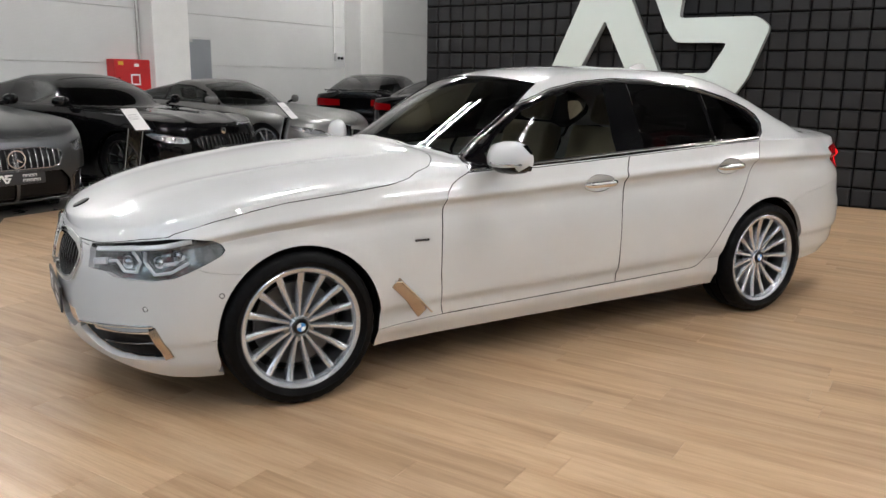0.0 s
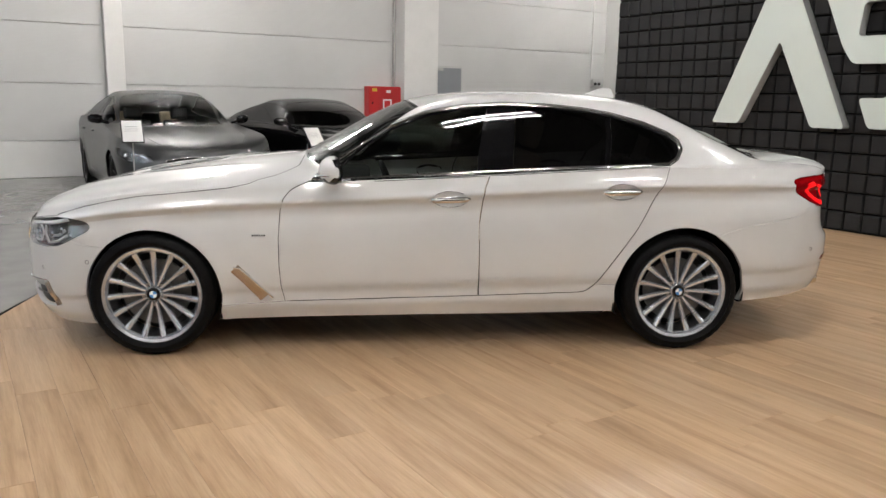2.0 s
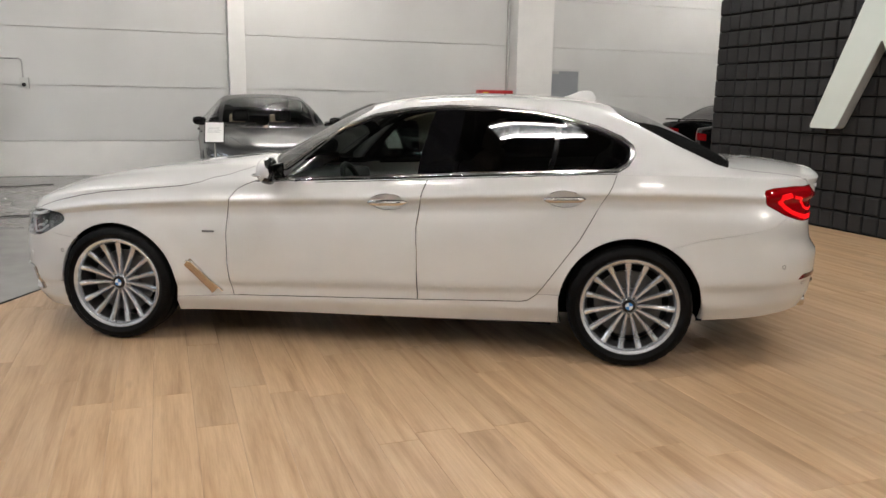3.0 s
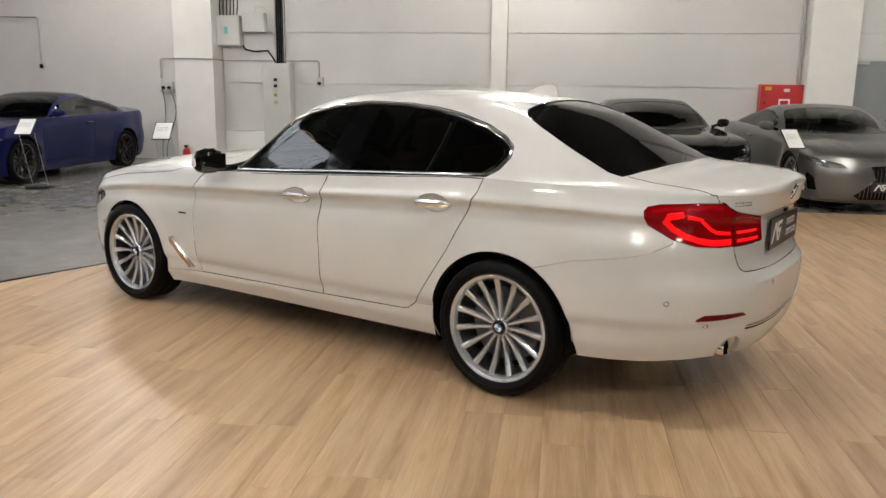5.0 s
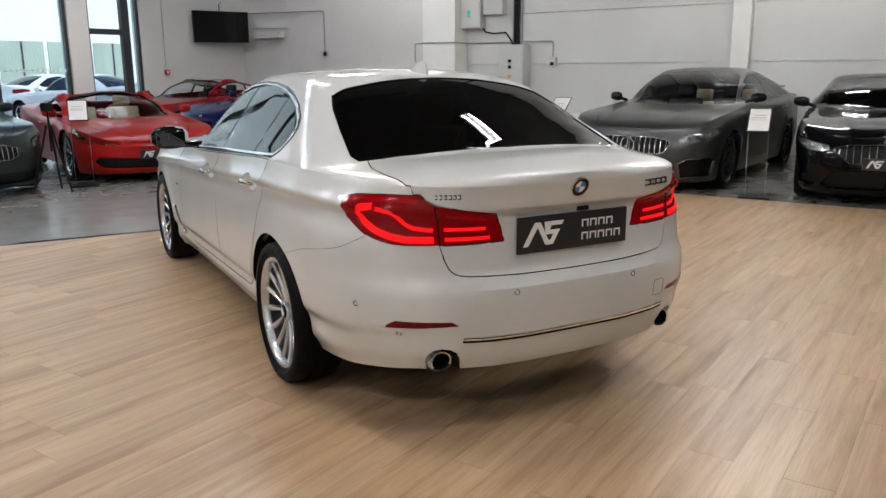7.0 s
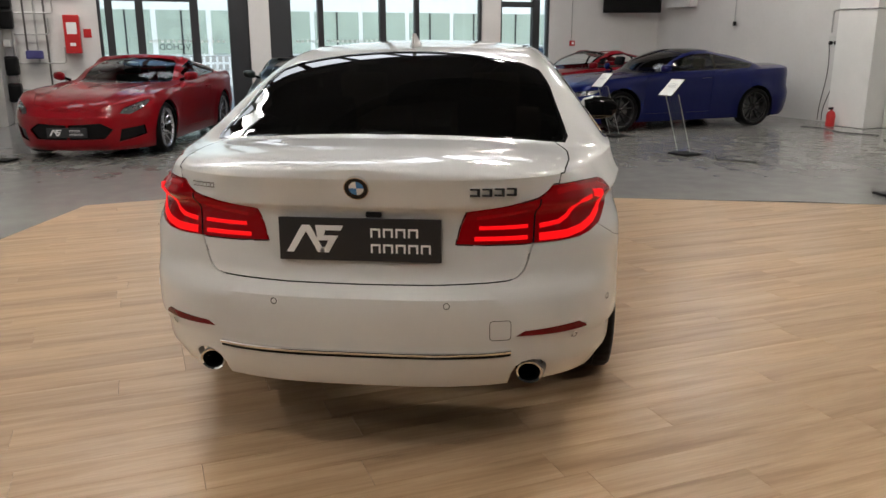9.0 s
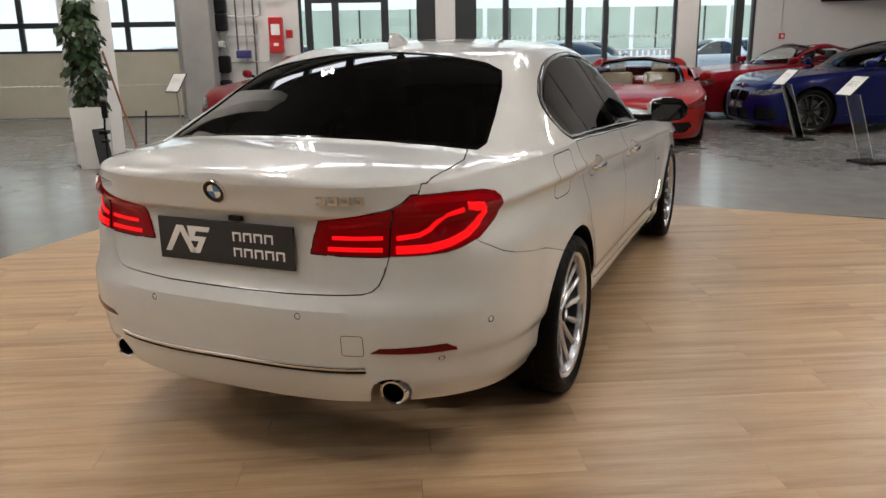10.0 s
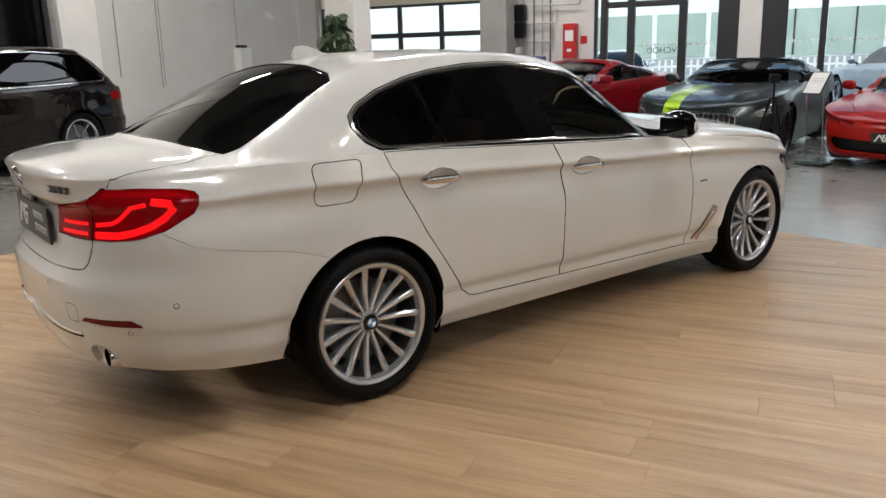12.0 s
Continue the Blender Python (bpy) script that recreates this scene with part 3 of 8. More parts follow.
def shell_grid(S, fine=1.0):
    """Rows of points of the left or right half of a body (y > 0), from the sill up and over to the middle."""
    nf, ns, nr = int(26 * fine), int((S["xsr"] - S["xsf"]) / 0.034 * fine), int(30 * fine)
    f = np.array(S["heights"]) if "heights" in S else np.linspace(0, 1, int(26 * fine))
    nl, nd = len(f), int(34 * fine)
    st = [("f", a) for a in np.linspace(0, np.pi / 2, nf, endpoint=False)] + [("s", x) for x in np.linspace(S["xsf"], S["xsr"], ns, endpoint=False)]
    st += [("r", a) for a in np.linspace(np.pi / 2, 0, nr)]
    ef, er = 2 / S["nf"], 2 / S["nr"]
    P = np.zeros((len(st), nl + nd, 3))
    for i, (kind, a) in enumerate(st):
        if kind == "s":
            xs = a
        else:
            c = max(np.cos(a), 0.0)
            xs = S["xsf"] - (S["xsf"] - S["front"](0.55)) * c ** ef if kind == "f" else S["xsr"] + (S["rear"](0.75) - S["xsr"]) * c ** er
        zb, zs = S["sill"](xs), S["shoulder"](xs)
        z = zb + (zs - zb) * f
        xe = np.clip(xs, S["xsf"], S["xsr"])
        y = S["half"](xe) + S["inset"](f)
        for wx in (0.0, S["wb"]):
            r = np.hypot(xe - wx, z - S["hub"])
            y = y + S["flare"] * np.exp(-((r - S["arch"] - 0.01) / 0.05) ** 2)
        if "taper" in S:
            y = y - S["taper"](xs, z)
        if kind == "s":
            x = np.full(nl, a)
        elif kind == "f":
            x = S["xsf"] - (S["xsf"] - S["front"](z)) * c ** ef
            y = y * np.sin(a) ** ef
        else:
            x = S["xsr"] + (S["rear"](z) - S["xsr"]) * c ** er
            y = y * np.sin(a) ** er
        P[i, :nl] = np.stack([x, y, z], -1)
    for i, (kind, a) in enumerate(st):
        x0, y0, z0 = P[i, nl - 1]
        s = np.linspace(0, 1, nd + 1)[1:]
        w = 1 - s ** 1.2
        y = y0 * w
        x = np.full(nd, x0)
        zs = z0
        deck = zs + (S["deck"](x0) - zs) * np.maximum(1 - w ** S["crown"], 0) ** 0.62
        k = S["sweep"](x0)
        prof = S["cabin"](x - k * y * y) - (S["roofcrown"] + S.get("rearcrown", 0.0) * np.sin(np.pi * np.clip(x - 2.62, 0, 1)) ** 2) * y * y
        d = np.maximum(y0 - S["ledge"] - y, -0.05)
        side = zs + d * S["tumble"](x0) - 0.35 * d * d
        cab = soft_min(prof, side, 0.10)
        z = soft_max(deck, cab, 0.012)
        if "groove" in S:
            z = z + S["groove"](x, y)
        P[i, nl:] = np.stack([x, y, z], -1)
    return P


def grid_bm(P):
    bm = bmesh.new()
    n, k = P.shape[:2]
    V = [[bm.verts.new(P[i, j]) for j in range(k)] for i in range(n)]
    for i in range(n - 1):
        for j in range(k - 1):
            bm.faces.new((V[i][j], V[i + 1][j], V[i + 1][j + 1], V[i][j + 1]))
    bmesh.ops.remove_doubles(bm, verts=bm.verts, dist=0.0008)
    bm.normal_update()
    big = max(bm.faces, key=lambda f: f.calc_center_median().y)
    if big.normal.y < 0:
        bmesh.ops.reverse_faces(bm, faces=bm.faces)
    bm.normal_update()
    return bm


def wrap_proj(cx, sign):
    """Angle in degrees round an upright line at (cx, 0), and height."""
    return lambda c: (math.degrees(math.atan2(c.y, sign * (c.x - cx))), c.z)


PROJ = {"side": lambda c: (c.x, c.z), "top": lambda c: (c.x, c.y), "end": lambda c: (c.y, c.z)}
AIM = {"side": lambda f: abs(f.normal.y) > 0.45, "top": lambda f: f.normal.z > 0.25, "end": lambda f: abs(f.normal.x) > 0.3, "wrap": lambda f: f.normal.z < 0.9}


def inside(poly, p):
    x, y = p
    hit = False
    for (ax, ay), (bx, by) in zip(poly, poly[1:] + poly[:1]):
        if (ay > y) != (by > y) and x < (bx - ax) * (y - ay) / (by - ay) + ax:
            hit = not hit
    return hit


def knife(bm, outline, to2d, ok, closed=True):
    """Cuts an outline into the faces that it crosses."""
    segs = list(zip(outline, outline[1:] + outline[:1])) if closed else list(zip(outline, outline[1:]))
    for (ax, ay), (bx, by) in segs:
        x0, x1, y0, y1 = min(ax, bx), max(ax, bx), min(ay, by), max(ay, by)
        ln = math.hypot(bx - ax, by - ay)
        if ln < 1e-9:
            continue
        pos = {}
        near = []
        for f in bm.faces:
            if not ok(f):
                continue
            ps = []
            for v in f.verts:
                if v not in pos:
                    pos[v] = to2d(v.co)
                ps.append(pos[v])
            if max(p[0] for p in ps) < x0 or min(p[0] for p in ps) > x1 or max(p[1] for p in ps) < y0 or min(p[1] for p in ps) > y1:
                continue
            near.append(f)
        if not near:
            continue
        dist = lambda p: ((bx - ax) * (p[1] - ay) - (by - ay) * (p[0] - ax)) / ln
        tol = 1e-5 * max(1.0, abs(ax) + abs(ay))
        D = {v: dist(pos[v]) for f in near for v in f.verts}
        zero = {v for v, d in D.items() if abs(d) < tol}
        for e in {e for f in near for e in f.edges}:
            a, b = e.verts
            if a in zero or b in zero or a not in D or b not in D or D[a] * D[b] > 0:
                continue
            _, nv = bmesh.utils.edge_split(e, a, D[a] / (D[a] - D[b]))
            zero.add(nv)
        for f in near:
            on = [v for v in f.verts if v in zero]
            if len(on) == 2:
                i, j = (list(f.verts).index(v) for v in on)
                if abs(i - j) not in (1, len(f.verts) - 1):
                    bmesh.utils.face_split(f, *on)


def rounded(poly, r, n=4):
    """An outline with its corners rounded."""
    out = []
    k = len(poly)
    for i in range(k):
        p, a, b = Vector(poly[i]), Vector(poly[i - 1]), Vector(poly[(i + 1) % k])
        da, db = min(r, (a - p).length * 0.45), min(r, (b - p).length * 0.45)
        p0, p1 = p + (a - p).normalized() * da, p + (b - p).normalized() * db
        for s in np.linspace(0, 1, n + 1):
            out.append(tuple((p0.lerp(p, s)).lerp(p.lerp(p1, s), s)))
    return out


def circle_poly(cx, cy, r, n=40, a0=0, a1=360):
    return [(cx + r * math.cos(radians(a)), cy + r * math.sin(radians(a))) for a in np.linspace(a0, a1, n, endpoint=a1 - a0 < 360)]


def pull_out(bm, faces):
    """A new bmesh of some faces."""
    out, made = bmesh.new(), {}
    for f in faces:
        vs = []
        for v in f.verts:
            if v not in made:
                made[v] = out.verts.new(v.co)
            vs.append(made[v])
        try:
            out.faces.new(vs)
        except ValueError:
            pass
    return out


def mirror(bm):
    """Adds the other half across y = 0 and joins the middle."""
    geom = bm.verts[:] + bm.edges[:] + bm.faces[:]
    for v in bm.verts:
        if abs(v.co.y) < 0.0006:
            v.co.y = 0
    dup = bmesh.ops.duplicate(bm, geom=geom)["geom"]
    for v in [g for g in dup if isinstance(g, bmesh.types.BMVert)]:
        v.co.y = -v.co.y
    bmesh.ops.reverse_faces(bm, faces=[g for g in dup if isinstance(g, bmesh.types.BMFace)])
    bmesh.ops.remove_doubles(bm, verts=[v for v in bm.verts if abs(v.co.y) < 0.002], dist=0.0005)


def flip(bm):
    for v in bm.verts:
        v.co.y = -v.co.y
    bmesh.ops.reverse_faces(bm, faces=bm.faces)


def hem(bm, gap=0.0028, depth=0.026, dark_rim=False):
    """Draws a panel's rim in by the shut-line gap and turns it down, as a pressed edge is."""
    bmesh.ops.remove_doubles(bm, verts=list({v for e in bm.edges if len(e.link_faces) == 1 for v in e.verts}), dist=0.003)
    bm.normal_update()
    rim = [e for e in bm.edges if len(e.link_faces) == 1]
    move = {}
    for e in rim:
        f = e.link_faces[0]
        a, b = e.verts
        d = (b.co - a.co).normalized()
        inward = f.calc_center_median() - a.co
        inward = (inward - d * inward.dot(d))
        if inward.length < 1e-7:
            continue
        inward.normalize()
        for v in (a, b):
            move.setdefault(v, []).append((inward, f.normal.copy()))
    down = {}
    for v, rows in move.items():
        n = sum((r[1] for r in rows), Vector()).normalized()
        i = sum((r[0] for r in rows), Vector())
        if i.length > 1e-6:
            v.co += i.normalized() * gap
        down[v] = n
    ext = bmesh.ops.extrude_edge_only(bm, edges=rim)["geom"]
    if dark_rim:                               # black rim faces stand in for the shade in the shut gap
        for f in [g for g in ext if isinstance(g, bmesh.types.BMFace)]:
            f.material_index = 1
    for v in [g for g in ext if isinstance(g, bmesh.types.BMVert)]:
        src = [e.other_vert(v) for e in v.link_edges if e.other_vert(v) in down]
        if src:
            v.co -= down[src[0]] * depth
    return bm


def push(bm, d):
    bm.normal_update()
    for v, n in [(v, v.normal.copy()) for v in bm.verts]:
        v.co += n * d
    return bm


class Shell:
    """A half body that is cut into named panels."""

    def __init__(self, S, fine=1.0):
        self.S = S
        self.bm = grid_bm(shell_grid(S, fine))
        self.tree = BVHTree.FromBMesh(self.bm)
        self.rules = []

    def cut(self, name, proj, poly, ok=None, cx=0, sign=1, every=False):
        to2d = wrap_proj(cx, sign) if proj == "wrap" else PROJ[proj]
        base = (lambda f: True) if every else AIM[proj]
        okay = (lambda f: base(f) and ok(f.calc_center_median())) if ok else base
        knife(self.bm, poly, to2d, okay)
        self.rules.append((name, poly, to2d, okay))

    def split(self):
        """Faces by panel name; a later rule wins over an earlier one."""
        self.bm.normal_update()
        got = {}
        for f in self.bm.faces:
            c = f.calc_center_median()
            name = "body"
            for n, poly, to2d, ok in reversed(self.rules):
                if ok(f) and inside(poly, to2d(c)):
                    name = n
                    break
            got.setdefault(name, []).append(f)
        return got

    def spot(self, proj, a, b, cx=0, sign=1):
        """The place and normal of the shell at a point of a projection."""
        if proj == "side":
            o, d = Vector((a, 2.0, b)), Vector((0, -1, 0))
        elif proj == "top":
            o, d = Vector((a, b, 3.0)), Vector((0, 0, -1))
        elif proj == "rear":
            o, d = Vector((8.0, a, b)), Vector((-1, 0, 0))
        elif proj == "front":
            o, d = Vector((-8.0, a, b)), Vector((1, 0, 0))
        else:
            r = Vector((sign * math.cos(radians(a)), math.sin(radians(a)), 0))
            o, d = Vector((cx, 0, b)) + r * 4, -r
        p, n, _, _ = self.tree.ray_cast(o, d)
        if p is None:
            p, n, _, _ = self.tree.find_nearest(o + d * 1.0)
        if n.dot(d) > 0:
            n = -n
        return p, n

    def line(self, proj, pts, step=0.03, closed=False, **kw):
        """Places and normals along a line drawn on the shell."""
        pts = list(pts) + ([pts[0]] if closed else [])
        out = []
        for (ax, ay), (bx, by) in zip(pts, pts[1:]):
            unit = 60 if proj == "wrap" else 1
            n = max(1, int(math.hypot((bx - ax) / unit, by - ay) / step))
            for k in range(n):
                out.append(self.spot(proj, ax + (bx - ax) * k / n, ay + (by - ay) * k / n, **kw))
        if not closed:
            out.append(self.spot(proj, *pts[-1], **kw))
        n = len(out)
        near = lambda i: [out[k % n] if closed else out[min(max(k, 0), n - 1)] for k in range(i - 2, i + 3)]
        return [(out[i][0], sum((r[1] for r in near(i)), Vector()).normalized()) for i in range(n)]


def strip(rows, width, height, closed=False, sink=0.002, bm=None):
    """A flat-topped moulding laid along places with normals."""
    bm = bm or bmesh.new()
    rings = []
    n = len(rows)
    for i, (p, nm) in enumerate(rows):
        a = rows[(i - 1) % n if closed else max(i - 1, 0)][0]
        b = rows[(i + 1) % n if closed else min(i + 1, n - 1)][0]
        d = (b - a)
        if d.length < 1e-6:
            continue
        side = d.normalized().cross(nm).normalized()
        w = width
        rings.append([bm.verts.new(p + side * w * k + nm * h) for k, h in ((-0.5, -sink), (-0.42, height * 0.8), (-0.22, height), (0.22, height), (0.42, height * 0.8), (0.5, -sink))])
    m = len(rings)
    for i in range(m if closed else m - 1):
        a, b = rings[i], rings[(i + 1) % m]
        for k in range(5):
            bm.faces.new((a[k], a[k + 1], b[k + 1], b[k]))
    if not closed and m:
        bm.faces.new(rings[0])
        bm.faces.new(rings[-1][::-1])
    bmesh.ops.recalc_face_normals(bm, faces=bm.faces)
    return bm


# ---- wheels ----
WHEELS = {}


def wheel_meshes(kind, r, width, rim_r, mat, spokes):
    key = (kind, r, width, rim_r, mat.name)
    if key in WHEELS:
        return WHEELS[key]
    w, q = width / 2, rim_r
    bm = bmesh.new()
    lathe(bm, [(q - 0.004, -w * 0.80), (q + 0.012, -w * 0.86), (q + 0.035, -w * 0.97), (r - 0.045, -w), (r - 0.018, -w * 0.96), (r - 0.005, -w * 0.84), (r, -w * 0.6), (r, -w * 0.34), (r - 0.007, -w * 0.33), (r - 0.007, -w * 0.26), (r, -w * 0.25),
               (r + 0.001, 0), (r, w * 0.25), (r - 0.007, w * 0.26), (r - 0.007, w * 0.33), (r, w * 0.34), (r, w * 0.6), (r - 0.005, w * 0.84), (r - 0.018, w * 0.96), (r - 0.045, w), (q + 0.035, w * 0.97), (q + 0.012, w * 0.86), (q - 0.004, w * 0.80)], 144 if kind == "main" else 72, "Y")
    if kind == "main":
        for v in bm.verts:                     # shoulder blocks of the tread
            rad, ang = math.hypot(v.co.x, v.co.z), math.atan2(v.co.z, v.co.x) + 0.25 * abs(v.co.y)
            if rad > r - 0.022 and abs(v.co.y) > w * 0.45 and int(ang / (2 * math.pi) * 144 + 288.5) % 4 == 0:
                v.co.x, v.co.z = v.co.x * (rad - 0.0035) / rad, v.co.z * (rad - 0.0035) / rad
    tyre = mesh_of(bm, "tyre", M_RUBBER, sharp=40)
    bm = bmesh.new()
    lathe(bm, [(q - 0.020, w * 0.60), (q - 0.018, w * 0.74), (q - 0.010, w * 0.84), (q + 0.005, w * 0.885), (q + 0.012, w * 0.84)], 72, "Y")
    lathe(bm, [(0.048, w * 0.20), (0.048, w * 0.52), (0.045, w * 0.57), (0.040, w * 0.60), (0.036, w * 0.58), (0.0001, w * 0.58)], 32, "Y")
    rim = mesh_of(bm, "rim", mat, sharp=35)
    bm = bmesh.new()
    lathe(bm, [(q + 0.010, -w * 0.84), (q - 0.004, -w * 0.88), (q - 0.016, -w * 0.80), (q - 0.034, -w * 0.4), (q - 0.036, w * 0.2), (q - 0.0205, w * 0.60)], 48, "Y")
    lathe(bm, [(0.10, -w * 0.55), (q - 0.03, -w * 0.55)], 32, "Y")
    barrel = mesh_of(bm, "rim_barrel", M_BARREL_SHADED, sharp=35)
    bm = bmesh.new()
    if spokes:
        # a slim blade: wide and deep at the rim, thin at the hub
        sect = lambda t: (0.040 + (q - 0.050) * t, 0.0085 + 0.0085 * t, w * (0.50 + 0.24 * t - 0.30 * t * (1 - t)), w * (0.32 + 0.05 * t))
        rings = []
        for t in (0, 0.15, 0.4, 0.7, 0.9, 1.0):
            x, hw, y, dp = sect(t)
            rings.append([bm.verts.new((x, y - dp, hw)), bm.verts.new((x, y - 0.008, hw)), bm.verts.new((x, y, hw * 0.45)), bm.verts.new((x, y, -hw * 0.45)), bm.verts.new((x, y - 0.008, -hw)), bm.verts.new((x, y - dp, -hw))])
        for a, b in zip(rings, rings[1:]):
            for k in range(6):
                bm.faces.new((a[k], a[(k + 1) % 6], b[(k + 1) % 6], b[k]))
        bmesh.ops.recalc_face_normals(bm, faces=bm.faces)
    spoke = mesh_of(bm, "spoke", mat, sharp=40)
    bm = bmesh.new()
    lathe(bm, [(0.09, -w * 0.1), (q - 0.075, -w * 0.1), (q - 0.075, w * 0.04), (0.09, w * 0.04)], 48, "Y")
    lathe(bm, [(0.088, -w * 0.2), (0.088, w * 0.16), (0.0001, w * 0.16)], 24, "Y")
    disc = mesh_of(bm, "brake_disc", M_DISC, sharp=30)
    bm = bmesh.new()
    lathe(bm, [(0.012, w * 0.36), (0.012, w * 0.47), (0.008, w * 0.49), (0.0001, w * 0.49)], 10, "Y", (0.060, 0, 0))
    bolts = mesh_of(bm, "wheel_bolt", M_DARKCHROME, sharp=30)
    bm = bmesh.new()
    lathe(bm, [(0.034, w * 0.60), (0.034, w * 0.645), (0.030, w * 0.66), (0.0001, w * 0.665)], 24, "Y")
    cap = mesh_of(bm, "hub_cap", M_GLOSSBLACK, sharp=30)
    WHEELS[key] = dict(tyre=tyre, rim=rim, rim_barrel=barrel, spoke=spoke, brake_disc=disc, wheel_bolt=bolts, hub_cap=cap)
    return WHEELS[key]


def add_wheel(car, x, y, z, r, width, rim_r, mat, spokes=15, kind="main", turn=0.0, steer=0.0, label="", pair=0.0):
    """A wheel as a part of a car: tyre, rim, spokes, disc."""
    meshes = wheel_meshes(kind, r, width, rim_r, mat, spokes)
    hub = new("wheel")
    hub.empty_display_size = 0.05
    hub.parent = car
    hub.matrix_basis = pose(x, y, z, 0, 0, (0 if y > 0 else 180) + steer) @ pose(0, 0, 0, 0, turn, 0)
    if label:
        tagged(hub, label)
    for name, me in meshes.items():
        if name == "wheel_bolt":
            for k in range(5):
                o = new("wheel_bolt", me)
                o.parent = hub
                o.matrix_basis = pose(0, 0, 0, 0, 72.0 * k + 12, 0)
        elif name == "spoke":
            for k in range(spokes):
                o = new("spoke", me)
                o.parent = hub
                o.matrix_basis = pose(0, 0, 0, 0, 360.0 * k / spokes + (pair if k % 2 else 0), 0)
        else:
            o = new(name, me)
            o.parent = hub
    if kind == "main":
        # roundel on the cap: plain quarters in white and blue
        bm = bmesh.new()
        w = width / 2
        for k in range(4):
            ring = [bm.verts.new((0, w * 0.667, 0))] + [bm.verts.new((0.020 * math.cos(a), w * 0.667, 0.020 * math.sin(a))) for a in np.linspace(k * math.pi / 2, (k + 1) * math.pi / 2, 6)]
            f = bm.faces.new(ring)
            f.material_index = k % 2
            if f.normal.y < 0:
                f.normal_flip()
        part("cap_emblem", bm, [M_PLATEWHITE, M_BADGE_BLUE], hub)
    return hub


# silver barrel, darkened in its colour for the shade behind the spokes
M_BARREL_SHADED = plain("shade-darkened rim barrel", (0.022, 0.022, 0.023), 0.6, spec=0.15)
M_BADGE_BLUE = plain("badge blue", (0.04, 0.20, 0.50), 0.3)
M_TAIL = emitter("glowing red lamp", (0.90, 0.006, 0.009), 0.40)
M_TAIL_DARK = emitter("red lamp lens", (0.17, 0.001, 0.0025), 0.08)
M_TAIL_DARK.node_tree.nodes["Principled BSDF"].inputs["Roughness"].default_value = 0.08
M_TAIL_DARK.node_tree.nodes["Principled BSDF"].inputs["Specular IOR Level"].default_value = 0.2
M_TAIL_MID = emitter("bright red lamp lens", (0.24, 0.0015, 0.0035), 0.10)
M_TAIL_MID.node_tree.nodes["Principled BSDF"].inputs["Roughness"].default_value = 0.08
M_TAIL_MID.node_tree.nodes["Principled BSDF"].inputs["Specular IOR Level"].default_value = 0.2
M_REFLECTOR = plain("red reflector", (0.13, 0.003, 0.006), 0.2, coat=0.2, spec=0.2)
# the dark hall reflected in the wing mirrors is put into their colour
M_MIRROR_DARKENED = plain("mirror glass with dark reflection in its colour", (0.10, 0.105, 0.11), 0.03, metal=1.0, vary=0.02)
M_TAIL.node_tree.nodes["Principled BSDF"].inputs["Specular IOR Level"].default_value = 0.08
M_TAIL.node_tree.nodes["Principled BSDF"].inputs["Base Color"].default_value = (0.30, 0.002, 0.003, 1)
M_LAMP_CHROME = plain("lamp reflector", (0.72, 0.73, 0.74), 0.12, metal=1.0)
M_LAMP_DARK = plain("lamp housing", (0.03, 0.03, 0.033), 0.25, metal=0.3)


def bars_plate(parent, m, w=0.52, h=0.115):
    """A dark plate with the dealer's mark as plain shapes: a peak, a hook and two rows of bars."""
    bm = bmesh.new()
    box(bm, -w / 2, -h / 2, 0, w / 2, h / 2, 0.010, bevel=0.003)
    p = part("number_plate", bm, M_PLATE, parent, "black dealer plate with white marks", m)
    s = h / 0.11
    bm = bmesh.new()
    lay = lambda a, b, d: (a, b, 0.0102 + d)
    ox = -0.27 * w
    for poly in ([(-0.066, -0.034), (-0.05, -0.034), (-0.021, 0.020), (0.004, -0.034), (0.020, -0.034), (-0.012, 0.036), (-0.03, 0.036)],
                 [(0.0, 0.036), (0.062, 0.036), (0.056, 0.023), (0.022, 0.023), (0.018, 0.010), (0.050, 0.010), (0.028, -0.034), (0.006, -0.034), (0.013, -0.020), (0.020, -0.020), (0.028, -0.003), (0.004, -0.003)]):
        prism(bm, [(ox + a * s * 1.15, b * s) for a, b in poly], lay, 0.0008)
    part("mark", bm, M_PLATEWHITE, p)
    for row, z in ((4, 0.019), (5, -0.021)):
        for k in range(row):
            x, g, q, t = (0.036 * w / 0.52 + k * 0.0315 * s), 0.0250 * s, 0.0115 * s, 0.0050 * s
            bm = bmesh.new()
            prism(bm, [(x, z * s - q), (x + t, z * s - q), (x + t, z * s + q - t), (x + g - t, z * s + q - t), (x + g - t, z * s - q), (x + g, z * s - q), (x + g, z * s + q), (x, z * s + q)], lay, 0.0008)
            part("print_mark", bm, M_PLATEWHITE, p)
    return p

# ---- the white saloon on the display floor ----
M_PEARL = car_paint("pearl white paint", (0.63, 0.63, 0.625), rough=0.36, flake=0.05, coat=1.0, spec=0.3)


M_HEAD_BOWL = plain("smoked lamp bowl", (0.40, 0.405, 0.41), 0.16, metal=0.75, vary=0.95, scale=11)
M_GUIDE = plain("frosted light guide", (0.72, 0.73, 0.74), 0.25, metal=0.15)


def saloon_groove(x, y):
    """Two soft folds along the bonnet."""
    on = np.clip((0.62 - x) / 0.25, 0, 1) * np.clip((x + 0.78) / 0.5, 0, 1)
    at = 0.40 + 0.16 * (x + 0.6)
    return on * 0.010 * np.exp(-((y - at) / 0.07) ** 2)


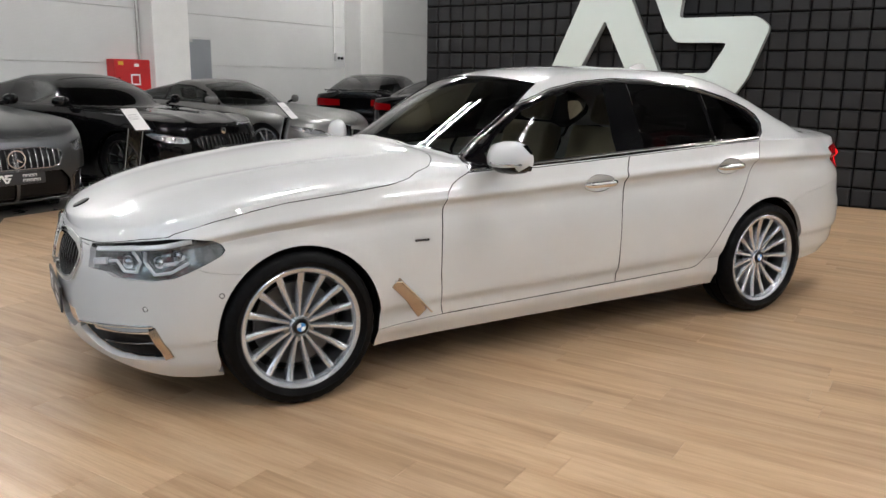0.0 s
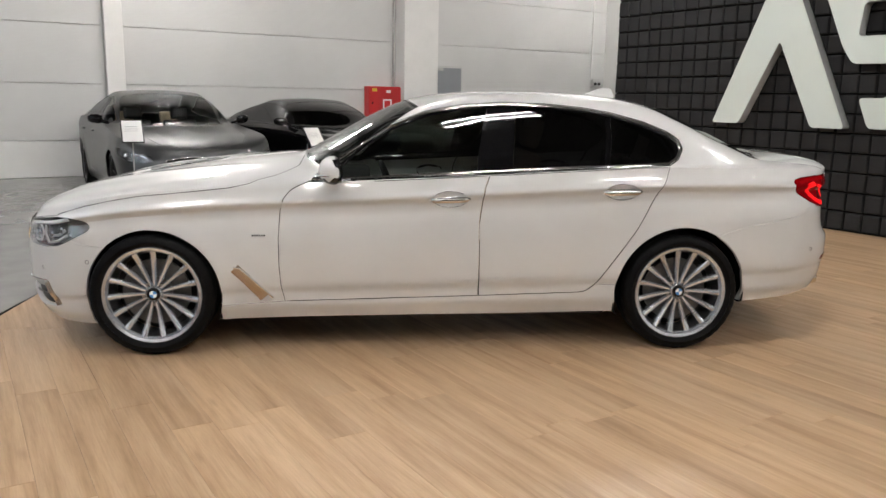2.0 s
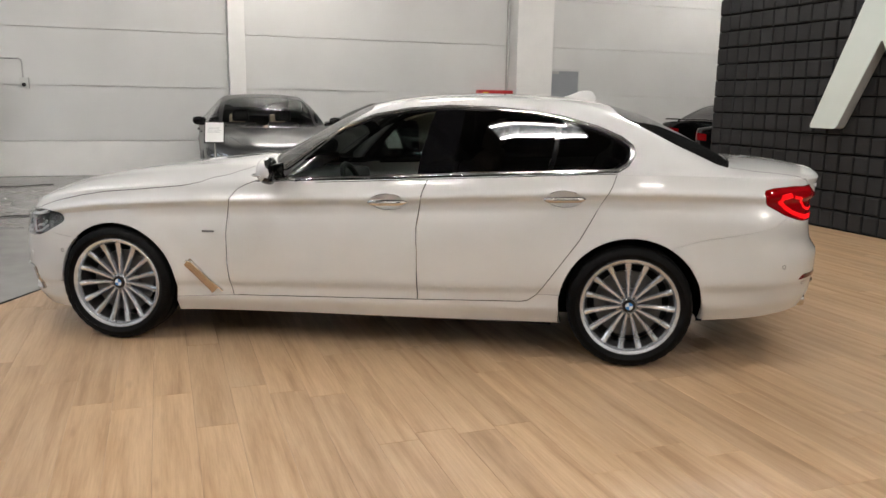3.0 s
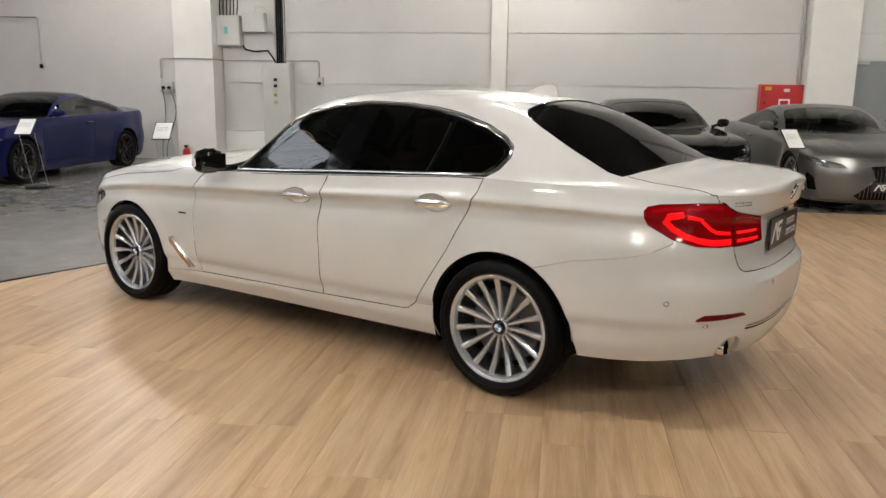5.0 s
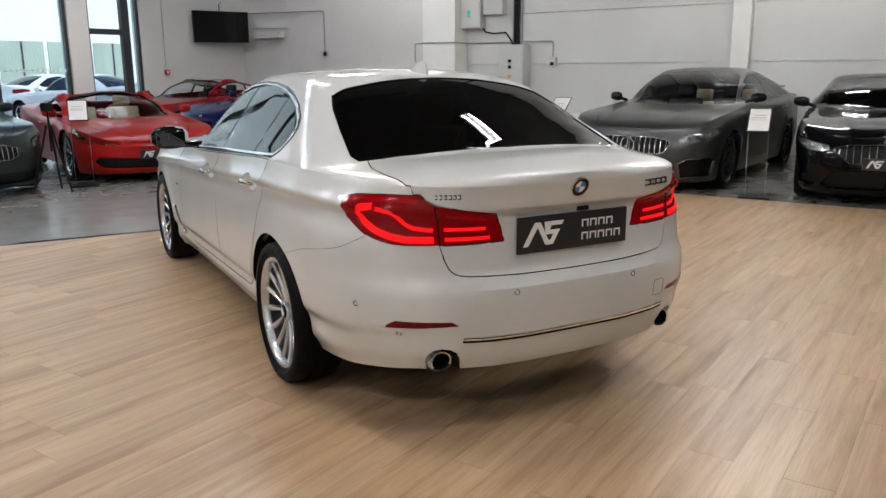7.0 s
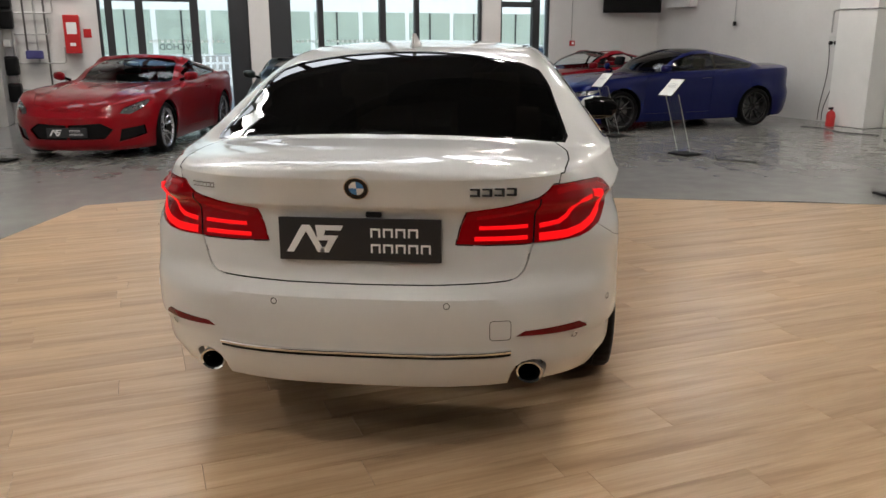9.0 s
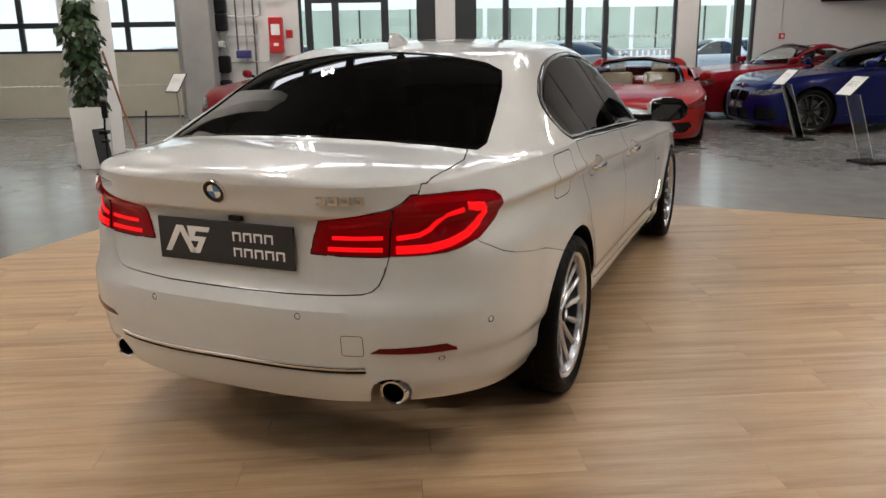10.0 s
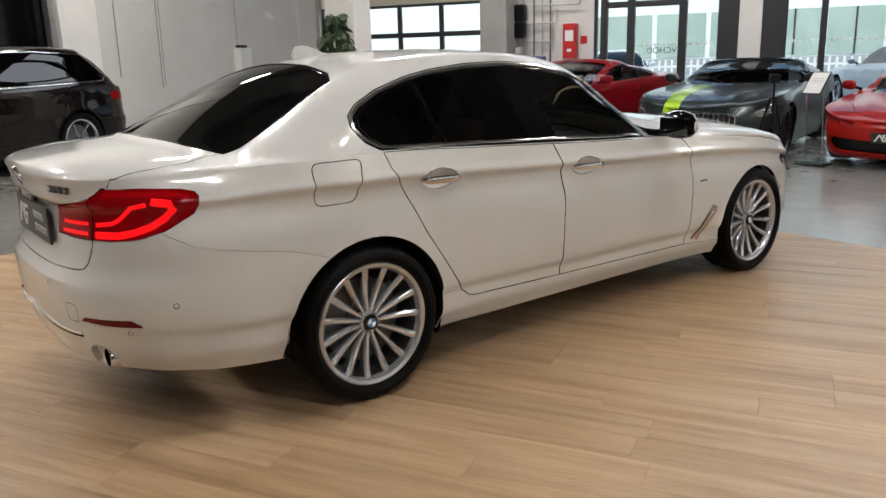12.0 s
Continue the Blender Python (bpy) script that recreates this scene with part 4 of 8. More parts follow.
# rows of the body side, close together at its two creases
SALOON_ROWS = [*np.linspace(0, 0.19, 7), 0.205, 0.22, 0.235, 0.25, 0.265, 0.28, 0.30, *np.linspace(0.34, 0.72, 11), 0.755, 0.78, 0.80, 0.815, 0.83, 0.845, 0.86, 0.870, 0.876, 0.882, 0.890, 0.905, 0.925, 0.95, 0.975, 1.0]
SALOON = dict(
    xsf=-0.15, xsr=3.33, nf=2.6, nr=3.0, wb=2.975, hub=0.335, arch=0.372, flare=0.010, crown=2.4, ledge=0.012, roofcrown=0.10, rearcrown=0.09,
    front=curve((0.13, -0.715), (0.17, -0.80), (0.26, -0.842), (0.34, -0.854), (0.45, -0.860), (0.58, -0.855), (0.68, -0.830), (0.76, -0.778)),
    rear=curve((0.22, 3.94), (0.28, 4.01), (0.34, 4.05), (0.44, 4.076), (0.60, 4.089), (0.636, 4.087), (0.66, 4.070), (0.70, 4.044), (0.80, 4.030), (0.90, 4.029), (0.925, 4.034), (0.945, 4.054), (1.0, 4.066), (1.03, 4.078), (1.07, 4.095)),
    sill=curve((-0.84, 0.258), (-0.784, 0.234), (-0.718, 0.205), (-0.626, 0.176), (-0.528, 0.160), (-0.38, 0.158), (0.2, 0.17), (0.4, 0.182), (2.6, 0.215), (3.3, 0.262), (3.65, 0.290), (3.8, 0.308), (3.94, 0.320), (4.09, 0.298)),
    shoulder=curve((-0.84, 0.735), (-0.65, 0.790), (-0.45, 0.838), (-0.15, 0.885), (0.2, 0.918), (0.6, 0.942), (0.85, 0.953), (1.5, 0.985), (2.3, 1.030), (2.9, 1.060), (3.3, 1.058), (3.7, 1.044), (4.1, 1.036)),
    half=curve((-0.15, 0.915), (0.05, 0.922), (0.7, 0.912), (1.6, 0.914), (2.3, 0.920), (2.95, 0.928), (3.33, 0.908)),
    inset=curve((0.0, -0.080), (0.06, -0.055), (0.11, -0.034), (0.17, -0.033), (0.21, -0.030), (0.25, -0.014), (0.29, -0.008), (0.45, -0.002), (0.60, 0.0), (0.70, -0.006), (0.79, -0.019), (0.83, -0.019), (0.875, 0.0025), (0.881, 0.0025), (0.91, -0.011), (0.95, -0.024), (1.0, -0.036)),
    deck=curve((-0.83, 0.742), (-0.76, 0.790), (-0.66, 0.836), (-0.49, 0.893), (-0.28, 0.940), (0.08, 0.998), (0.43, 1.042), (0.72, 1.066), (0.95, 1.03), (1.6, 1.0), (2.6, 1.06), (3.2, 1.10), (3.55, 1.118), (3.8, 1.112), (3.98, 1.092), (4.06, 1.078), (4.1, 1.062)),
    cabin=curve((0.66, 1.02), (0.80, 1.098), (1.0, 1.212), (1.2, 1.322), (1.40, 1.408), (1.60, 1.450), (1.85, 1.473), (2.15, 1.481), (2.5, 1.471), (2.8, 1.436), (3.05, 1.372), (3.3, 1.262), (3.5, 1.160), (3.66, 1.075)),
    sweep=curve((0.7, 0.55), (1.2, 0.42), (1.8, 0.12), (2.3, 0.0), (2.9, -0.07), (3.5, -0.11)),
    tumble=curve((0.8, 1.62), (1.5, 1.66), (2.2, 1.60), (2.8, 1.40), (3.4, 1.15)),
    groove=saloon_groove, heights=SALOON_ROWS,
    taper=lambda x, z: 0.33 * np.clip(z - 0.82, 0, 1) * np.clip((x - 3.30) / 0.32, 0, 1),
)


def side_window_line():
    """Outer edge of the side glazing, front corner first, along the sill and back over the roof."""
    low = [(0.86, 0.966), (1.1, 0.977), (1.5, 0.997), (1.877, 1.020), (2.4, 1.046), (2.875, 1.072)]
    top = [(2.93, 1.105), (2.965, 1.16), (2.955, 1.205), (2.90, 1.246), (2.77, 1.300), (2.58, 1.350), (2.42, 1.376), (2.2, 1.395), (1.941, 1.400), (1.70, 1.381), (1.50, 1.343), (1.30, 1.266), (1.05, 1.098), (0.93, 1.012)]
    return low + top


def shrink(poly, d):
    """An outline drawn in by d."""
    out = []
    n = len(poly)
    area = sum(poly[i][0] * poly[(i + 1) % n][1] - poly[(i + 1) % n][0] * poly[i][1] for i in range(n))
    s = 1 if area > 0 else -1
    for i in range(n):
        p, a, b = Vector(poly[i]), Vector(poly[i - 1]), Vector(poly[(i + 1) % n])
        d1, d2 = (p - a).normalized(), (b - p).normalized()
        n1, n2 = Vector((-d1.y, d1.x)) * s, Vector((-d2.y, d2.x)) * s
        m = (n1 + n2)
        if m.length < 0.3:
            out.append(tuple(p))
            continue
        m = m.normalized() / max(0.5, m.normalized().dot(n1))
        out.append(tuple(p + m * d))
    return out


def build_saloon():
    S = SALOON
    sh = Shell(S, 1.0)
    DLO = side_window_line()
    TAIL = [(21.2, 0.818), (22.3, 0.879), (23.4, 0.925), (32, 0.949), (37.3, 0.968), (39.5, 0.987), (41, 1.008), (49.8, 1.007), (57.5, 0.999), (60.6, 0.987), (61.6, 0.970), (61.6, 0.944), (60.3, 0.909), (54.5, 0.855), (50, 0.831), (47.3, 0.821), (42, 0.816), (35.5, 0.815), (27, 0.815)]
    HEAD = [(34.0, 0.612), (34.0, 0.707), (50, 0.740), (58.2, 0.756), (63.6, 0.759), (68, 0.750), (70.1, 0.730), (70.8, 0.709), (70.1, 0.690), (67.8, 0.669), (63.3, 0.630), (59.4, 0.603), (54.7, 0.591), (49.7, 0.592), (43.8, 0.595), (40.8, 0.612)]
    KIDNEY = rounded([(0.035, 0.530), (0.045, 0.690), (0.10, 0.708), (0.25, 0.712), (0.40, 0.698), (0.455, 0.668), (0.455, 0.615), (0.39, 0.545), (0.29, 0.522), (0.12, 0.520)], 0.03, 3)
    beyond = lambda x: (lambda c: c.x > x)
    before = lambda x: (lambda c: c.x < x)
    # large panels first, openings last
    sh.cut("bonnet", "side", [(-1.0, 0.703), (-0.80, 0.708), (-0.742, 0.714), (-0.61, 0.747), (-0.508, 0.764), (-0.486, 0.777), (-0.405, 0.802), (-0.342, 0.822), (-0.20, 0.854), (-0.05, 0.880), (0.184, 0.902), (0.43, 0.928), (0.53, 0.950), (0.586, 0.972), (0.67, 0.990), (0.78, 1.03), (0.80, 1.3), (-1.0, 1.3)], before(0.9), every=True)
    sh.cut("front_bumper", "side", [(-1.2, 0.0), (-1.2, 0.70), (-0.78, 0.70), (-0.47, 0.655), (-0.42, 0.638), (-0.389, 0.624), (-0.315, 0.612), (-0.22, 0.603), (-0.22, 0.0)], before(-0.1), every=True)
    sh.cut("rear_bumper", "side", [(4.4, 0.0), (4.4, 0.86), (3.80, 0.86), (3.771, 0.835), (3.702, 0.796), (3.636, 0.776), (3.5, 0.750), (3.345, 0.722), (3.12, 0.655), (3.12, 0.0)], beyond(3.1), every=True)
    sh.cut("boot_lid", "top", [(3.40, -0.05), (3.40, 0.58), (3.50, 0.655), (3.62, 0.690), (3.76, 0.690), (3.88, 0.672), (4.3, 0.650), (4.3, -0.05)], lambda c: c.x > 3.35 and c.z > 1.03)
    sh.cut("boot_lid", "end", [(-0.05, 0.6795), (0.25, 0.682), (0.42, 0.688), (0.49, 0.6925), (0.522, 0.702), (0.542, 0.722), (0.556, 0.755), (0.570, 0.808), (0.60, 0.90), (0.64, 0.97), (0.653, 1.007), (0.660, 1.048), (0.672, 1.066), (0.66, 1.2), (-0.05, 1.2)], beyond(3.86), every=True)
    sh.cut("sill_panel", "side", [(0.30, 0.1), (0.30, 0.268), (0.712, 0.294), (1.80, 0.320), (2.38, 0.338), (2.42, 0.345), (2.47, 0.382), (2.75, 0.392), (2.75, 0.1)])
    sh.cut("front_door", "side", [(0.845, 0.962), (0.80, 0.945), (0.752, 0.917), (0.716, 0.872), (0.697, 0.80), (0.686, 0.65), (0.686, 0.50), (0.695, 0.38), (0.712, 0.294), (1.800, 0.320), (1.793, 0.74), (1.822, 0.93), (1.857, 1.020)])
    sh.cut("rear_door", "side", [(1.857, 1.020), (1.822, 0.93), (1.793, 0.74), (1.800, 0.320), (2.38, 0.338), (2.42, 0.345), (2.47, 0.382), (2.69, 0.70), (2.80, 0.905), (2.85, 0.99), (2.878, 1.074)])
    sh.cut("fuel_flap", "side", rounded([(2.985, 1.045), (3.215, 1.045), (3.215, 0.875), (3.03, 0.875)], 0.035, 3))
    for key, hx, hz in (("bowl_front", 1.63, 0.874), ("bowl_rear", 2.60, 0.921)):
        sh.cut(key, "side", [(hx + 0.095 * math.cos(a), hz + 0.044 * math.sin(a)) for a in np.linspace(0, 2 * math.pi, 28, endpoint=False)])
    sh.cut("front_arch", "side", [(r * (0.955 if c < 0 else 1.0) * c, 0.335 + r * s) for r, c, s in ((S["arch"] - 0.006 * max(0, math.sin(a)), math.cos(a), math.sin(a)) for a in np.linspace(0, 2 * math.pi, 56, endpoint=False))])
    sh.cut("rear_arch", "side", circle_poly(S["wb"], 0.335, 0.386, 56))
    sh.cut("below", "side", [(-0.5, 0.0), (-0.34, 0.17), (-0.34, 0.335), (0.355, 0.335), (0.392, 0.17), (0.392, 0.0)], lambda c: abs(c.x) < 0.40 and c.z < 0.335 and (c.x ** 2 + (c.z - 0.335) ** 2) < 0.38 ** 2)
    upper = lambda c: c.z > 0.95 and c.y > 0.45
    sh.cut("side_trim", "side", DLO, upper, every=True)
    sh.cut("front_glass", "side", [(1.02, 0.990), (1.42, 1.010), (1.785, 1.031), (1.79, 1.10), (1.835, 1.30), (1.858, 1.372), (1.70, 1.358), (1.50, 1.318), (1.30, 1.240), (1.12, 1.115), (1.03, 1.035)], upper, every=True)
    sh.cut("rear_glass", "side", [(1.985, 1.042), (2.30, 1.057), (2.505, 1.066), (2.535, 1.20), (2.545, 1.335), (2.42, 1.356), (2.2, 1.374), (2.03, 1.378), (2.005, 1.20)], upper, every=True)
    sh.cut("quarter_glass", "side", [(2.535, 1.068), (2.845, 1.083), (2.90, 1.12), (2.928, 1.165), (2.915, 1.195), (2.86, 1.233), (2.75, 1.278), (2.575, 1.325), (2.562, 1.2)], upper, every=True)
    sh.cut("windscreen", "top", [(0.775, -0.05), (0.775, 0.10), (0.81, 0.35), (0.92, 0.615), (0.985, 0.690), (1.06, 0.680), (1.30, 0.595), (1.46, 0.540), (1.425, 0.30), (1.405, -0.05)], lambda c: 0.7 < c.x < 1.7 and c.z > 1.0)
    sh.cut("rear_screen", "top", [(2.86, -0.05), (2.865, 0.25), (2.89, 0.50), (2.93, 0.580), (3.05, 0.622), (3.25, 0.662), (3.42, 0.692), (3.478, 0.680), (3.53, 0.45), (3.565, -0.05)], lambda c: c.x > 2.7 and c.z > 1.06)
    sh.cut("tail_lamp", "wrap", TAIL, beyond(3.45), cx=3.2)
    sh.cut("headlamp", "wrap", HEAD, before(-0.2), cx=0.0, sign=-1)
    sh.cut("kidney", "end", KIDNEY, before(-0.6))
    sh.cut("air_inlet", "wrap", [(4, 0.30), (4, 0.40), (24, 0.40), (26, 0.345), (20, 0.30)], before(-0.5), cx=0.0, sign=-1)
    sh.cut("side_inlet", "wrap", [(26, 0.325), (26.9, 0.358), (34, 0.374), (45.4, 0.393), (53.2, 0.402), (54.2, 0.396), (57.7, 0.264), (55.8, 0.256), (50.3, 0.248), (42, 0.242), (36.8, 0.258), (30.8, 0.298)], before(-0.4), cx=0.0, sign=-1)
    sh.cut("reflector", "wrap", [(32.2, 0.508), (33.8, 0.525), (46.0, 0.531), (48.0, 0.513), (48.3, 0.503), (41, 0.503)], beyond(3.5), cx=3.2)
    sh.cut("pipe_recess", "wrap", [(32.2, 0.20), (32.2, 0.365), (32.8, 0.392), (34.2, 0.408), (36.0, 0.413), (37.8, 0.408), (39.2, 0.392), (40.0, 0.365), (40.2, 0.20)], beyond(3.5), cx=3.2)
    faces = sh.split()

    car = thing("saloon_car", "pearl white executive saloon with chrome trim on oak-look display floor", "car")

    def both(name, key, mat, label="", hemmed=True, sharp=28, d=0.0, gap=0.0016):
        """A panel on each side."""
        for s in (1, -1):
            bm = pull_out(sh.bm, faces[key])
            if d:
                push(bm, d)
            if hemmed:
                hem(bm, gap, dark_rim=True)
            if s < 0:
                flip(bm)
            yield part(name, bm, [mat, M_GAP_BLACK] if hemmed else mat, car, label, sharp=sharp)

    def middle(name, key, mat, label="", hemmed=True, sharp=28, d=0.0, gap=0.0016, dark_rim=True):
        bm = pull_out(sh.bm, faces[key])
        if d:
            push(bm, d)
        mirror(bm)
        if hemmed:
            hem(bm, gap, dark_rim=dark_rim)
        return part(name, bm, [mat, M_GAP_BLACK] if hemmed else mat, car, label, sharp=sharp)

    # the fuel flap is on the right side only: the left half keeps it as body
    bm = pull_out(sh.bm, faces["body"] + faces["fuel_flap"])
    flip(bm)
    other = mesh_of(pull_out(sh.bm, faces["body"]), "half", M_PEARL)
    bm.from_mesh(other)
    bpy.data.meshes.remove(other)
    for v in bm.verts:
        if abs(v.co.y) < 0.0006:
            v.co.y = 0
    bmesh.ops.remove_doubles(bm, verts=[v for v in bm.verts if abs(v.co.y) < 0.002], dist=0.0005)
    hem(bm, 0.0012, dark_rim=True)
    part("body", bm, [M_PEARL, M_GAP_BLACK], car, sharp=28)
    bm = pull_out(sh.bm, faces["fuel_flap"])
    part("fuel_flap", hem(bm, 0.0022, dark_rim=True), [M_PEARL, M_GAP_BLACK], car, sharp=28)
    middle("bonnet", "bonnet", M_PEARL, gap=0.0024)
    middle("front_bumper", "front_bumper", M_PEARL, gap=0.0008, dark_rim=False)
    middle("rear_bumper", "rear_bumper", M_PEARL, gap=0.0006, dark_rim=False)
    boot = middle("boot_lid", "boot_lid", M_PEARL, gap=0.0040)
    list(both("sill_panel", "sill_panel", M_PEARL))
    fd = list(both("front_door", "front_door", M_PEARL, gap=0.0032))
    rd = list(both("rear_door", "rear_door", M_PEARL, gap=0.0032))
    list(both("window_surround", "side_trim", M_GLOSSBLACK, "gloss black window surround", False, d=-0.004))
    for o in (*both("front_window", "front_glass", M_GLASS_CAR, "lightly tinted side glass", False, d=-0.002), *both("rear_window", "rear_glass", M_GLASS_DARK, "dark privacy glass", False, d=-0.002), *both("quarter_window", "quarter_glass", M_GLASS_DARK, "dark privacy glass", False, d=-0.002)):
        o.visible_shadow = False
    middle("windscreen", "windscreen", M_GLASS_CAR, "tinted windscreen", False, d=-0.003).visible_shadow = False
    middle("rear_screen", "rear_screen", M_GLASS_DARK, "dark tinted rear screen", False, d=-0.003).visible_shadow = False

    # black rims round the screens, chrome round the side glass
    ws = [(0.775, 0.0), (0.775, 0.10), (0.81, 0.35), (0.92, 0.615), (0.985, 0.690), (1.06, 0.680), (1.30, 0.595), (1.46, 0.540), (1.425, 0.30), (1.405, 0.0)]
    rs = [(2.86, 0.0), (2.865, 0.25), (2.89, 0.50), (2.93, 0.580), (3.05, 0.622), (3.25, 0.662), (3.42, 0.692), (3.478, 0.680), (3.53, 0.45), (3.565, 0.0)]
    for name, line in (("windscreen_seal", ws), ("rear_screen_seal", rs)):
        bm = strip(sh.line("top", line), 0.016, 0.0012, sink=0.006)
        geom = bm.verts[:] + bm.edges[:] + bm.faces[:]
        dup = bmesh.ops.duplicate(bm, geom=geom)["geom"]
        for v in [g for g in dup if isinstance(g, bmesh.types.BMVert)]:
            v.co.y = -v.co.y
        bmesh.ops.recalc_face_normals(bm, faces=bm.faces)
        part(name, bm, M_GLOSSBLACK, car, sharp=40)
    for s in (1, -1):
        def fl(bm):
            if s < 0:
                flip(bm)
            return bm
        part("chrome_trim", fl(strip(sh.line("side", shrink(DLO, 0.006), closed=True), 0.015, 0.005, closed=True, sink=0.004)), M_CHROME, car, "bright chrome strip round the side windows", sharp=40)
        part("window_seal", fl(strip(sh.line("side", shrink(DLO, -0.005), closed=True), 0.007, 0.0015, closed=True, sink=0.004)), M_GLOSSBLACK, car, "thin black seal round the chrome strip", sharp=40)
        # door handles: a bright bar over a shallow dished bowl
        for door, x0, z0 in ((fd[0 if s > 0 else 1], 1.63, 0.874), (rd[0 if s > 0 else 1], 2.60, 0.921)):
            p, n = sh.spot("side", x0, z0)
            bm = bmesh.new()
            rings = []
            for t in np.linspace(-1, 1, 13):
                x, a = x0 + 0.112 * t, math.sqrt(max(0, 1 - t ** 4))
                y = p.y + 0.016 + 0.020 * a
                hz, hy = 0.006 + 0.011 * a, 0.004 + 0.006 * a
                zc = z0 + 0.010 * t * 0.35
                rings.append([bm.verts.new((x, y + hy * math.cos(q), zc + hz * math.sin(q))) for q in np.linspace(0, 2 * math.pi, 10, endpoint=False)])
            for a, b in zip(rings, rings[1:]):
                for k in range(10):
                    bm.faces.new((a[k], a[(k + 1) % 10], b[(k + 1) % 10], b[k]))
            bm.faces.new(rings[0]), bm.faces.new(rings[-1][::-1])
            bmesh.ops.recalc_face_normals(bm, faces=bm.faces)
            handle = part("door_handle", fl(bm), M_CHROME, door, "bright metal door handle with a chrome strip", sharp=45)
            bm = bmesh.new()
            rows = [(Vector((x0 + 0.108 * t, p.y + 0.016 + 0.026 * math.sqrt(max(0, 1 - t ** 4)), z0 + 0.0035 * t - 0.002)), Vector((0, 1, 0))) for t in np.linspace(-1, 1, 15)]
            part("handle_strip", fl(strip(rows, 0.012, 0.003)), M_CHROME, handle, "chrome strip", sharp=45)
            bm = pull_out(sh.bm, faces["bowl_front" if x0 < 2 else "bowl_rear"])
            bmesh.ops.subdivide_edges(bm, edges=bm.edges[:], cuts=2, use_grid_fill=True)
            for v in bm.verts:
                q = ((v.co.x - x0) / 0.095) ** 2 + ((v.co.z - z0) / 0.044) ** 2
                v.co.y -= 0.030 * max(0.0, 1 - q) ** 0.8
            part("handle_bowl", fl(bm), M_PEARL, handle, sharp=60)
        # side vent, script badge, lower door moulding
        bm = strip(sh.line("side", [(0.445, 0.489), (0.52, 0.415), (0.600, 0.316)], step=0.015), 0.064, 0.006, sink=0.01)
        vo = part("side_vent", fl(bm), M_BRASS, car, "satin champagne side vent blade")
        part("vent_edge", fl(strip(sh.line("side", [(0.440, 0.494), (0.473, 0.489), (0.56, 0.408), (0.648, 0.318)]), 0.012, 0.016)), M_CHROME, vo, sharp=40)
        for k in range(6):
            q, n = sh.spot("side", 0.545 + 0.0125 * k, 0.672)
            part("script_badge", fl(boxes((q.x, q.y - 0.001, q.z - 0.005, q.x + 0.009, q.y + 0.003, q.z + 0.005))), M_DARKCHROME, car, "small dark script badge")
        # mirror
        bm = bmesh.new()
        rings = []
        for t, (wx, hz, hy) in zip((0, 0.12, 0.35, 0.6, 0.85, 1.0), ((0.02, 0.04, 0), (0.075, 0.072, 0), (0.098, 0.084, 0), (0.100, 0.084, 0), (0.085, 0.070, 0), (0.03, 0.03, 0))):
            y = 0.885 + 0.245 * t
            rings.append([bm.verts.new((0.975 + 0.045 * t - wx * 0.8 * max(0, -math.cos(q)) ** 0.9 + wx * 0.38 * max(0, math.cos(q)), y, 1.028 + 0.006 * t + hz * math.sin(q) * (1.0 if math.sin(q) > 0 else 0.82))) for q in np.linspace(0, 2 * math.pi, 24, endpoint=False)])
        for a, b in zip(rings, rings[1:]):
            for k in range(24):
                f = bm.faces.new((a[k], a[(k + 1) % 24], b[(k + 1) % 24], b[k]))
                if f.calc_center_median().z < 1.0 or f.calc_center_median().x > 1.005:
                    f.material_index = 1
        bm.faces.new(rings[0]), bm.faces.new(rings[-1][::-1])
        bmesh.ops.recalc_face_normals(bm, faces=bm.faces)
        mirror_cap = part("wing_mirror", fl(bm), [M_PEARL, M_GLOSSBLACK], car, "white wing mirror with black lower shell", sharp=50)
        bm = boxes((1.022, 0.915, 0.982, 1.044, 1.105, 1.080), bevel=0.008)
        part("mirror_glass", fl(bm), M_MIRROR_DARKENED, mirror_cap, "mirror glass")
        bm = bmesh.new()
        tube(bm, [(0.99, 0.80, 0.985), (1.0, 0.86, 0.985), (1.0, 0.93, 0.99)], 0.022, 10)
        part("mirror_arm", fl(bm), M_GLOSSBLACK, mirror_cap, sharp=50)
        rows = [(Vector((0.903 + 0.075 * abs(t) ** 3, 1.010 + 0.105 * t, 1.016)), Vector((-1, 0.25 * t, 0)).normalized()) for t in np.linspace(-1, 1, 9)]
        part("indicator_strip", fl(strip(rows, 0.010, 0.003)), M_LAMP_CHROME, mirror_cap, sharp=50)

        # tail lamp: dark red body, glowing tubes, dividing line
        bm = pull_out(sh.bm, faces["tail_lamp"])
        lamp = part("tail_lamp", fl(hem(push(bm, 0.003), 0.002, 0.02)), M_TAIL_DARK, car, "lit red rear lamp with L-shaped light bars", sharp=35)
        for line, w in (([(25.0, 0.836), (30, 0.836), (35.6, 0.837)], 0.017), ([(26.0, 0.872), (30, 0.872), (35.8, 0.874)], 0.015),
                        ([(38.0, 0.836), (44, 0.838), (48, 0.850), (51.5, 0.870), (54.5, 0.900), (56.2, 0.930), (55.5, 0.952), (52, 0.962)], 0.030),
                        ([(38.2, 0.872), (42.5, 0.880), (44.5, 0.896), (46.0, 0.920), (47.5, 0.942), (51, 0.952)], 0.018)):
            part("light_bar", fl(strip(sh.line("wrap", line, cx=3.2, step=0.012), w, 0.0055)), M_TAIL, lamp, "glowing red light bar", sharp=50)
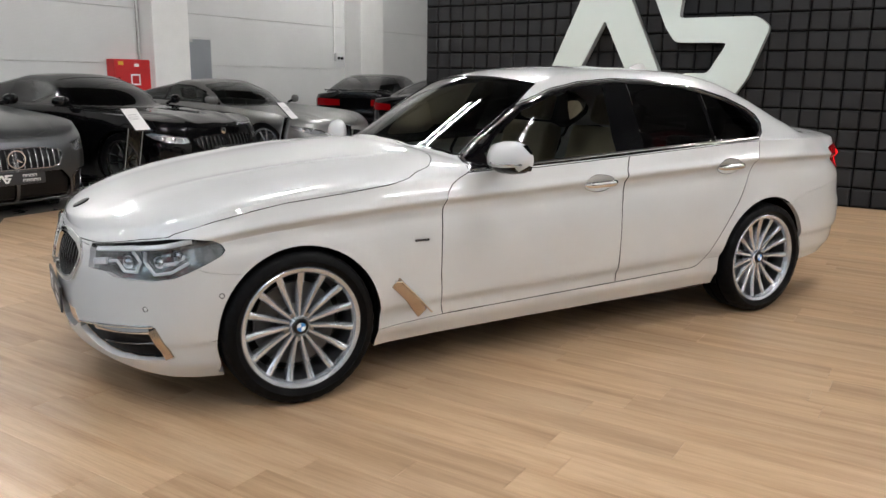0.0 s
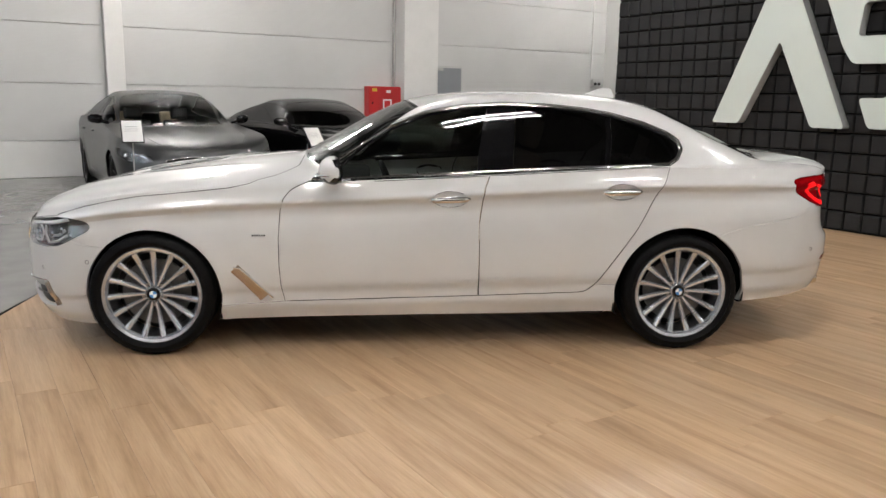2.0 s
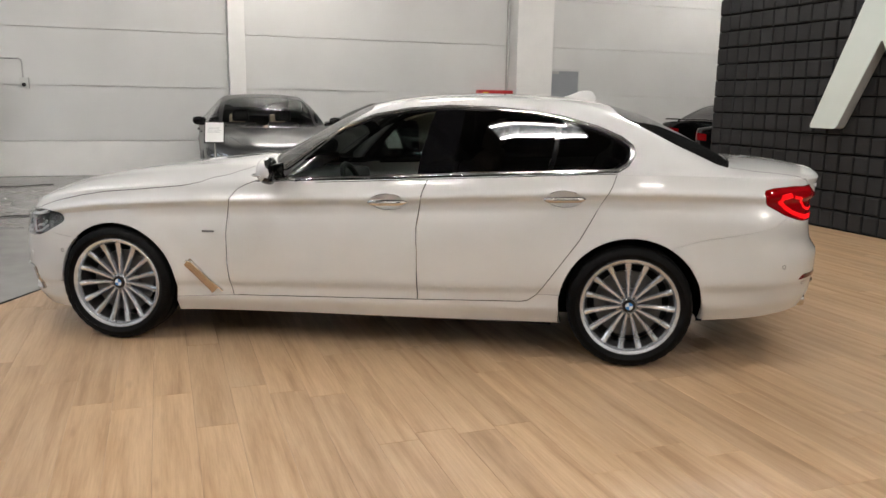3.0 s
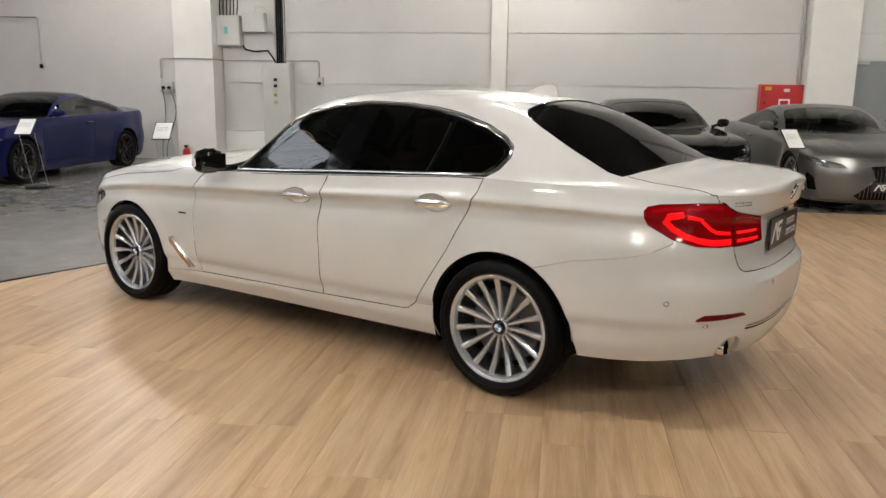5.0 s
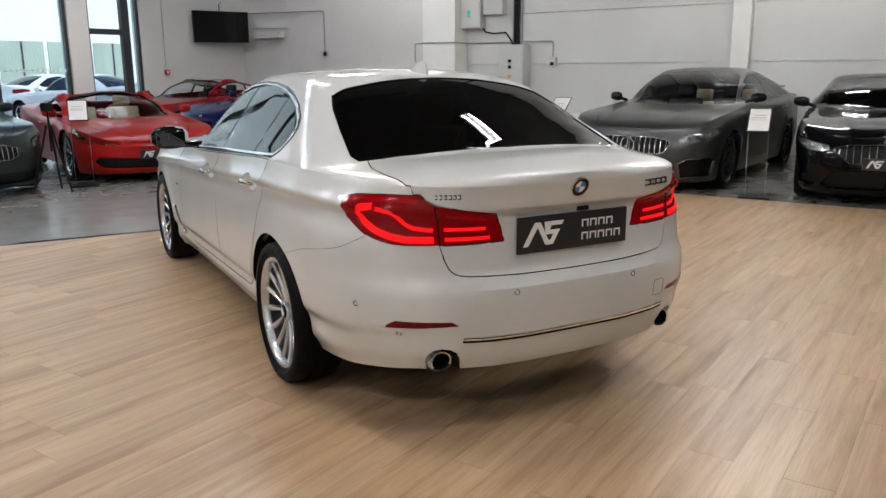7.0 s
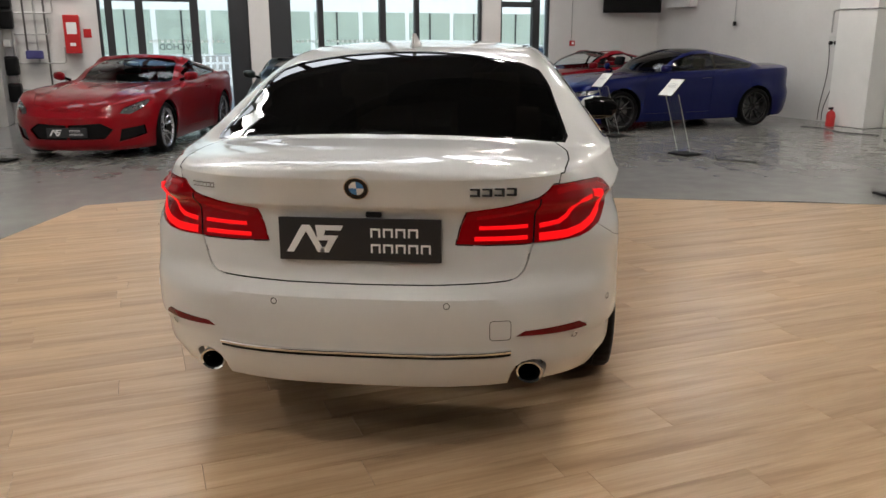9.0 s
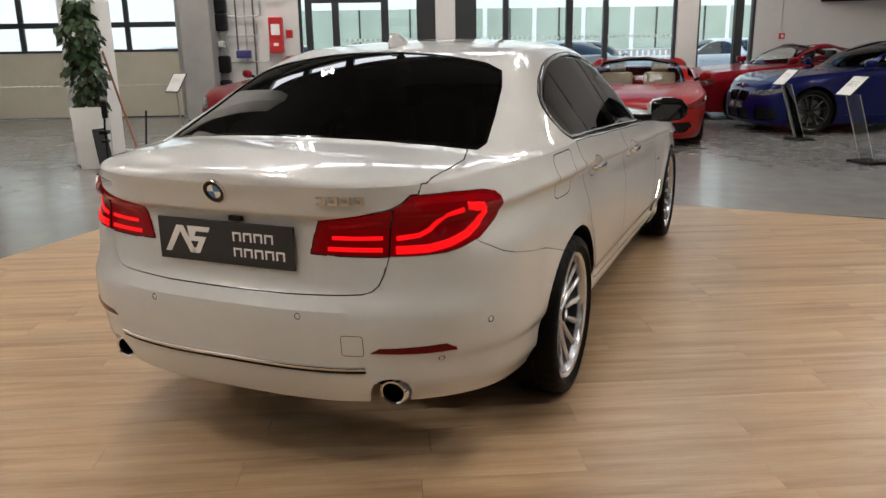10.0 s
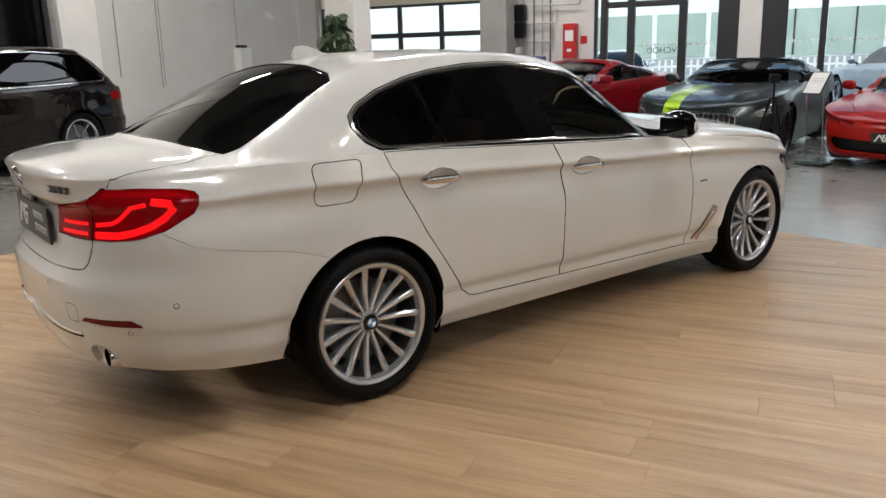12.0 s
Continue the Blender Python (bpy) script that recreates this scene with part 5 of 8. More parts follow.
        part("lamp_band", fl(strip(sh.line("wrap", [(41.5, 0.985), (47, 0.988), (55, 0.982), (59.5, 0.968)], cx=3.2, step=0.012), 0.026, 0.0042)), M_TAIL_MID, lamp, sharp=50)
        part("lamp_seam", fl(strip(sh.line("wrap", [(37.6, 0.966), (37.2, 0.89), (36.7, 0.817)], cx=3.2, step=0.012), 0.007, 0.006)), M_GLOSSBLACK, lamp, sharp=50)
        part("clear_band", fl(strip(sh.line("wrap", [(25.5, 0.905), (30, 0.914), (35.5, 0.928)], cx=3.2, step=0.012), 0.015, 0.0045)), M_TAIL_MID, lamp, sharp=50)

        # headlamp: dark bowl, two shining units, clear cover
        bm = pull_out(sh.bm, faces["headlamp"])
        hl = part("headlamp", fl(hem(push(bm, -0.026), 0.001, 0.012)), M_HEAD_BOWL, car, "slim headlamp with twin light units and clear cover", sharp=40)
        bm = pull_out(sh.bm, faces["headlamp"])
        part("lamp_cover", fl(push(bm, 0.0015)), M_LENS, hl, sharp=40).visible_shadow = False
        for line, w in (([(36, 0.698), (44, 0.715), (52, 0.728), (63.5, 0.742)], 0.022), ([(41.2, 0.652), (43.6, 0.660), (46.2, 0.622), (49.7, 0.622), (50.6, 0.662), (48.6, 0.698)], 0.011), ([(52.0, 0.700), (51.8, 0.665), (54.5, 0.615), (58.5, 0.625), (62.5, 0.665)], 0.013), ([(55.5, 0.655), (59.0, 0.660), (61.5, 0.690)], 0.016), ([(35, 0.640), (40, 0.652)], 0.030)):
            rows = [(p - n * 0.016, n) for p, n in sh.line("wrap", line, cx=0.0, sign=-1, step=0.012)]
            part("light_guide", fl(strip(rows, w, 0.007)), M_GUIDE, hl, sharp=50)
        for a, z in ((46.8, 0.657), (55.2, 0.665), (59.6, 0.690)):
            p, n = sh.spot("wrap", a, z, 0.0, -1)
            bm = bmesh.new()
            lathe(bm, [(0.030, 0.0), (0.027, 0.008), (0.018, 0.016), (0.0001, 0.020)], 20, "Z")
            bmesh.ops.transform(bm, verts=bm.verts, matrix=Matrix.Translation(p - n * 0.024) @ Vector((0, 0, 1)).rotation_difference(Vector((-0.9, 0.42, 0))).to_matrix().to_4x4())
            part("projector", fl(bm), M_LAMP_CHROME, hl, sharp=40)

        # front corner inlet with its bright frame
        bm = pull_out(sh.bm, faces["side_inlet"])
        inl = part("side_inlet", fl(hem(push(bm, -0.03), 0.0, 0.01)), M_BLACKP, car, "black lower air inlet")
        part("inlet_frame", fl(strip(sh.line("wrap", [(27, 0.358), (34, 0.375), (45.4, 0.394), (53.6, 0.402)], cx=0.0, sign=-1, step=0.015), 0.014, 0.006, sink=0.02)), M_CHROME, inl, sharp=50)
        part("inlet_blade", fl(strip(sh.line("wrap", [(53.3, 0.388), (56.6, 0.262)], cx=0.0, sign=-1, step=0.015), 0.042, 0.008, sink=0.02)), M_BRASS, inl, sharp=50)
        part("fog_bar", fl(strip([(p - n * 0.02, n) for p, n in sh.line("wrap", [(33, 0.350), (40, 0.362), (47, 0.370), (52.0, 0.376)], cx=0.0, sign=-1, step=0.015)], 0.034, 0.006)), M_LAMP_CHROME, inl, sharp=50)
        part("inlet_slat", fl(strip([(p - n * 0.018, n) for p, n in sh.line("wrap", [(37, 0.300), (46, 0.308), (54, 0.315)], cx=0.0, sign=-1, step=0.015)], 0.008, 0.006)), M_DARKCHROME, inl, sharp=50)
        # kidney
        bm = pull_out(sh.bm, faces["kidney"])
        kd = part("kidney_grille", fl(hem(push(bm, -0.035), 0.0, 0.01)), M_BLACKP, car, "chrome-framed radiator grille")
        frame_line = KIDNEY
        part("grille_frame", fl(strip(sh.line("front", frame_line, closed=True, step=0.02), 0.030, 0.012, closed=True, sink=0.03)), M_CHROME, kd, sharp=45)
        for k in range(10):
            y = 0.072 + 0.039 * k
            zt, zb = 0.695 - max(0, y - 0.36) * 0.3, 0.530 + max(0, y - 0.28) * 0.55
            rows = [(p - n * 0.008, n) for p, n in sh.line("front", [(y, zb), (y, zt)], step=0.03)]
            part("grille_bar", fl(strip(rows, 0.010, 0.004, sink=0.03)), M_DARKCHROME, kd, sharp=45)
        # rear reflector, tail pipe, parking sensors
        bm = pull_out(sh.bm, faces["reflector"])
        part("rear_reflector", fl(hem(push(bm, 0.002), 0.001, 0.008)), M_REFLECTOR, car, "slim red rear reflector", sharp=40)
        pipe = thing("tail_pipe", "", "")
        pipe.parent = car
        pipe.matrix_basis = pose(3.895, 0.570 * s, 0.354)
        bm = bmesh.new()
        lathe(bm, [(0.040, -0.05), (0.040, 0.0), (0.0415, 0.070), (0.039, 0.076), (0.033, 0.074), (0.032, -0.03), (0.0001, -0.04)], 32, "X")
        for v in bm.verts:
            v.co.y *= 1.18
        for f in bm.faces:                     # black inside
            c = f.calc_center_median()
            f.material_index = int(math.hypot(c.y / 1.18, c.z) < 0.0345)
        part("pipe_tip", bm, [M_CHROME, M_ARCH], pipe, "chrome tail pipe tip, black inside", sharp=40)
        bm = pull_out(sh.bm, faces["pipe_recess"])
        part("pipe_recess", fl(push(bm, -0.075)), M_ARCH, car, "black recess round the tail pipe")
        for z, a in ((0.582, 55.5), (0.480, 45.3), (0.622, 18.4)):
            p, n = sh.spot("wrap", a, z, 3.2, 1)
            bm = bmesh.new()
            lathe(bm, [(0.0001, 0.0018), (0.0085, 0.0018), (0.0088, 0.0005), (0.0112, 0.0005), (0.0115, 0.0022), (0.0130, 0.0022), (0.0134, -0.002)], 20, "Z")
            for f in bm.faces:
                f.material_index = int(0.0084 < f.calc_center_median().xy.length < 0.0113)
            bmesh.ops.transform(bm, verts=bm.verts, matrix=Matrix.Translation(p) @ Vector((0, 0, 1)).rotation_difference(n).to_matrix().to_4x4())
            part("parking_sensor", fl(bm), [M_PEARL, M_GAP_BLACK], car, "round parking sensor with a dark ring", sharp=40)
        for a, z in ((69.7, 0.524), (52.2, 0.475)):
            p, n = sh.spot("wrap", a, z, 0.0, -1)
            bm = bmesh.new()
            lathe(bm, [(0.0001, 0.0018), (0.0085, 0.0018), (0.0088, 0.0005), (0.0112, 0.0005), (0.0115, 0.0022), (0.0130, 0.0022), (0.0134, -0.002)], 20, "Z")
            for f in bm.faces:
                f.material_index = int(0.0084 < f.calc_center_median().xy.length < 0.0113)
            bmesh.ops.transform(bm, verts=bm.verts, matrix=Matrix.Translation(p) @ Vector((0, 0, 1)).rotation_difference(n).to_matrix().to_4x4())
            part("parking_sensor", fl(bm), [M_PEARL, M_GAP_BLACK], car, "round parking sensor with a dark ring", sharp=40)
        # arch liners
        for wx in (0.0, S["wb"]):
            bm = bmesh.new()
            ar = S["arch"] if wx == 0 else 0.388
            n = 28
            prev = None
            for k in range(n + 1):
                a = radians(-25 + 230 * k / n)
                ring = [bm.verts.new((wx + rr * math.cos(a), yy, max((0.275 if math.cos(a) > 0 else 0.20) if wx else 0.18, S["hub"] + rr * math.sin(a)))) for rr, yy in ((ar + 0.004, 0.84 if wx == 0 else 0.885), (ar + 0.02, 0.82), (ar + 0.02, 0.55), (0.05, 0.55))]
                if prev:
                    for q in range(3):
                        bm.faces.new((prev[q], prev[q + 1], ring[q + 1], ring[q]))
                prev = ring
            bmesh.ops.recalc_face_normals(bm, faces=bm.faces)
            part("arch_liner", fl(bm), M_ARCH, car)
            add_wheel(car, wx, s * 0.812, 0.339, 0.3385, 0.245, 0.260, M_RIM, 15, turn=10 if wx else 4, label="silver multi-spoke alloy wheel")
    # rear chrome bar, plate, badges
    rows = sh.line("rear", [(0.0, 0.446), (0.25, 0.446), (0.42, 0.449), (0.505, 0.453)], step=0.02)
    rows = [(Vector((p.x, -p.y, p.z)), Vector((n.x, -n.y, n.z))) for p, n in rows[:0:-1]] + rows
    part("bumper_strip", strip([(p, n) for p, n in rows], 0.014, 0.010, sink=0.010), M_CHROME, car, "chrome strip across the rear bumper", sharp=45)
    part("bumper_groove", strip([(p - Vector((0, 0, 0.013)), n) for p, n in rows], 0.010, 0.003, sink=0.010), M_GAP_BLACK, car, "black line under the chrome strip", sharp=45)
    p, n = sh.spot("rear", 0.001, 0.83)
    face = Matrix(((0, 0, 1, 0), (1, 0, 0, 0), (0, 1, 0, 0), (0, 0, 0, 1)))       # plate x to +y, plate y up, out to the rear
    bars_plate(boot, Matrix.Translation((p.x + 0.008, 0, 0.832)) @ face, 0.545, 0.146)
    p, n = sh.spot("rear", 0.001, 1.012)
    bm = bmesh.new()
    lathe(bm, [(0.0001, 0.006), (0.024, 0.006), (0.025, 0.007), (0.039, 0.007), (0.041, 0.005), (0.0415, -0.004)], 36, "Z")
    q = Vector((0, 0, 1)).rotation_difference(n).to_matrix().to_4x4()
    badge = part("roundel", bm, M_GLOSSBLACK, boot, "round badge with white and blue quarters", Matrix.Translation(p) @ q, sharp=40)
    bm = bmesh.new()
    for k in range(4):
        f = bm.faces.new([bm.verts.new((0, 0, 0.0066))] + [bm.verts.new((0.0245 * math.cos(a), 0.0245 * math.sin(a), 0.0066)) for a in np.linspace(k * math.pi / 2, (k + 1) * math.pi / 2, 7)])
        f.material_index = k % 2
    part("roundel_field", bm, [M_PLATEWHITE, M_BADGE_BLUE], badge)
    bm = bmesh.new()
    lathe(bm, [(0.0385, 0.0065), (0.0385, 0.0085), (0.0415, 0.0085), (0.0420, -0.003)], 36, "Z")
    part("roundel_ring", bm, M_CHROME, badge, sharp=40)
    p, n = sh.spot("top", -0.735, 0.001)
    bm = bmesh.new()
    lathe(bm, [(0.0001, 0.006), (0.024, 0.006), (0.039, 0.005), (0.041, -0.004)], 36, "Z")
    part("bonnet_badge", bm, M_GLOSSBLACK, car, "round bonnet badge", Matrix.Translation(p) @ Vector((0, 0, 1)).rotation_difference(n).to_matrix().to_4x4(), sharp=40)

    def letter_bars(name, y0, z, w, h, k):
        for i in range(k):
            y = y0 + i * w * 1.18
            p, n = sh.spot("rear", abs(y), z)
            t, q = h * 0.24, w * 0.70
            bm = bmesh.new()
            prism(bm, [(0, 0), (w, 0), (w, h), (0, h), (0, h - t), (q, h - t), (q, t), (0, t)], lambda a, b, d: (p.x - 0.004 + d, y + a, z - h / 2 + b), 0.010)
            part(name, bm, M_CHROME, boot, "chrome model lettering as a plain hook shape")
    letter_bars("model_badge", 0.365, 0.997, 0.033, 0.027, 4)
    letter_bars("drive_badge", -0.59, 1.000, 0.013, 0.018, 6)
    # seam of the towing-eye cover, reversing lens over the plate
    cover = rounded([(0.435, 0.497), (0.505, 0.497), (0.505, 0.567), (0.435, 0.567)], 0.012, 3)
    part("tow_cover_seam", strip(sh.line("rear", cover, closed=True, step=0.012), 0.0024, 0.0007, closed=True), M_GAP_BLACK, car, "thin seam round the towing-eye cover", sharp=50)
    p, n = sh.spot("rear", 0.05, 0.918)
    part("reversing_lens", boxes((p.x - 0.012, 0.022, 0.908, p.x + 0.014, 0.074, 0.926), bevel=0.005), M_BLACKP, boot, "small black reversing camera housing")
    # roof aerial
    bm = bmesh.new()
    rings = []
    for t in np.linspace(0, 1, 9):
        x = 2.585 + 0.20 * t
        z0, _ = sh.spot("top", x, 0.001)
        hgt, wd = 0.062 * (math.sin(t * math.pi * 0.62) ** 1.2) * (1 if t < 0.86 else max(0.25, 1 - (t - 0.86) * 5)), 0.030 * math.sin(math.pi * min(1, 0.12 + t * 0.8)) ** 0.8
        rings.append([bm.verts.new((x, wd, z0.z - 0.008)), bm.verts.new((x, wd * 0.55, z0.z + hgt * 0.45)), bm.verts.new((x + 0.01, 0.005, z0.z + hgt)), bm.verts.new((x + 0.01, -0.005, z0.z + hgt)), bm.verts.new((x, -wd * 0.55, z0.z + hgt * 0.45)), bm.verts.new((x, -wd, z0.z - 0.008))])
    for a, b in zip(rings, rings[1:]):
        for k in range(5):
            bm.faces.new((a[k], a[k + 1], b[k + 1], b[k]))
    bm.faces.new(rings[0]), bm.faces.new(rings[-1][::-1])
    bmesh.ops.recalc_face_normals(bm, faces=bm.faces)
    part("roof_aerial", bm, M_PEARL, car, "white shark-fin aerial", sharp=50)
    # front plate, floor pan
    bars_plate(car, Matrix.Translation((-0.868, 0, 0.415)) @ Matrix(((0, 0, -1, 0), (-1, 0, 0, 0), (0, 1, 0, 0), (0, 0, 0, 1))), 0.52, 0.115)
    part("floor_pan", boxes((-0.55, -0.54, 0.19, 3.30, 0.54, 0.30), (0.42, -0.82, 0.19, 2.56, 0.82, 0.30), (3.45, -0.52, 0.31, 3.85, 0.52, 0.38), bevel=0.02), M_ARCH, car, "black underbody")
    # cabin
    cabin_parts(car, 1.02, 0.30, M_TAN, M_SEAT)
    return car


def seat(car, x, y, z, mat, name="seat"):
    bm = boxes((x - 0.28, y - 0.25, z, x + 0.26, y + 0.25, z + 0.22), bevel=0.06)
    part(name, bm, mat, car, sharp=60)
    bm = boxes((-0.07, -0.25, 0, 0.07, 0.25, 0.60), bevel=0.05)
    part("seat_back", bm, mat, car, "", pose(x + 0.24, y, z + 0.14, 0, 16, 0), sharp=60)
    bm = boxes((-0.05, -0.13, 0.62, 0.05, 0.13, 0.80), bevel=0.04)
    part("headrest", bm, mat, car, "", pose(x + 0.24, y, z + 0.14, 0, 16, 0), sharp=60)


def cabin_parts(car, x0, z0, mat, mat2, rear=True, drop=0.0, half=0.36):
    """Dashboard, wheel, seats, dark tub."""
    part("cabin_floor", boxes((x0 - 0.3, -0.72, z0, x0 + 2.0, 0.72, z0 + 0.06)), M_ARCH, car)
    bm = boxes((x0 - 0.22, -0.70, z0 + 0.36 - drop, x0 + 0.16, 0.70, z0 + 0.64 - drop), bevel=0.05)
    part("dashboard", bm, M_SEAT, car, sharp=60)
    bm = bmesh.new()
    n, k = 28, 8
    rings = [[bm.verts.new(((0.018 * math.cos(b)), (0.185 + 0.018 * math.sin(b)) * math.cos(a), (0.185 + 0.018 * math.sin(b)) * math.sin(a))) for b in np.linspace(0, 2 * math.pi, k, endpoint=False)] for a in np.linspace(0, 2 * math.pi, n, endpoint=False)]
    for i in range(n):
        for j in range(k):
            bm.faces.new((rings[i][j], rings[(i + 1) % n][j], rings[(i + 1) % n][(j + 1) % k], rings[i][(j + 1) % k]))
    box(bm, -0.02, -0.18, -0.03, 0.02, 0.18, 0.03)
    box(bm, -0.02, -0.025, -0.18, 0.02, 0.025, 0.0)
    part("steering_wheel", bm, M_SEAT, car, "", pose(x0 + 0.30, -half, z0 + 0.56 - drop, 0, -22, 0), sharp=60)
    for y in (-half, half):
        seat(car, x0 + 0.72, y, z0 + 0.10 - drop * 0.6, mat)
        if rear:
            seat(car, x0 + 1.55, y, z0 + 0.02 - drop * 0.6, mat2, "rear_seat")


build_saloon()

# ---- the other cars of the hall ----
def car_spec(wb, fo, ro, width, height, belt, nose, bonnet, cowl, top0, top1, tail, deck, clear=0.14, hub=0.345, arch=0.385, belt_rise=0.05, tumble=1.55, round_f=3.1, round_r=2.8, flare=0.02, waist=0.0, roofcrown=0.10, dome=0.017):
    """Curves of a body from its main sizes: heights of belt, nose, bonnet and deck, and where the screen and roof begin and end."""
    h, w, e = height, width / 2, wb + ro
    mid = (top0 + top1) / 2
    return dict(
        xsf=-0.18, xsr=wb + 0.36, nf=round_f, nr=round_r, wb=wb, hub=hub, arch=arch, flare=flare, crown=2.3, ledge=0.012, roofcrown=roofcrown,
        front=curve((clear, -fo + 0.12), (clear + 0.06, -fo + 0.03), (0.36, -fo), (0.55, -fo + 0.01), (nose, -fo + 0.08)),
        rear=curve((clear, e - 0.20), (clear + 0.10, e - 0.07), (0.45, e), (0.62, e), (0.72, e - 0.05), (deck - 0.05, e - 0.04), (deck, e - 0.02)),
        sill=curve((-fo, clear), (0.35, clear + 0.01), (wb - 0.3, clear + 0.03), (e, clear + 0.07)),
        shoulder=curve((-fo, nose), (-fo * 0.55, (nose + belt) / 2 + 0.02), (-0.1, belt - 0.075), (0.6, belt - 0.025), (cowl + 0.25, belt), (wb - 0.5, belt + belt_rise * 0.7), (wb + 0.15, belt + belt_rise), (e, deck - 0.05)),
        half=curve((-0.18, w - 0.012), (0.1, w - 0.006), (wb * 0.3, w - 0.022 - waist), (wb * 0.62, w - 0.018 - waist), (wb, w), (wb + 0.36, w - 0.018)),
        inset=curve((0.0, -0.085), (0.10, -0.045), (0.20, -0.036), (0.45, -0.010), (0.62, 0.0), (0.80, -0.008), (0.87, 0.0), (0.94, -0.02), (1.0, -0.045)),
        deck=curve((-fo + 0.01, nose + 0.005), (-fo * 0.75, nose + (bonnet - nose) * 0.45), (-fo * 0.3, nose + (bonnet - nose) * 0.78), (cowl * 0.5, bonnet - 0.02), (cowl, bonnet), (cowl + 0.35, belt + 0.02), (wb - 0.4, belt + belt_rise), (tail - 0.1, deck + 0.005), ((tail + e) / 2, deck + 0.01), (e - 0.03, deck + 0.012), (e, deck - 0.01)),
        cabin=curve((cowl - 0.06, bonnet - 0.05), (cowl + 0.10, bonnet + 0.045), ((cowl + top0) / 2, bonnet + (h - bonnet) * 0.58), (top0, h - 0.055), (mid - 0.15, h - 0.006), (mid + 0.1, h), (top1, h - 0.045), ((top1 + tail) / 2, deck + (h - deck) * 0.56), (tail, deck + 0.01), (tail + 0.1, deck - 0.06)),
        sweep=curve((cowl, 0.55), (top0, 0.35), (mid, 0.05), (top1, -0.1), (tail, -0.25)),
        tumble=curve((cowl, tumble), (mid, tumble), (tail, tumble * 0.72)),
        groove=lambda x, y: dome * np.clip((cowl + 0.05 - x) / 0.35, 0, 1) * np.clip((x + fo - 0.06) / 0.45, 0, 1) * (np.exp(-((y - 0.36 - 0.14 * (x + fo)) / 0.055) ** 2) + 0.55 * np.exp(-(y / 0.13) ** 2)),
    )


M_LAMP_GREY = plain("silvered lamp bowl", (0.36, 0.365, 0.37), 0.14, metal=0.7, vary=0.8, scale=14)


def road_car(name, label, S, paint, m, wheel=(0.345, 0.255, 0.262), rim=None, spokes=10, screen=None, dlo=None, glass=None, rear_glass=None,
             grille=None, bars=0, bar_mat=None, badge_z=None, intake=None, head=None, tail_poly=None, open_top=False, plate=0.38, bonnet=True, plated=True,
             fine=0.55, seats=None, roof=None, spoiler=0.0, stripe=None, side_doors=2, group="cars on show", mirrors=True, trunk_seam=True, steer=0, mirror_mat=None, chrome_line=False, intake_frame=None):
    """A parked car from its body curves."""
    sh = Shell(S, fine)
    wb = S["wb"]
    glass = glass or M_GLASS_CAR
    rear_glass = rear_glass or M_GLASS_DARK
    cowl, t0, t1, tl, belt, hh = dlo
    hub = S["hub"]
    e = float(S["rear"](0.6))
    f0 = -float(S["front"](0.5))
    up = lambda c: c.z > belt - 0.05 and c.y > 0.40
    br = float(S["shoulder"](wb - 0.1)) - belt
    if bonnet:
        sh.cut("bonnet", "top", [(-f0 + 0.10, -0.05), (-f0 + 0.12, 0.30), (-f0 + 0.24, 0.52), (-f0 * 0.4, 0.66), (0.2, 0.72), (cowl - 0.05, 0.74), (cowl + 0.02, 0.66), (cowl - 0.06, 0.35), (cowl - 0.09, -0.05)], lambda c: c.x < cowl + 0.2)
    if trunk_seam:
        sh.cut("boot_lid", "end", [(-0.05, 0.66), (0.46, 0.67), (0.56, 0.72), (0.62, 0.86), (0.64, 1.3), (-0.05, 1.3)], lambda c: c.x > e - 0.35)
    if stripe:
        sh.cut("stripe", "top", stripe, lambda c: c.x < cowl + 0.3)
    lo = float(S["sill"](1.0)) + 0.11
    d0, d1, d2 = cowl + 0.04, (cowl + 0.04) + (1.12 if side_doors == 2 else 1.30), wb - 0.10
    sh.cut("front_door", "side", rounded([(d0 + 0.02, belt + 0.01), (d0 - 0.10, belt - 0.09), (d0 - 0.10, lo + 0.03), (d1 - 0.04, lo + 0.04), (d1 - 0.02, belt - 0.15), (d1 + 0.03, belt + 0.01 + br * 0.5)], 0.05, 2))
    if side_doors == 2:
        sh.cut("rear_door", "side", [(d1 + 0.03, belt + 0.01 + br * 0.5), (d1 - 0.02, belt - 0.15), (d1 - 0.04, lo + 0.04), (wb - 0.52, lo + 0.06), (wb - 0.30, 0.68), (d2 - 0.06, belt - 0.02), (d2 - 0.05, belt + br)])
    sh.cut("arch", "side", circle_poly(0.0, hub, S["arch"], 40))
    sh.cut("arch", "side", circle_poly(wb, hub, S["arch"], 40))
    top_line = [(tl - 0.38, belt + br + 0.10), (t1 - 0.02, hh - 0.135), ((t0 + t1) / 2 + 0.15, hh - 0.088), (t0 + 0.18, hh - 0.105), (t0 - 0.06, hh - 0.165), ((cowl + t0) / 2 + 0.14, belt + (hh - belt) * 0.40)]
    DLO = [(cowl + 0.22, belt + 0.018), ((cowl + tl) / 2, belt + 0.022 + br * 0.55), (tl - 0.50, belt + br + 0.028)] + top_line
    sh.cut("side_trim", "side", DLO, up)
    split = d1 + 0.05
    inner = shrink(DLO, 0.022)
    sh.cut("side_glass", "side", inner, up)
    pillar = [(split - 0.03, belt - 0.1), (split + 0.03, belt - 0.1), (split + 0.07, hh), (split + 0.01, hh)]
    sh.cut("side_trim", "side", pillar, lambda c: up(c) and inside(DLO, (c.x, c.z)))
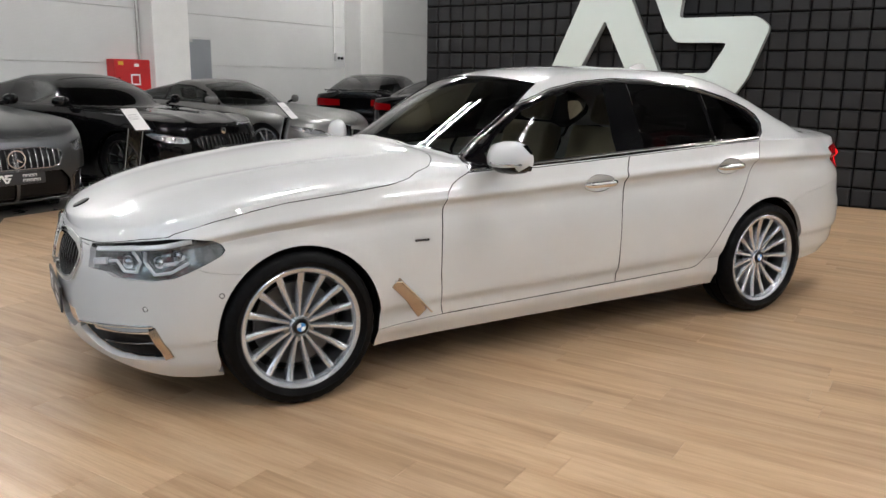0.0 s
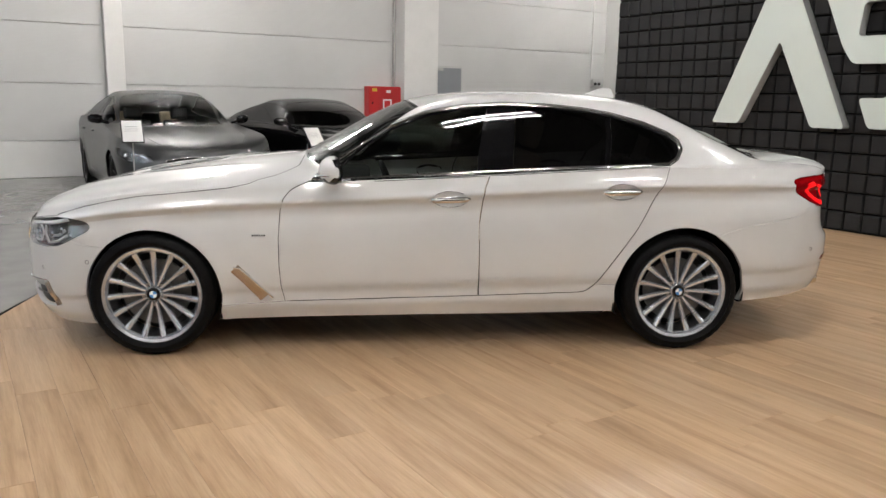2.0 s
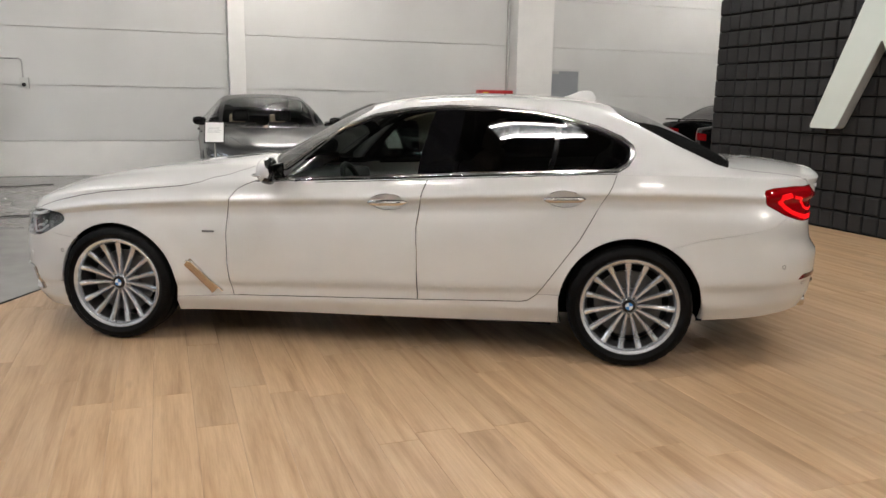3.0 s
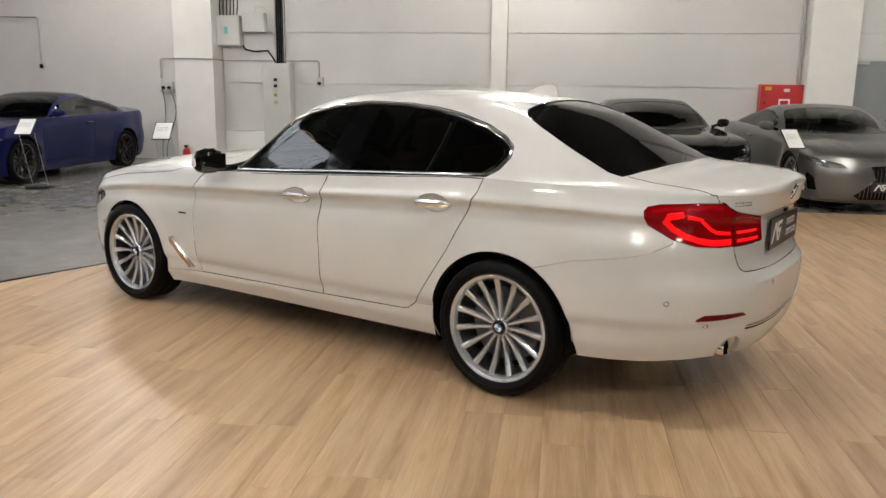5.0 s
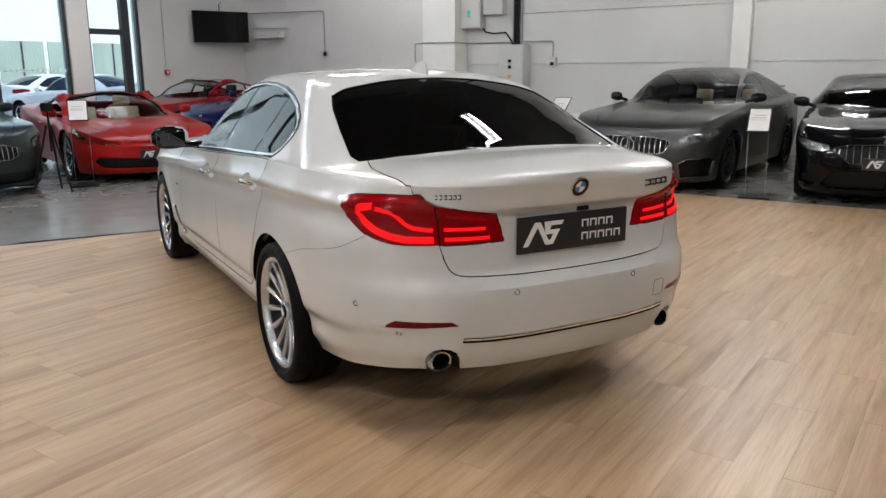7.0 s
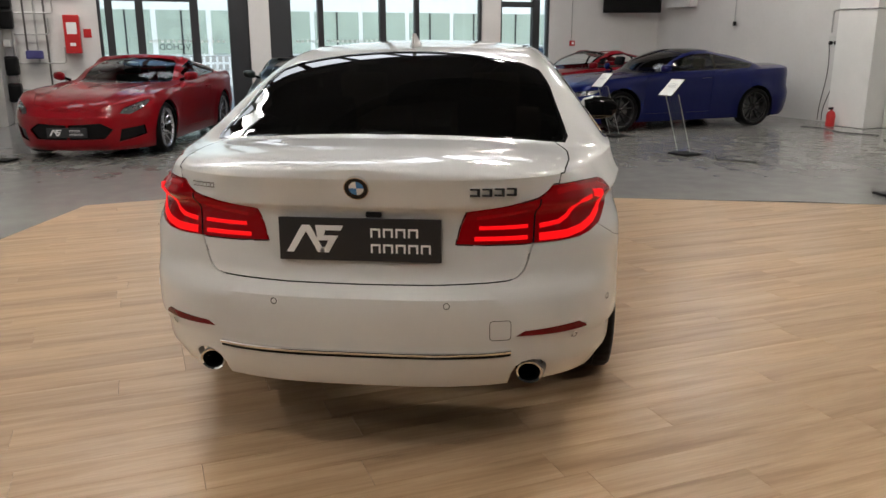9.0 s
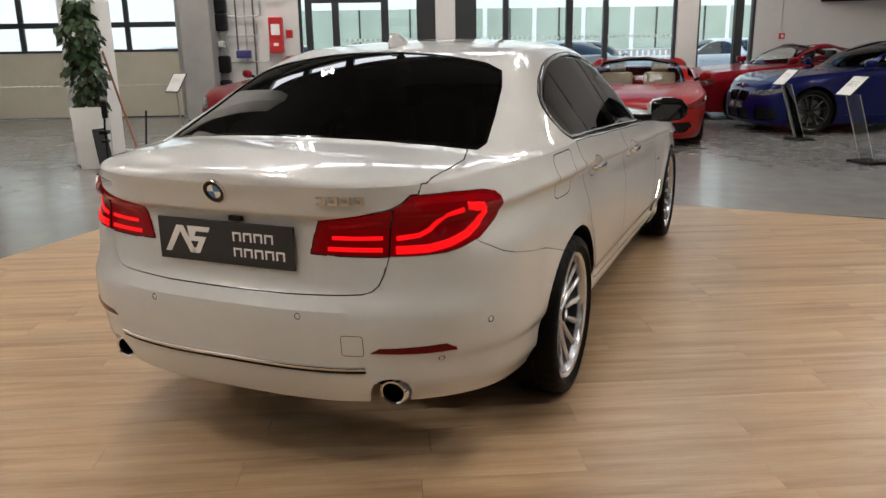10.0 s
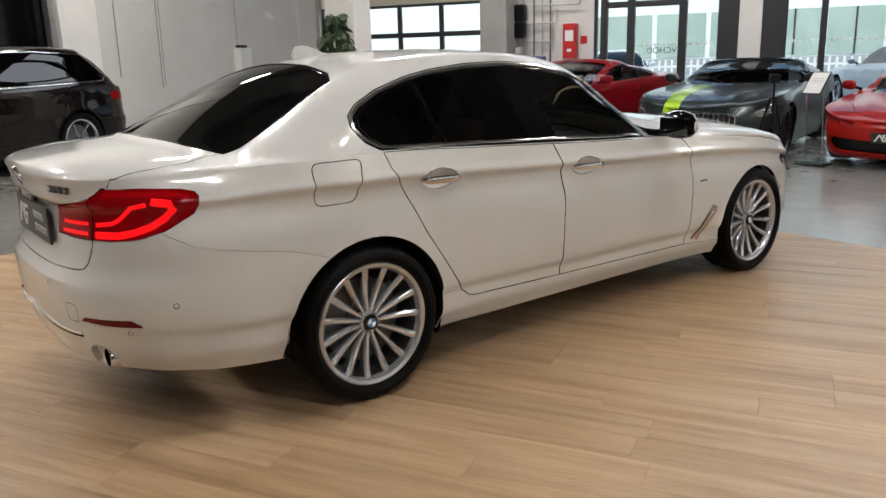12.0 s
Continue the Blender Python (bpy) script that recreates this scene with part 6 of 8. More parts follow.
    WS = [(cowl + 0.0, -0.05), (cowl + 0.03, 0.30), (cowl + 0.15, 0.63), (cowl + 0.21, 0.705), (cowl + 0.30, 0.695), (t0 - 0.02, 0.60), (t0 + 0.06, 0.545), (t0 + 0.0, -0.05)]
    sh.cut("windscreen", "top", WS, lambda c: cowl - 0.1 < c.x < t0 + 0.3 and c.z > belt - 0.02)
    RS = [(t1 + 0.02, -0.05), (t1 + 0.06, 0.45), (t1 + 0.12, 0.50), (tl - 0.18, 0.58), (tl - 0.08, 0.56), (tl - 0.03, -0.05)]
    sh.cut("rear_screen", "top", RS, lambda c: c.x > t1 - 0.1 and c.z > belt + 0.02)
    if roof or open_top:
        sh.cut("roof", "top", [(t0 + 0.02, -0.05), (t0 + 0.08, 0.54), (t0 + 0.10, 0.58), (t1, 0.54), (t1 + 0.02, -0.05)], lambda c: c.z > hh - 0.16)
    for k, poly in enumerate(grille or []):
        sh.cut("grille", "end", poly, lambda c: c.x < -0.3)
    for poly in intake or []:
        sh.cut("intake", "wrap", poly, lambda c: c.x < -0.2, cx=0.0, sign=-1)
    if head:
        sh.cut("headlamp", "wrap", head, lambda c: c.x < 0.2, cx=0.0, sign=-1)
    if tail_poly:
        sh.cut("tail_lamp", "wrap", tail_poly, lambda c: c.x > wb + 0.2, cx=wb + 0.2)
    faces = sh.split()
    car = thing(name, label, "car", m, group)

    def one(pn, key, mat, lab="", s=0, hemmed=True, d=0.0, dep=0.010):
        if key not in faces:
            return None
        bm = pull_out(sh.bm, faces[key])
        if d:
            push(bm, d)
        if s == 0:
            mirror(bm)
        if hemmed:
            hem(bm, 0.0025, dep)
        if s < 0:
            flip(bm)
        return part(pn, bm, mat, car, lab, sharp=30)

    one("body", "body", paint)
    one("bonnet", "bonnet", paint)
    one("boot_lid", "boot_lid", paint)
    if stripe:
        for s in (1,):
            one("stripe", "stripe", M_LIME, "lime green stripe", s, d=0.0)
        one("bonnet_side", "stripe", paint, "", -1)
    if not open_top:
        o = one("windscreen", "windscreen", glass, "", 0, False, -0.003)
        o.visible_shadow = False
        o = one("rear_screen", "rear_screen", rear_glass, "", 0, False, -0.003)
        o.visible_shadow = False
        if roof:
            one("roof", "roof", roof, "", 0, False)
    else:
        o = one("windscreen", "windscreen", M_GLASS, "", 0, False, -0.003)
        o.visible_shadow = False
        rim_line = [(cowl + 0.30, 0.695), (t0 - 0.02, 0.60), (t0 + 0.04, 0.54), (t0 + 0.01, 0.25), (t0 + 0.0, 0.0)]
        rows = sh.line("top", rim_line, step=0.04)
        rows += [(Vector((p.x, -p.y, p.z)), Vector((n.x, -n.y, n.z))) for p, n in rows[-2::-1]]
        part("screen_frame", strip(rows, 0.05, 0.008, sink=0.03), M_GLOSSBLACK, car, "black windscreen frame", sharp=40)
    for s in (1, -1):
        one("front_door", "front_door", paint, "", s)
        one("rear_door", "rear_door", paint, "", s)
        one("window_surround", "side_trim", M_GLOSSBLACK, "", s, False, -0.003)
        if not open_top:
            o = one("side_window", "side_glass", glass, "", s, False, -0.002)
            if o:
                o.visible_shadow = False

        def fl(bm):
            if s < 0:
                flip(bm)
            return bm
        if chrome_line:
            part("chrome_trim", fl(strip(sh.line("side", shrink(DLO, 0.006), closed=True, step=0.06), 0.022, 0.005, closed=True, sink=0.006)), M_CHROME, car, sharp=40)
        hl = one("headlamp", "headlamp", M_LAMP_GREY, "clear-covered headlamp", s, True, -0.015)
        if hl:
            bm = pull_out(sh.bm, faces["headlamp"])
            part("lamp_cover", fl(push(bm, 0.001)), M_LENS, hl, sharp=40).visible_shadow = False
            n = len(head)
            cz = sum(p[1] for p in head) / n
            ca = sum(p[0] for p in head) / n
            lead = [(ca + (a - ca) * 0.72, cz + (b - cz) * 0.55) for a, b in head]
            rows = [(p - nn * 0.010, nn) for p, nn in sh.line("wrap", lead[:max(3, n // 2)], cx=0.0, sign=-1, step=0.03)]
            part("light_guide", fl(strip(rows, 0.014, 0.006)), M_LAMP_CHROME, hl, sharp=50)
            for k in (-1, 1):
                p, nn = sh.spot("wrap", ca + k * 0.2 * (max(q[0] for q in head) - ca), cz - 0.004, 0.0, -1)
                bm = bmesh.new()
                lathe(bm, [(0.030, 0.0), (0.026, 0.010), (0.016, 0.016), (0.0001, 0.019)], 16, "Z")
                bmesh.ops.transform(bm, verts=bm.verts, matrix=Matrix.Translation(p - nn * 0.018) @ Vector((0, 0, 1)).rotation_difference((nn + Vector((-1, 0, 0))).normalized()).to_matrix().to_4x4())
                part("projector", fl(bm), M_LAMP_CHROME, hl, sharp=40)
        tl_o = one("tail_lamp", "tail_lamp", M_TAIL_DARK, "red rear lamp", s, True, 0.002)
        one("air_intake", "intake", M_BLACKP, "black air intake", s, True, -0.03)
        if intake_frame:
            part("intake_frame", fl(strip(sh.line("wrap", intake[0], closed=True, cx=0.0, sign=-1, step=0.03), 0.018, 0.008, closed=True, sink=0.02)), intake_frame, car, sharp=45)
        g = one("grille", "grille", M_BLACKP, "dark radiator grille", s, True, -0.03)
        if g:
            for poly in grille:
                ys, zs = [p[0] for p in poly], [p[1] for p in poly]
                part("grille_frame", fl(strip(sh.line("front", poly, closed=True, step=0.03), 0.008, 0.005, closed=True, sink=0.03)), bar_mat or M_DARKCHROME, g, sharp=45)
                for k in range(bars):
                    y = min(ys) + (max(ys) - min(ys)) * (k + 0.6) / (bars + 0.2)
                    zz = [z for z in np.linspace(min(zs), max(zs), 24) if inside(poly, (y, z))]
                    if len(zz) < 3:
                        continue
                    rows = [(p - nn * 0.004, nn) for p, nn in sh.line("front", [(y, zz[0]), (y, zz[-1])], step=0.05)]
                    part("grille_bar", fl(strip(rows, 0.012, 0.006, sink=0.03)), bar_mat or M_DARKCHROME, g, sharp=45)
        if mirrors:
            bm = bmesh.new()
            rings = []
            y0 = float(S["half"](cowl + 0.3)) - 0.06
            sq = lambda c: math.copysign(abs(c) ** 0.7, c)
            for t, wx, hz in ((0, 0.03, 0.035), (0.08, 0.06, 0.052), (0.35, 0.085, 0.066), (0.75, 0.075, 0.058), (0.94, 0.05, 0.042), (1.0, 0.02, 0.020)):
                rings.append([bm.verts.new((cowl + 0.28 + 0.05 * t + wx * (0.9 * sq(math.cos(q)) if math.cos(q) < 0 else 0.4 * sq(math.cos(q))), y0 + 0.015 + 0.185 * t, belt + 0.085 - 0.012 * (1 - t) + hz * sq(math.sin(q)))) for q in np.linspace(0, 2 * math.pi, 14, endpoint=False)])
            for a, b in zip(rings, rings[1:]):
                for k in range(14):
                    bm.faces.new((a[k], a[(k + 1) % 14], b[(k + 1) % 14], b[k]))
            bm.faces.new(rings[0]), bm.faces.new(rings[-1][::-1])
            bmesh.ops.recalc_face_normals(bm, faces=bm.faces)
            mo = part("wing_mirror", fl(bm), mirror_mat or paint, car, sharp=50)
            bm = bmesh.new()
            tube(bm, [(cowl + 0.30, y0 - 0.06, belt + 0.02), (cowl + 0.29, y0 + 0.06, belt + 0.06)], 0.022, 8)
            part("mirror_arm", fl(bm), M_GLOSSBLACK, mo, sharp=50)
        if side_doors:
            for x0 in ([d1 - 0.16, d2 - 0.28] if side_doors == 2 else [d1 - 0.16]):
                p, nn = sh.spot("side", x0, belt - 0.10)
                rows = [(Vector((x0 + 0.09 * t, p.y + 0.012 + 0.012 * (1 - t ** 4), belt - 0.10 + 0.006 * t)), Vector((0, 1, 0))) for t in np.linspace(-1, 1, 9)]
                part("door_handle", fl(strip(rows, 0.022, 0.012, sink=0.02)), paint, car, sharp=50)
        for wx in (0.0, wb):
            bm = bmesh.new()
            prev = None
            for k in range(21):
                a = radians(-25 + 230 * k / 20)
                ring = [bm.verts.new((wx + rr * math.cos(a), yy, max(0.10, hub + rr * math.sin(a)))) for rr, yy in ((S["arch"] + 0.004, float(S["half"](wx)) - 0.03), (S["arch"] + 0.02, 0.50), (0.05, 0.50))]
                if prev:
                    for q in range(2):
                        bm.faces.new((prev[q], prev[q + 1], ring[q + 1], ring[q]))
                prev = ring
            bmesh.ops.recalc_face_normals(bm, faces=bm.faces)
            part("arch_liner", fl(bm), M_ARCH, car)
            r, wd, rr = wheel
            add_wheel(car, wx, s * (float(S["half"](wx)) - wd / 2 - 0.012), r, r, wd, rr, rim or M_RIM_BLACK, spokes, "plain", 7, steer if not wx else 0, pair=8.0)
    part("floor_pan", boxes((-f0 + 0.25, -0.50, 0.13, e - 0.30, 0.50, 0.24), (0.45, -S_half(S) + 0.12, 0.15, wb - 0.45, S_half(S) - 0.12, 0.24)), M_ARCH, car)
    if spoiler:
        bm = boxes((e - 0.30, -0.62, float(S["deck"](e - 0.2)) + spoiler, e - 0.10, 0.62, float(S["deck"](e - 0.2)) + spoiler + 0.022), bevel=0.006)
        sp = part("rear_wing", bm, paint, car, sharp=50)
        part("wing_post", boxes((e - 0.24, -0.40, float(S["deck"](e - 0.2)) - 0.02, e - 0.18, -0.38, float(S["deck"](e - 0.2)) + spoiler), (e - 0.24, 0.38, float(S["deck"](e - 0.2)) - 0.02, e - 0.18, 0.40, float(S["deck"](e - 0.2)) + spoiler)), M_GLOSSBLACK, sp)
    if plated:
        p, nn = sh.spot("front", 0.001, plate)
        bars_plate(car, Matrix.Translation((p.x - 0.012, 0, plate)) @ Matrix(((0, 0, -1, 0), (-1, 0, 0, 0), (0, 1, 0, 0), (0, 0, 0, 1))), 0.52, 0.125)
    if badge_z:
        z, r, kind = badge_z
        p, nn = sh.spot("front", 0.001, z)
        bm = bmesh.new()
        if kind == "star":
            lathe(bm, [(r * 0.88, 0.0), (r * 0.90, 0.012), (r, 0.012), (r * 1.02, 0.0)], 32, "Z")
            for k in range(3):
                a = math.pi / 2 + k * 2 * math.pi / 3
                c = [bm.verts.new(q) for q in ((r * 0.9 * math.cos(a), r * 0.9 * math.sin(a), 0.008), (r * 0.16 * math.cos(a + 1.05), r * 0.16 * math.sin(a + 1.05), 0.006), (0, 0, 0.016), (r * 0.16 * math.cos(a - 1.05), r * 0.16 * math.sin(a - 1.05), 0.006))]
                bm.faces.new((c[0], c[1], c[2])), bm.faces.new((c[0], c[2], c[3]))
        else:
            lathe(bm, [(0.0001, 0.006), (r * 0.9, 0.006), (r, 0.003), (r, -0.01)], 24, "Z")
        mat = Matrix(((0, 0, -1, p.x - 0.012), (-1, 0, 0, 0), (0, 1, 0, z), (0, 0, 0, 1)))
        part("badge", bm, M_CHROME, car, "round chrome badge", mat, sharp=40)
    if seats:
        cabin_parts(car, cowl + 0.28, S["hub"] - 0.12, seats[0], seats[1], rear=not open_top and side_doors == 2, drop=max(0, 1.02 - belt) * 0.9, half=0.34)
        if open_top:
            part("rear_deck", boxes((t1 + 0.22, -0.62, belt - 0.10, tl, 0.62, belt + 0.02), bevel=0.03), paint, car, sharp=50)
            for y in (-0.34, 0.34):
                part("roll_hoop", boxes((t1 + 0.22, y - 0.15, belt, t1 + 0.38, y + 0.15, belt + 0.13), bevel=0.05), paint, car, sharp=50)
    return car


def S_half(S):
    return float(S["half"](1.4))


def put(u, v, heading):
    """A pose in the hall for a car: middle of the front axle and the way that it faces, in degrees from u."""
    return ROOM @ pose(u, v, 0, 0, 0, heading + 180)


M_LIME = car_paint("lime stripe paint", (0.36, 0.58, 0.02))
M_MATT_GREY = car_paint("satin graphite paint", (0.085, 0.088, 0.090), metal=0.75, rough=0.33, flake=0.1, coat=0.35)
M_BLACK_CAR = car_paint("black metallic paint", (0.002, 0.002, 0.0024), rough=0.3, spec=0.02, coat=0.9)
M_GREY_CAR = car_paint("grey metallic paint", (0.17, 0.168, 0.162), metal=0.7, rough=0.32, flake=0.1)
M_BLUE_CAR = car_paint("deep blue metallic paint", (0.003, 0.007, 0.075), metal=0.25, rough=0.3, flake=0.1, coat=0.8)
M_RED_CAR = car_paint("deep red paint", (0.33, 0.010, 0.008), rough=0.35)
M_CRIMSON = car_paint("crimson metallic paint", (0.22, 0.005, 0.012), metal=0.2, rough=0.3)
M_GREEN_GREY = car_paint("dark green grey paint", (0.030, 0.040, 0.040), metal=0.6, rough=0.3, flake=0.1)
M_BROWN_CAR = car_paint("very dark brown paint", (0.005, 0.003, 0.003), metal=0.1, rough=0.3, coat=1.0)
M_SILVER_CAR = car_paint("silver paint", (0.52, 0.54, 0.56), metal=0.5, rough=0.35)
M_WHITE_CAR = car_paint("white paint", (0.74, 0.75, 0.76), rough=0.35)

# graphite four-door coupe with an upright barred grille
road_car("grand_tourer", "satin graphite four-door coupe with upright chrome grille bars", car_spec(2.951, 1.00, 1.17, 1.953, 1.490, 1.01, 0.73, 0.995, 0.62, 1.45, 2.35, 3.55, 1.10, clear=0.13, belt_rise=0.06),
         M_MATT_GREY, put(1.39, 5.49, -91.5), (0.352, 0.275, 0.272), M_RIM_BLACK, 10, dlo=(0.62, 1.45, 2.35, 3.55, 1.01, 1.490), seats=(M_SEAT, M_TAN),
         grille=[[(-0.02, 0.475), (-0.02, 0.675), (0.30, 0.672), (0.47, 0.640), (0.50, 0.60), (0.44, 0.50), (0.36, 0.478)]], bars=8, bar_mat=M_CHROME, badge_z=(0.575, 0.088, "star"),
         intake_frame=M_DARKCHROME, intake=[[(35, 0.20), (33, 0.36), (38, 0.425), (54, 0.44), (60, 0.40), (57, 0.22)], [(1, 0.15), (1, 0.44), (26, 0.44), (31, 0.34), (33, 0.16)]],
         head=[(34, 0.635), (36, 0.695), (48, 0.735), (62, 0.785), (66, 0.775), (62, 0.70), (52, 0.635), (40, 0.615)], plate=0.395, spoiler=0.06, mirror_mat=M_GLOSSBLACK, glass=M_GLASS, rear_glass=M_GLASS_CAR)
# black coupe, twin oval grilles
kid = [(0.02, 0.475), (0.02, 0.650), (0.05, 0.672), (0.40, 0.665), (0.53, 0.632), (0.51, 0.575), (0.38, 0.470)]
road_car("sports_coupe", "glossy black sports coupe with twin dark grilles", car_spec(2.827, 0.87, 1.16, 1.907, 1.400, 0.975, 0.72, 0.965, 0.60, 1.40, 2.20, 3.35, 1.05, clear=0.125, belt_rise=0.05),
         M_BLACK_CAR, put(4.05, 5.50, -82.5), (0.352, 0.275, 0.262), M_RIM_BLACK, 10, dlo=(0.60, 1.40, 2.20, 3.35, 0.975, 1.400), seats=(M_SEAT, M_SEAT), glass=M_GLASS_DARK,
         grille=[kid], bars=7, bar_mat=M_RIM_BLACK, badge_z=(0.715, 0.040, "disc"), intake=[[(2, 0.20), (2, 0.40), (34, 0.36), (40, 0.24), (36, 0.19)], [(44, 0.22), (44, 0.30), (58, 0.34), (60, 0.24)]],
         head=[(36, 0.60), (38, 0.66), (50, 0.695), (62, 0.715), (66, 0.70), (60, 0.645), (50, 0.602), (42, 0.588)], plate=0.475, side_doors=1, mirror_mat=M_GLOSSBLACK)
# grey coupe with a spindle front
road_car("luxury_coupe", "grey metallic luxury coupe with a wide dark front grille", car_spec(2.87, 0.93, 0.96, 1.92, 1.345, 0.95, 0.66, 0.93, 0.66, 1.45, 2.15, 3.30, 1.02, clear=0.13, belt_rise=0.06),
         M_GREY_CAR, put(6.55, 5.55, -86), (0.365, 0.255, 0.272), M_RIM, 10, dlo=(0.66, 1.45, 2.15, 3.30, 0.95, 1.345), seats=(M_SEAT, M_TAN),
         grille=[[(-0.02, 0.20), (-0.02, 0.62), (0.26, 0.60), (0.20, 0.44), (0.44, 0.24), (0.36, 0.19)]], bars=10, badge_z=(0.56, 0.05, "disc"),
         intake=[[(50, 0.28), (52, 0.44), (58, 0.50), (61, 0.46), (58, 0.28)]], head=[(32, 0.585), (36, 0.63), (50, 0.675), (60, 0.70), (62, 0.685), (54, 0.62), (44, 0.575)], plate=0.35, side_doors=1)
# blue coupe
road_car("blue_coupe", "deep blue metallic sports coupe on black wheels", car_spec(2.812, 0.80, 1.02, 1.87, 1.383, 0.97, 0.69, 0.955, 0.52, 1.35, 2.15, 3.15, 1.09, clear=0.13, belt_rise=0.05),
         M_BLUE_CAR, put(-6.48, 5.20, -91), (0.34, 0.265, 0.262), M_RIM_BLACK, 10, dlo=(0.52, 1.35, 2.15, 3.15, 0.97, 1.383), seats=(M_SEAT, M_SEAT), roof=M_GLOSSBLACK,
         grille=[[(0.03, 0.49), (0.03, 0.64), (0.30, 0.63), (0.34, 0.59), (0.26, 0.48)]], bars=7, bar_mat=M_GLOSSBLACK, badge_z=(0.70, 0.04, "disc"),
         intake=[[(2, 0.20), (2, 0.36), (26, 0.34), (28, 0.20)], [(36, 0.20), (36, 0.42), (58, 0.38), (58, 0.22)]],
         head=[(28, 0.60), (30, 0.65), (46, 0.68), (62, 0.71), (66, 0.70), (58, 0.63), (44, 0.595)], plate=0.42, side_doors=1)
# open red two-seater
road_car("open_sports_car", "bright red mid-engined open sports car with cream seats", car_spec(2.65, 1.02, 0.86, 1.937, 1.205, 0.83, 0.52, 0.80, 0.30, 1.22, 1.60, 2.55, 0.98, clear=0.12, hub=0.335, arch=0.37, belt_rise=0.10, round_f=2.5),
         M_RED_CAR, put(-5.36, 2.36, -18), (0.335, 0.245, 0.262), M_RIM, 10, dlo=(0.30, 1.22, 1.60, 2.55, 0.83, 1.205), seats=(M_TAN, M_TAN), open_top=True,
         intake=[[(1, 0.20), (1, 0.33), (22, 0.345), (42, 0.36), (46, 0.30), (40, 0.22)]], head=[(47, 0.60), (52, 0.655), (66, 0.74), (70, 0.75), (69, 0.71), (60, 0.63), (53, 0.585)], plate=0.385, side_doors=1, trunk_seam=False)
# dark red open grand tourer beyond the blue coupe
road_car("open_tourer", "crimson open-topped grand tourer beside the blue coupe", car_spec(2.74, 0.90, 1.10, 1.93, 1.36, 0.96, 0.72, 0.95, 0.60, 1.42, 2.0, 3.0, 1.05, clear=0.13, belt_rise=0.05),
         M_CRIMSON, put(-9.0, 5.15, -86), (0.35, 0.265, 0.262), M_RIM, 10, dlo=(0.60, 1.42, 2.0, 3.0, 0.96, 1.36), seats=(M_SEAT, M_TAN), open_top=True,
         grille=[[(-0.02, 0.34), (-0.02, 0.56), (0.40, 0.54), (0.44, 0.44), (0.36, 0.34)]], bars=6, head=[(38, 0.62), (42, 0.69), (56, 0.71), (58, 0.66), (50, 0.61)], plate=0.40, side_doors=1)
# grey-green race-styled coupe with lime stripes
road_car("track_coupe", "grey-green track coupe with lime bonnet stripe and barred grille", car_spec(2.63, 1.02, 0.90, 1.96, 1.284, 0.93, 0.66, 0.92, 0.72, 1.55, 2.05, 2.95, 1.02, clear=0.11, hub=0.345, arch=0.385, belt_rise=0.05, round_f=2.3),
         M_GREEN_GREY, put(-5.70, -0.04, -11), (0.345, 0.275, 0.262), M_RIM_BLACK, 10, dlo=(0.72, 1.55, 2.05, 2.95, 0.93, 1.284), seats=(M_SEAT, M_SEAT), glass=M_GLASS_DARK,
         grille=[[(-0.02, 0.46), (-0.02, 0.63), (0.38, 0.625), (0.55, 0.58), (0.52, 0.50), (0.42, 0.455)]], bars=9, bar_mat=M_CHROME, badge_z=(0.545, 0.082, "star"),
         intake=[[(2, 0.16), (2, 0.30), (44, 0.30), (46, 0.18)], [(46, 0.22), (47, 0.40), (58, 0.44), (60, 0.24)]], head=[(40, 0.60), (43, 0.665), (54, 0.72), (60, 0.735), (62, 0.70), (56, 0.62), (48, 0.585)], plate=0.375, side_doors=1,
         stripe=[(-0.93, 0.20), (-0.93, 0.42), (0.66, 0.46), (0.68, 0.26)], roof=M_GLOSSBLACK)
# crimson coupe beside the entrance
road_car("red_tourer", "glossy red front-engined grand tourer with dark roof glass", car_spec(2.67, 0.98, 0.94, 1.938, 1.318, 0.93, 0.62, 0.92, 0.66, 1.50, 1.95, 2.95, 1.06, clear=0.125, hub=0.345, arch=0.38, belt_rise=0.07, round_f=2.2),
         car_paint("bright red paint", (0.24, 0.005, 0.010), rough=0.32, coat=0.8), put(-6.0, -3.02, -22), (0.345, 0.255, 0.262), M_RIM, 10, dlo=(0.66, 1.50, 1.95, 2.95, 0.93, 1.318), seats=(M_SEAT, M_SEAT),
         intake=[[(1, 0.28), (1, 0.46), (24, 0.48), (32, 0.40), (26, 0.28)], [(36, 0.24), (38, 0.40), (56, 0.44), (58, 0.32)]], head=[(38, 0.60), (42, 0.66), (54, 0.73), (64, 0.77), (65, 0.75), (56, 0.66), (46, 0.59)], plate=0.37, side_doors=1)
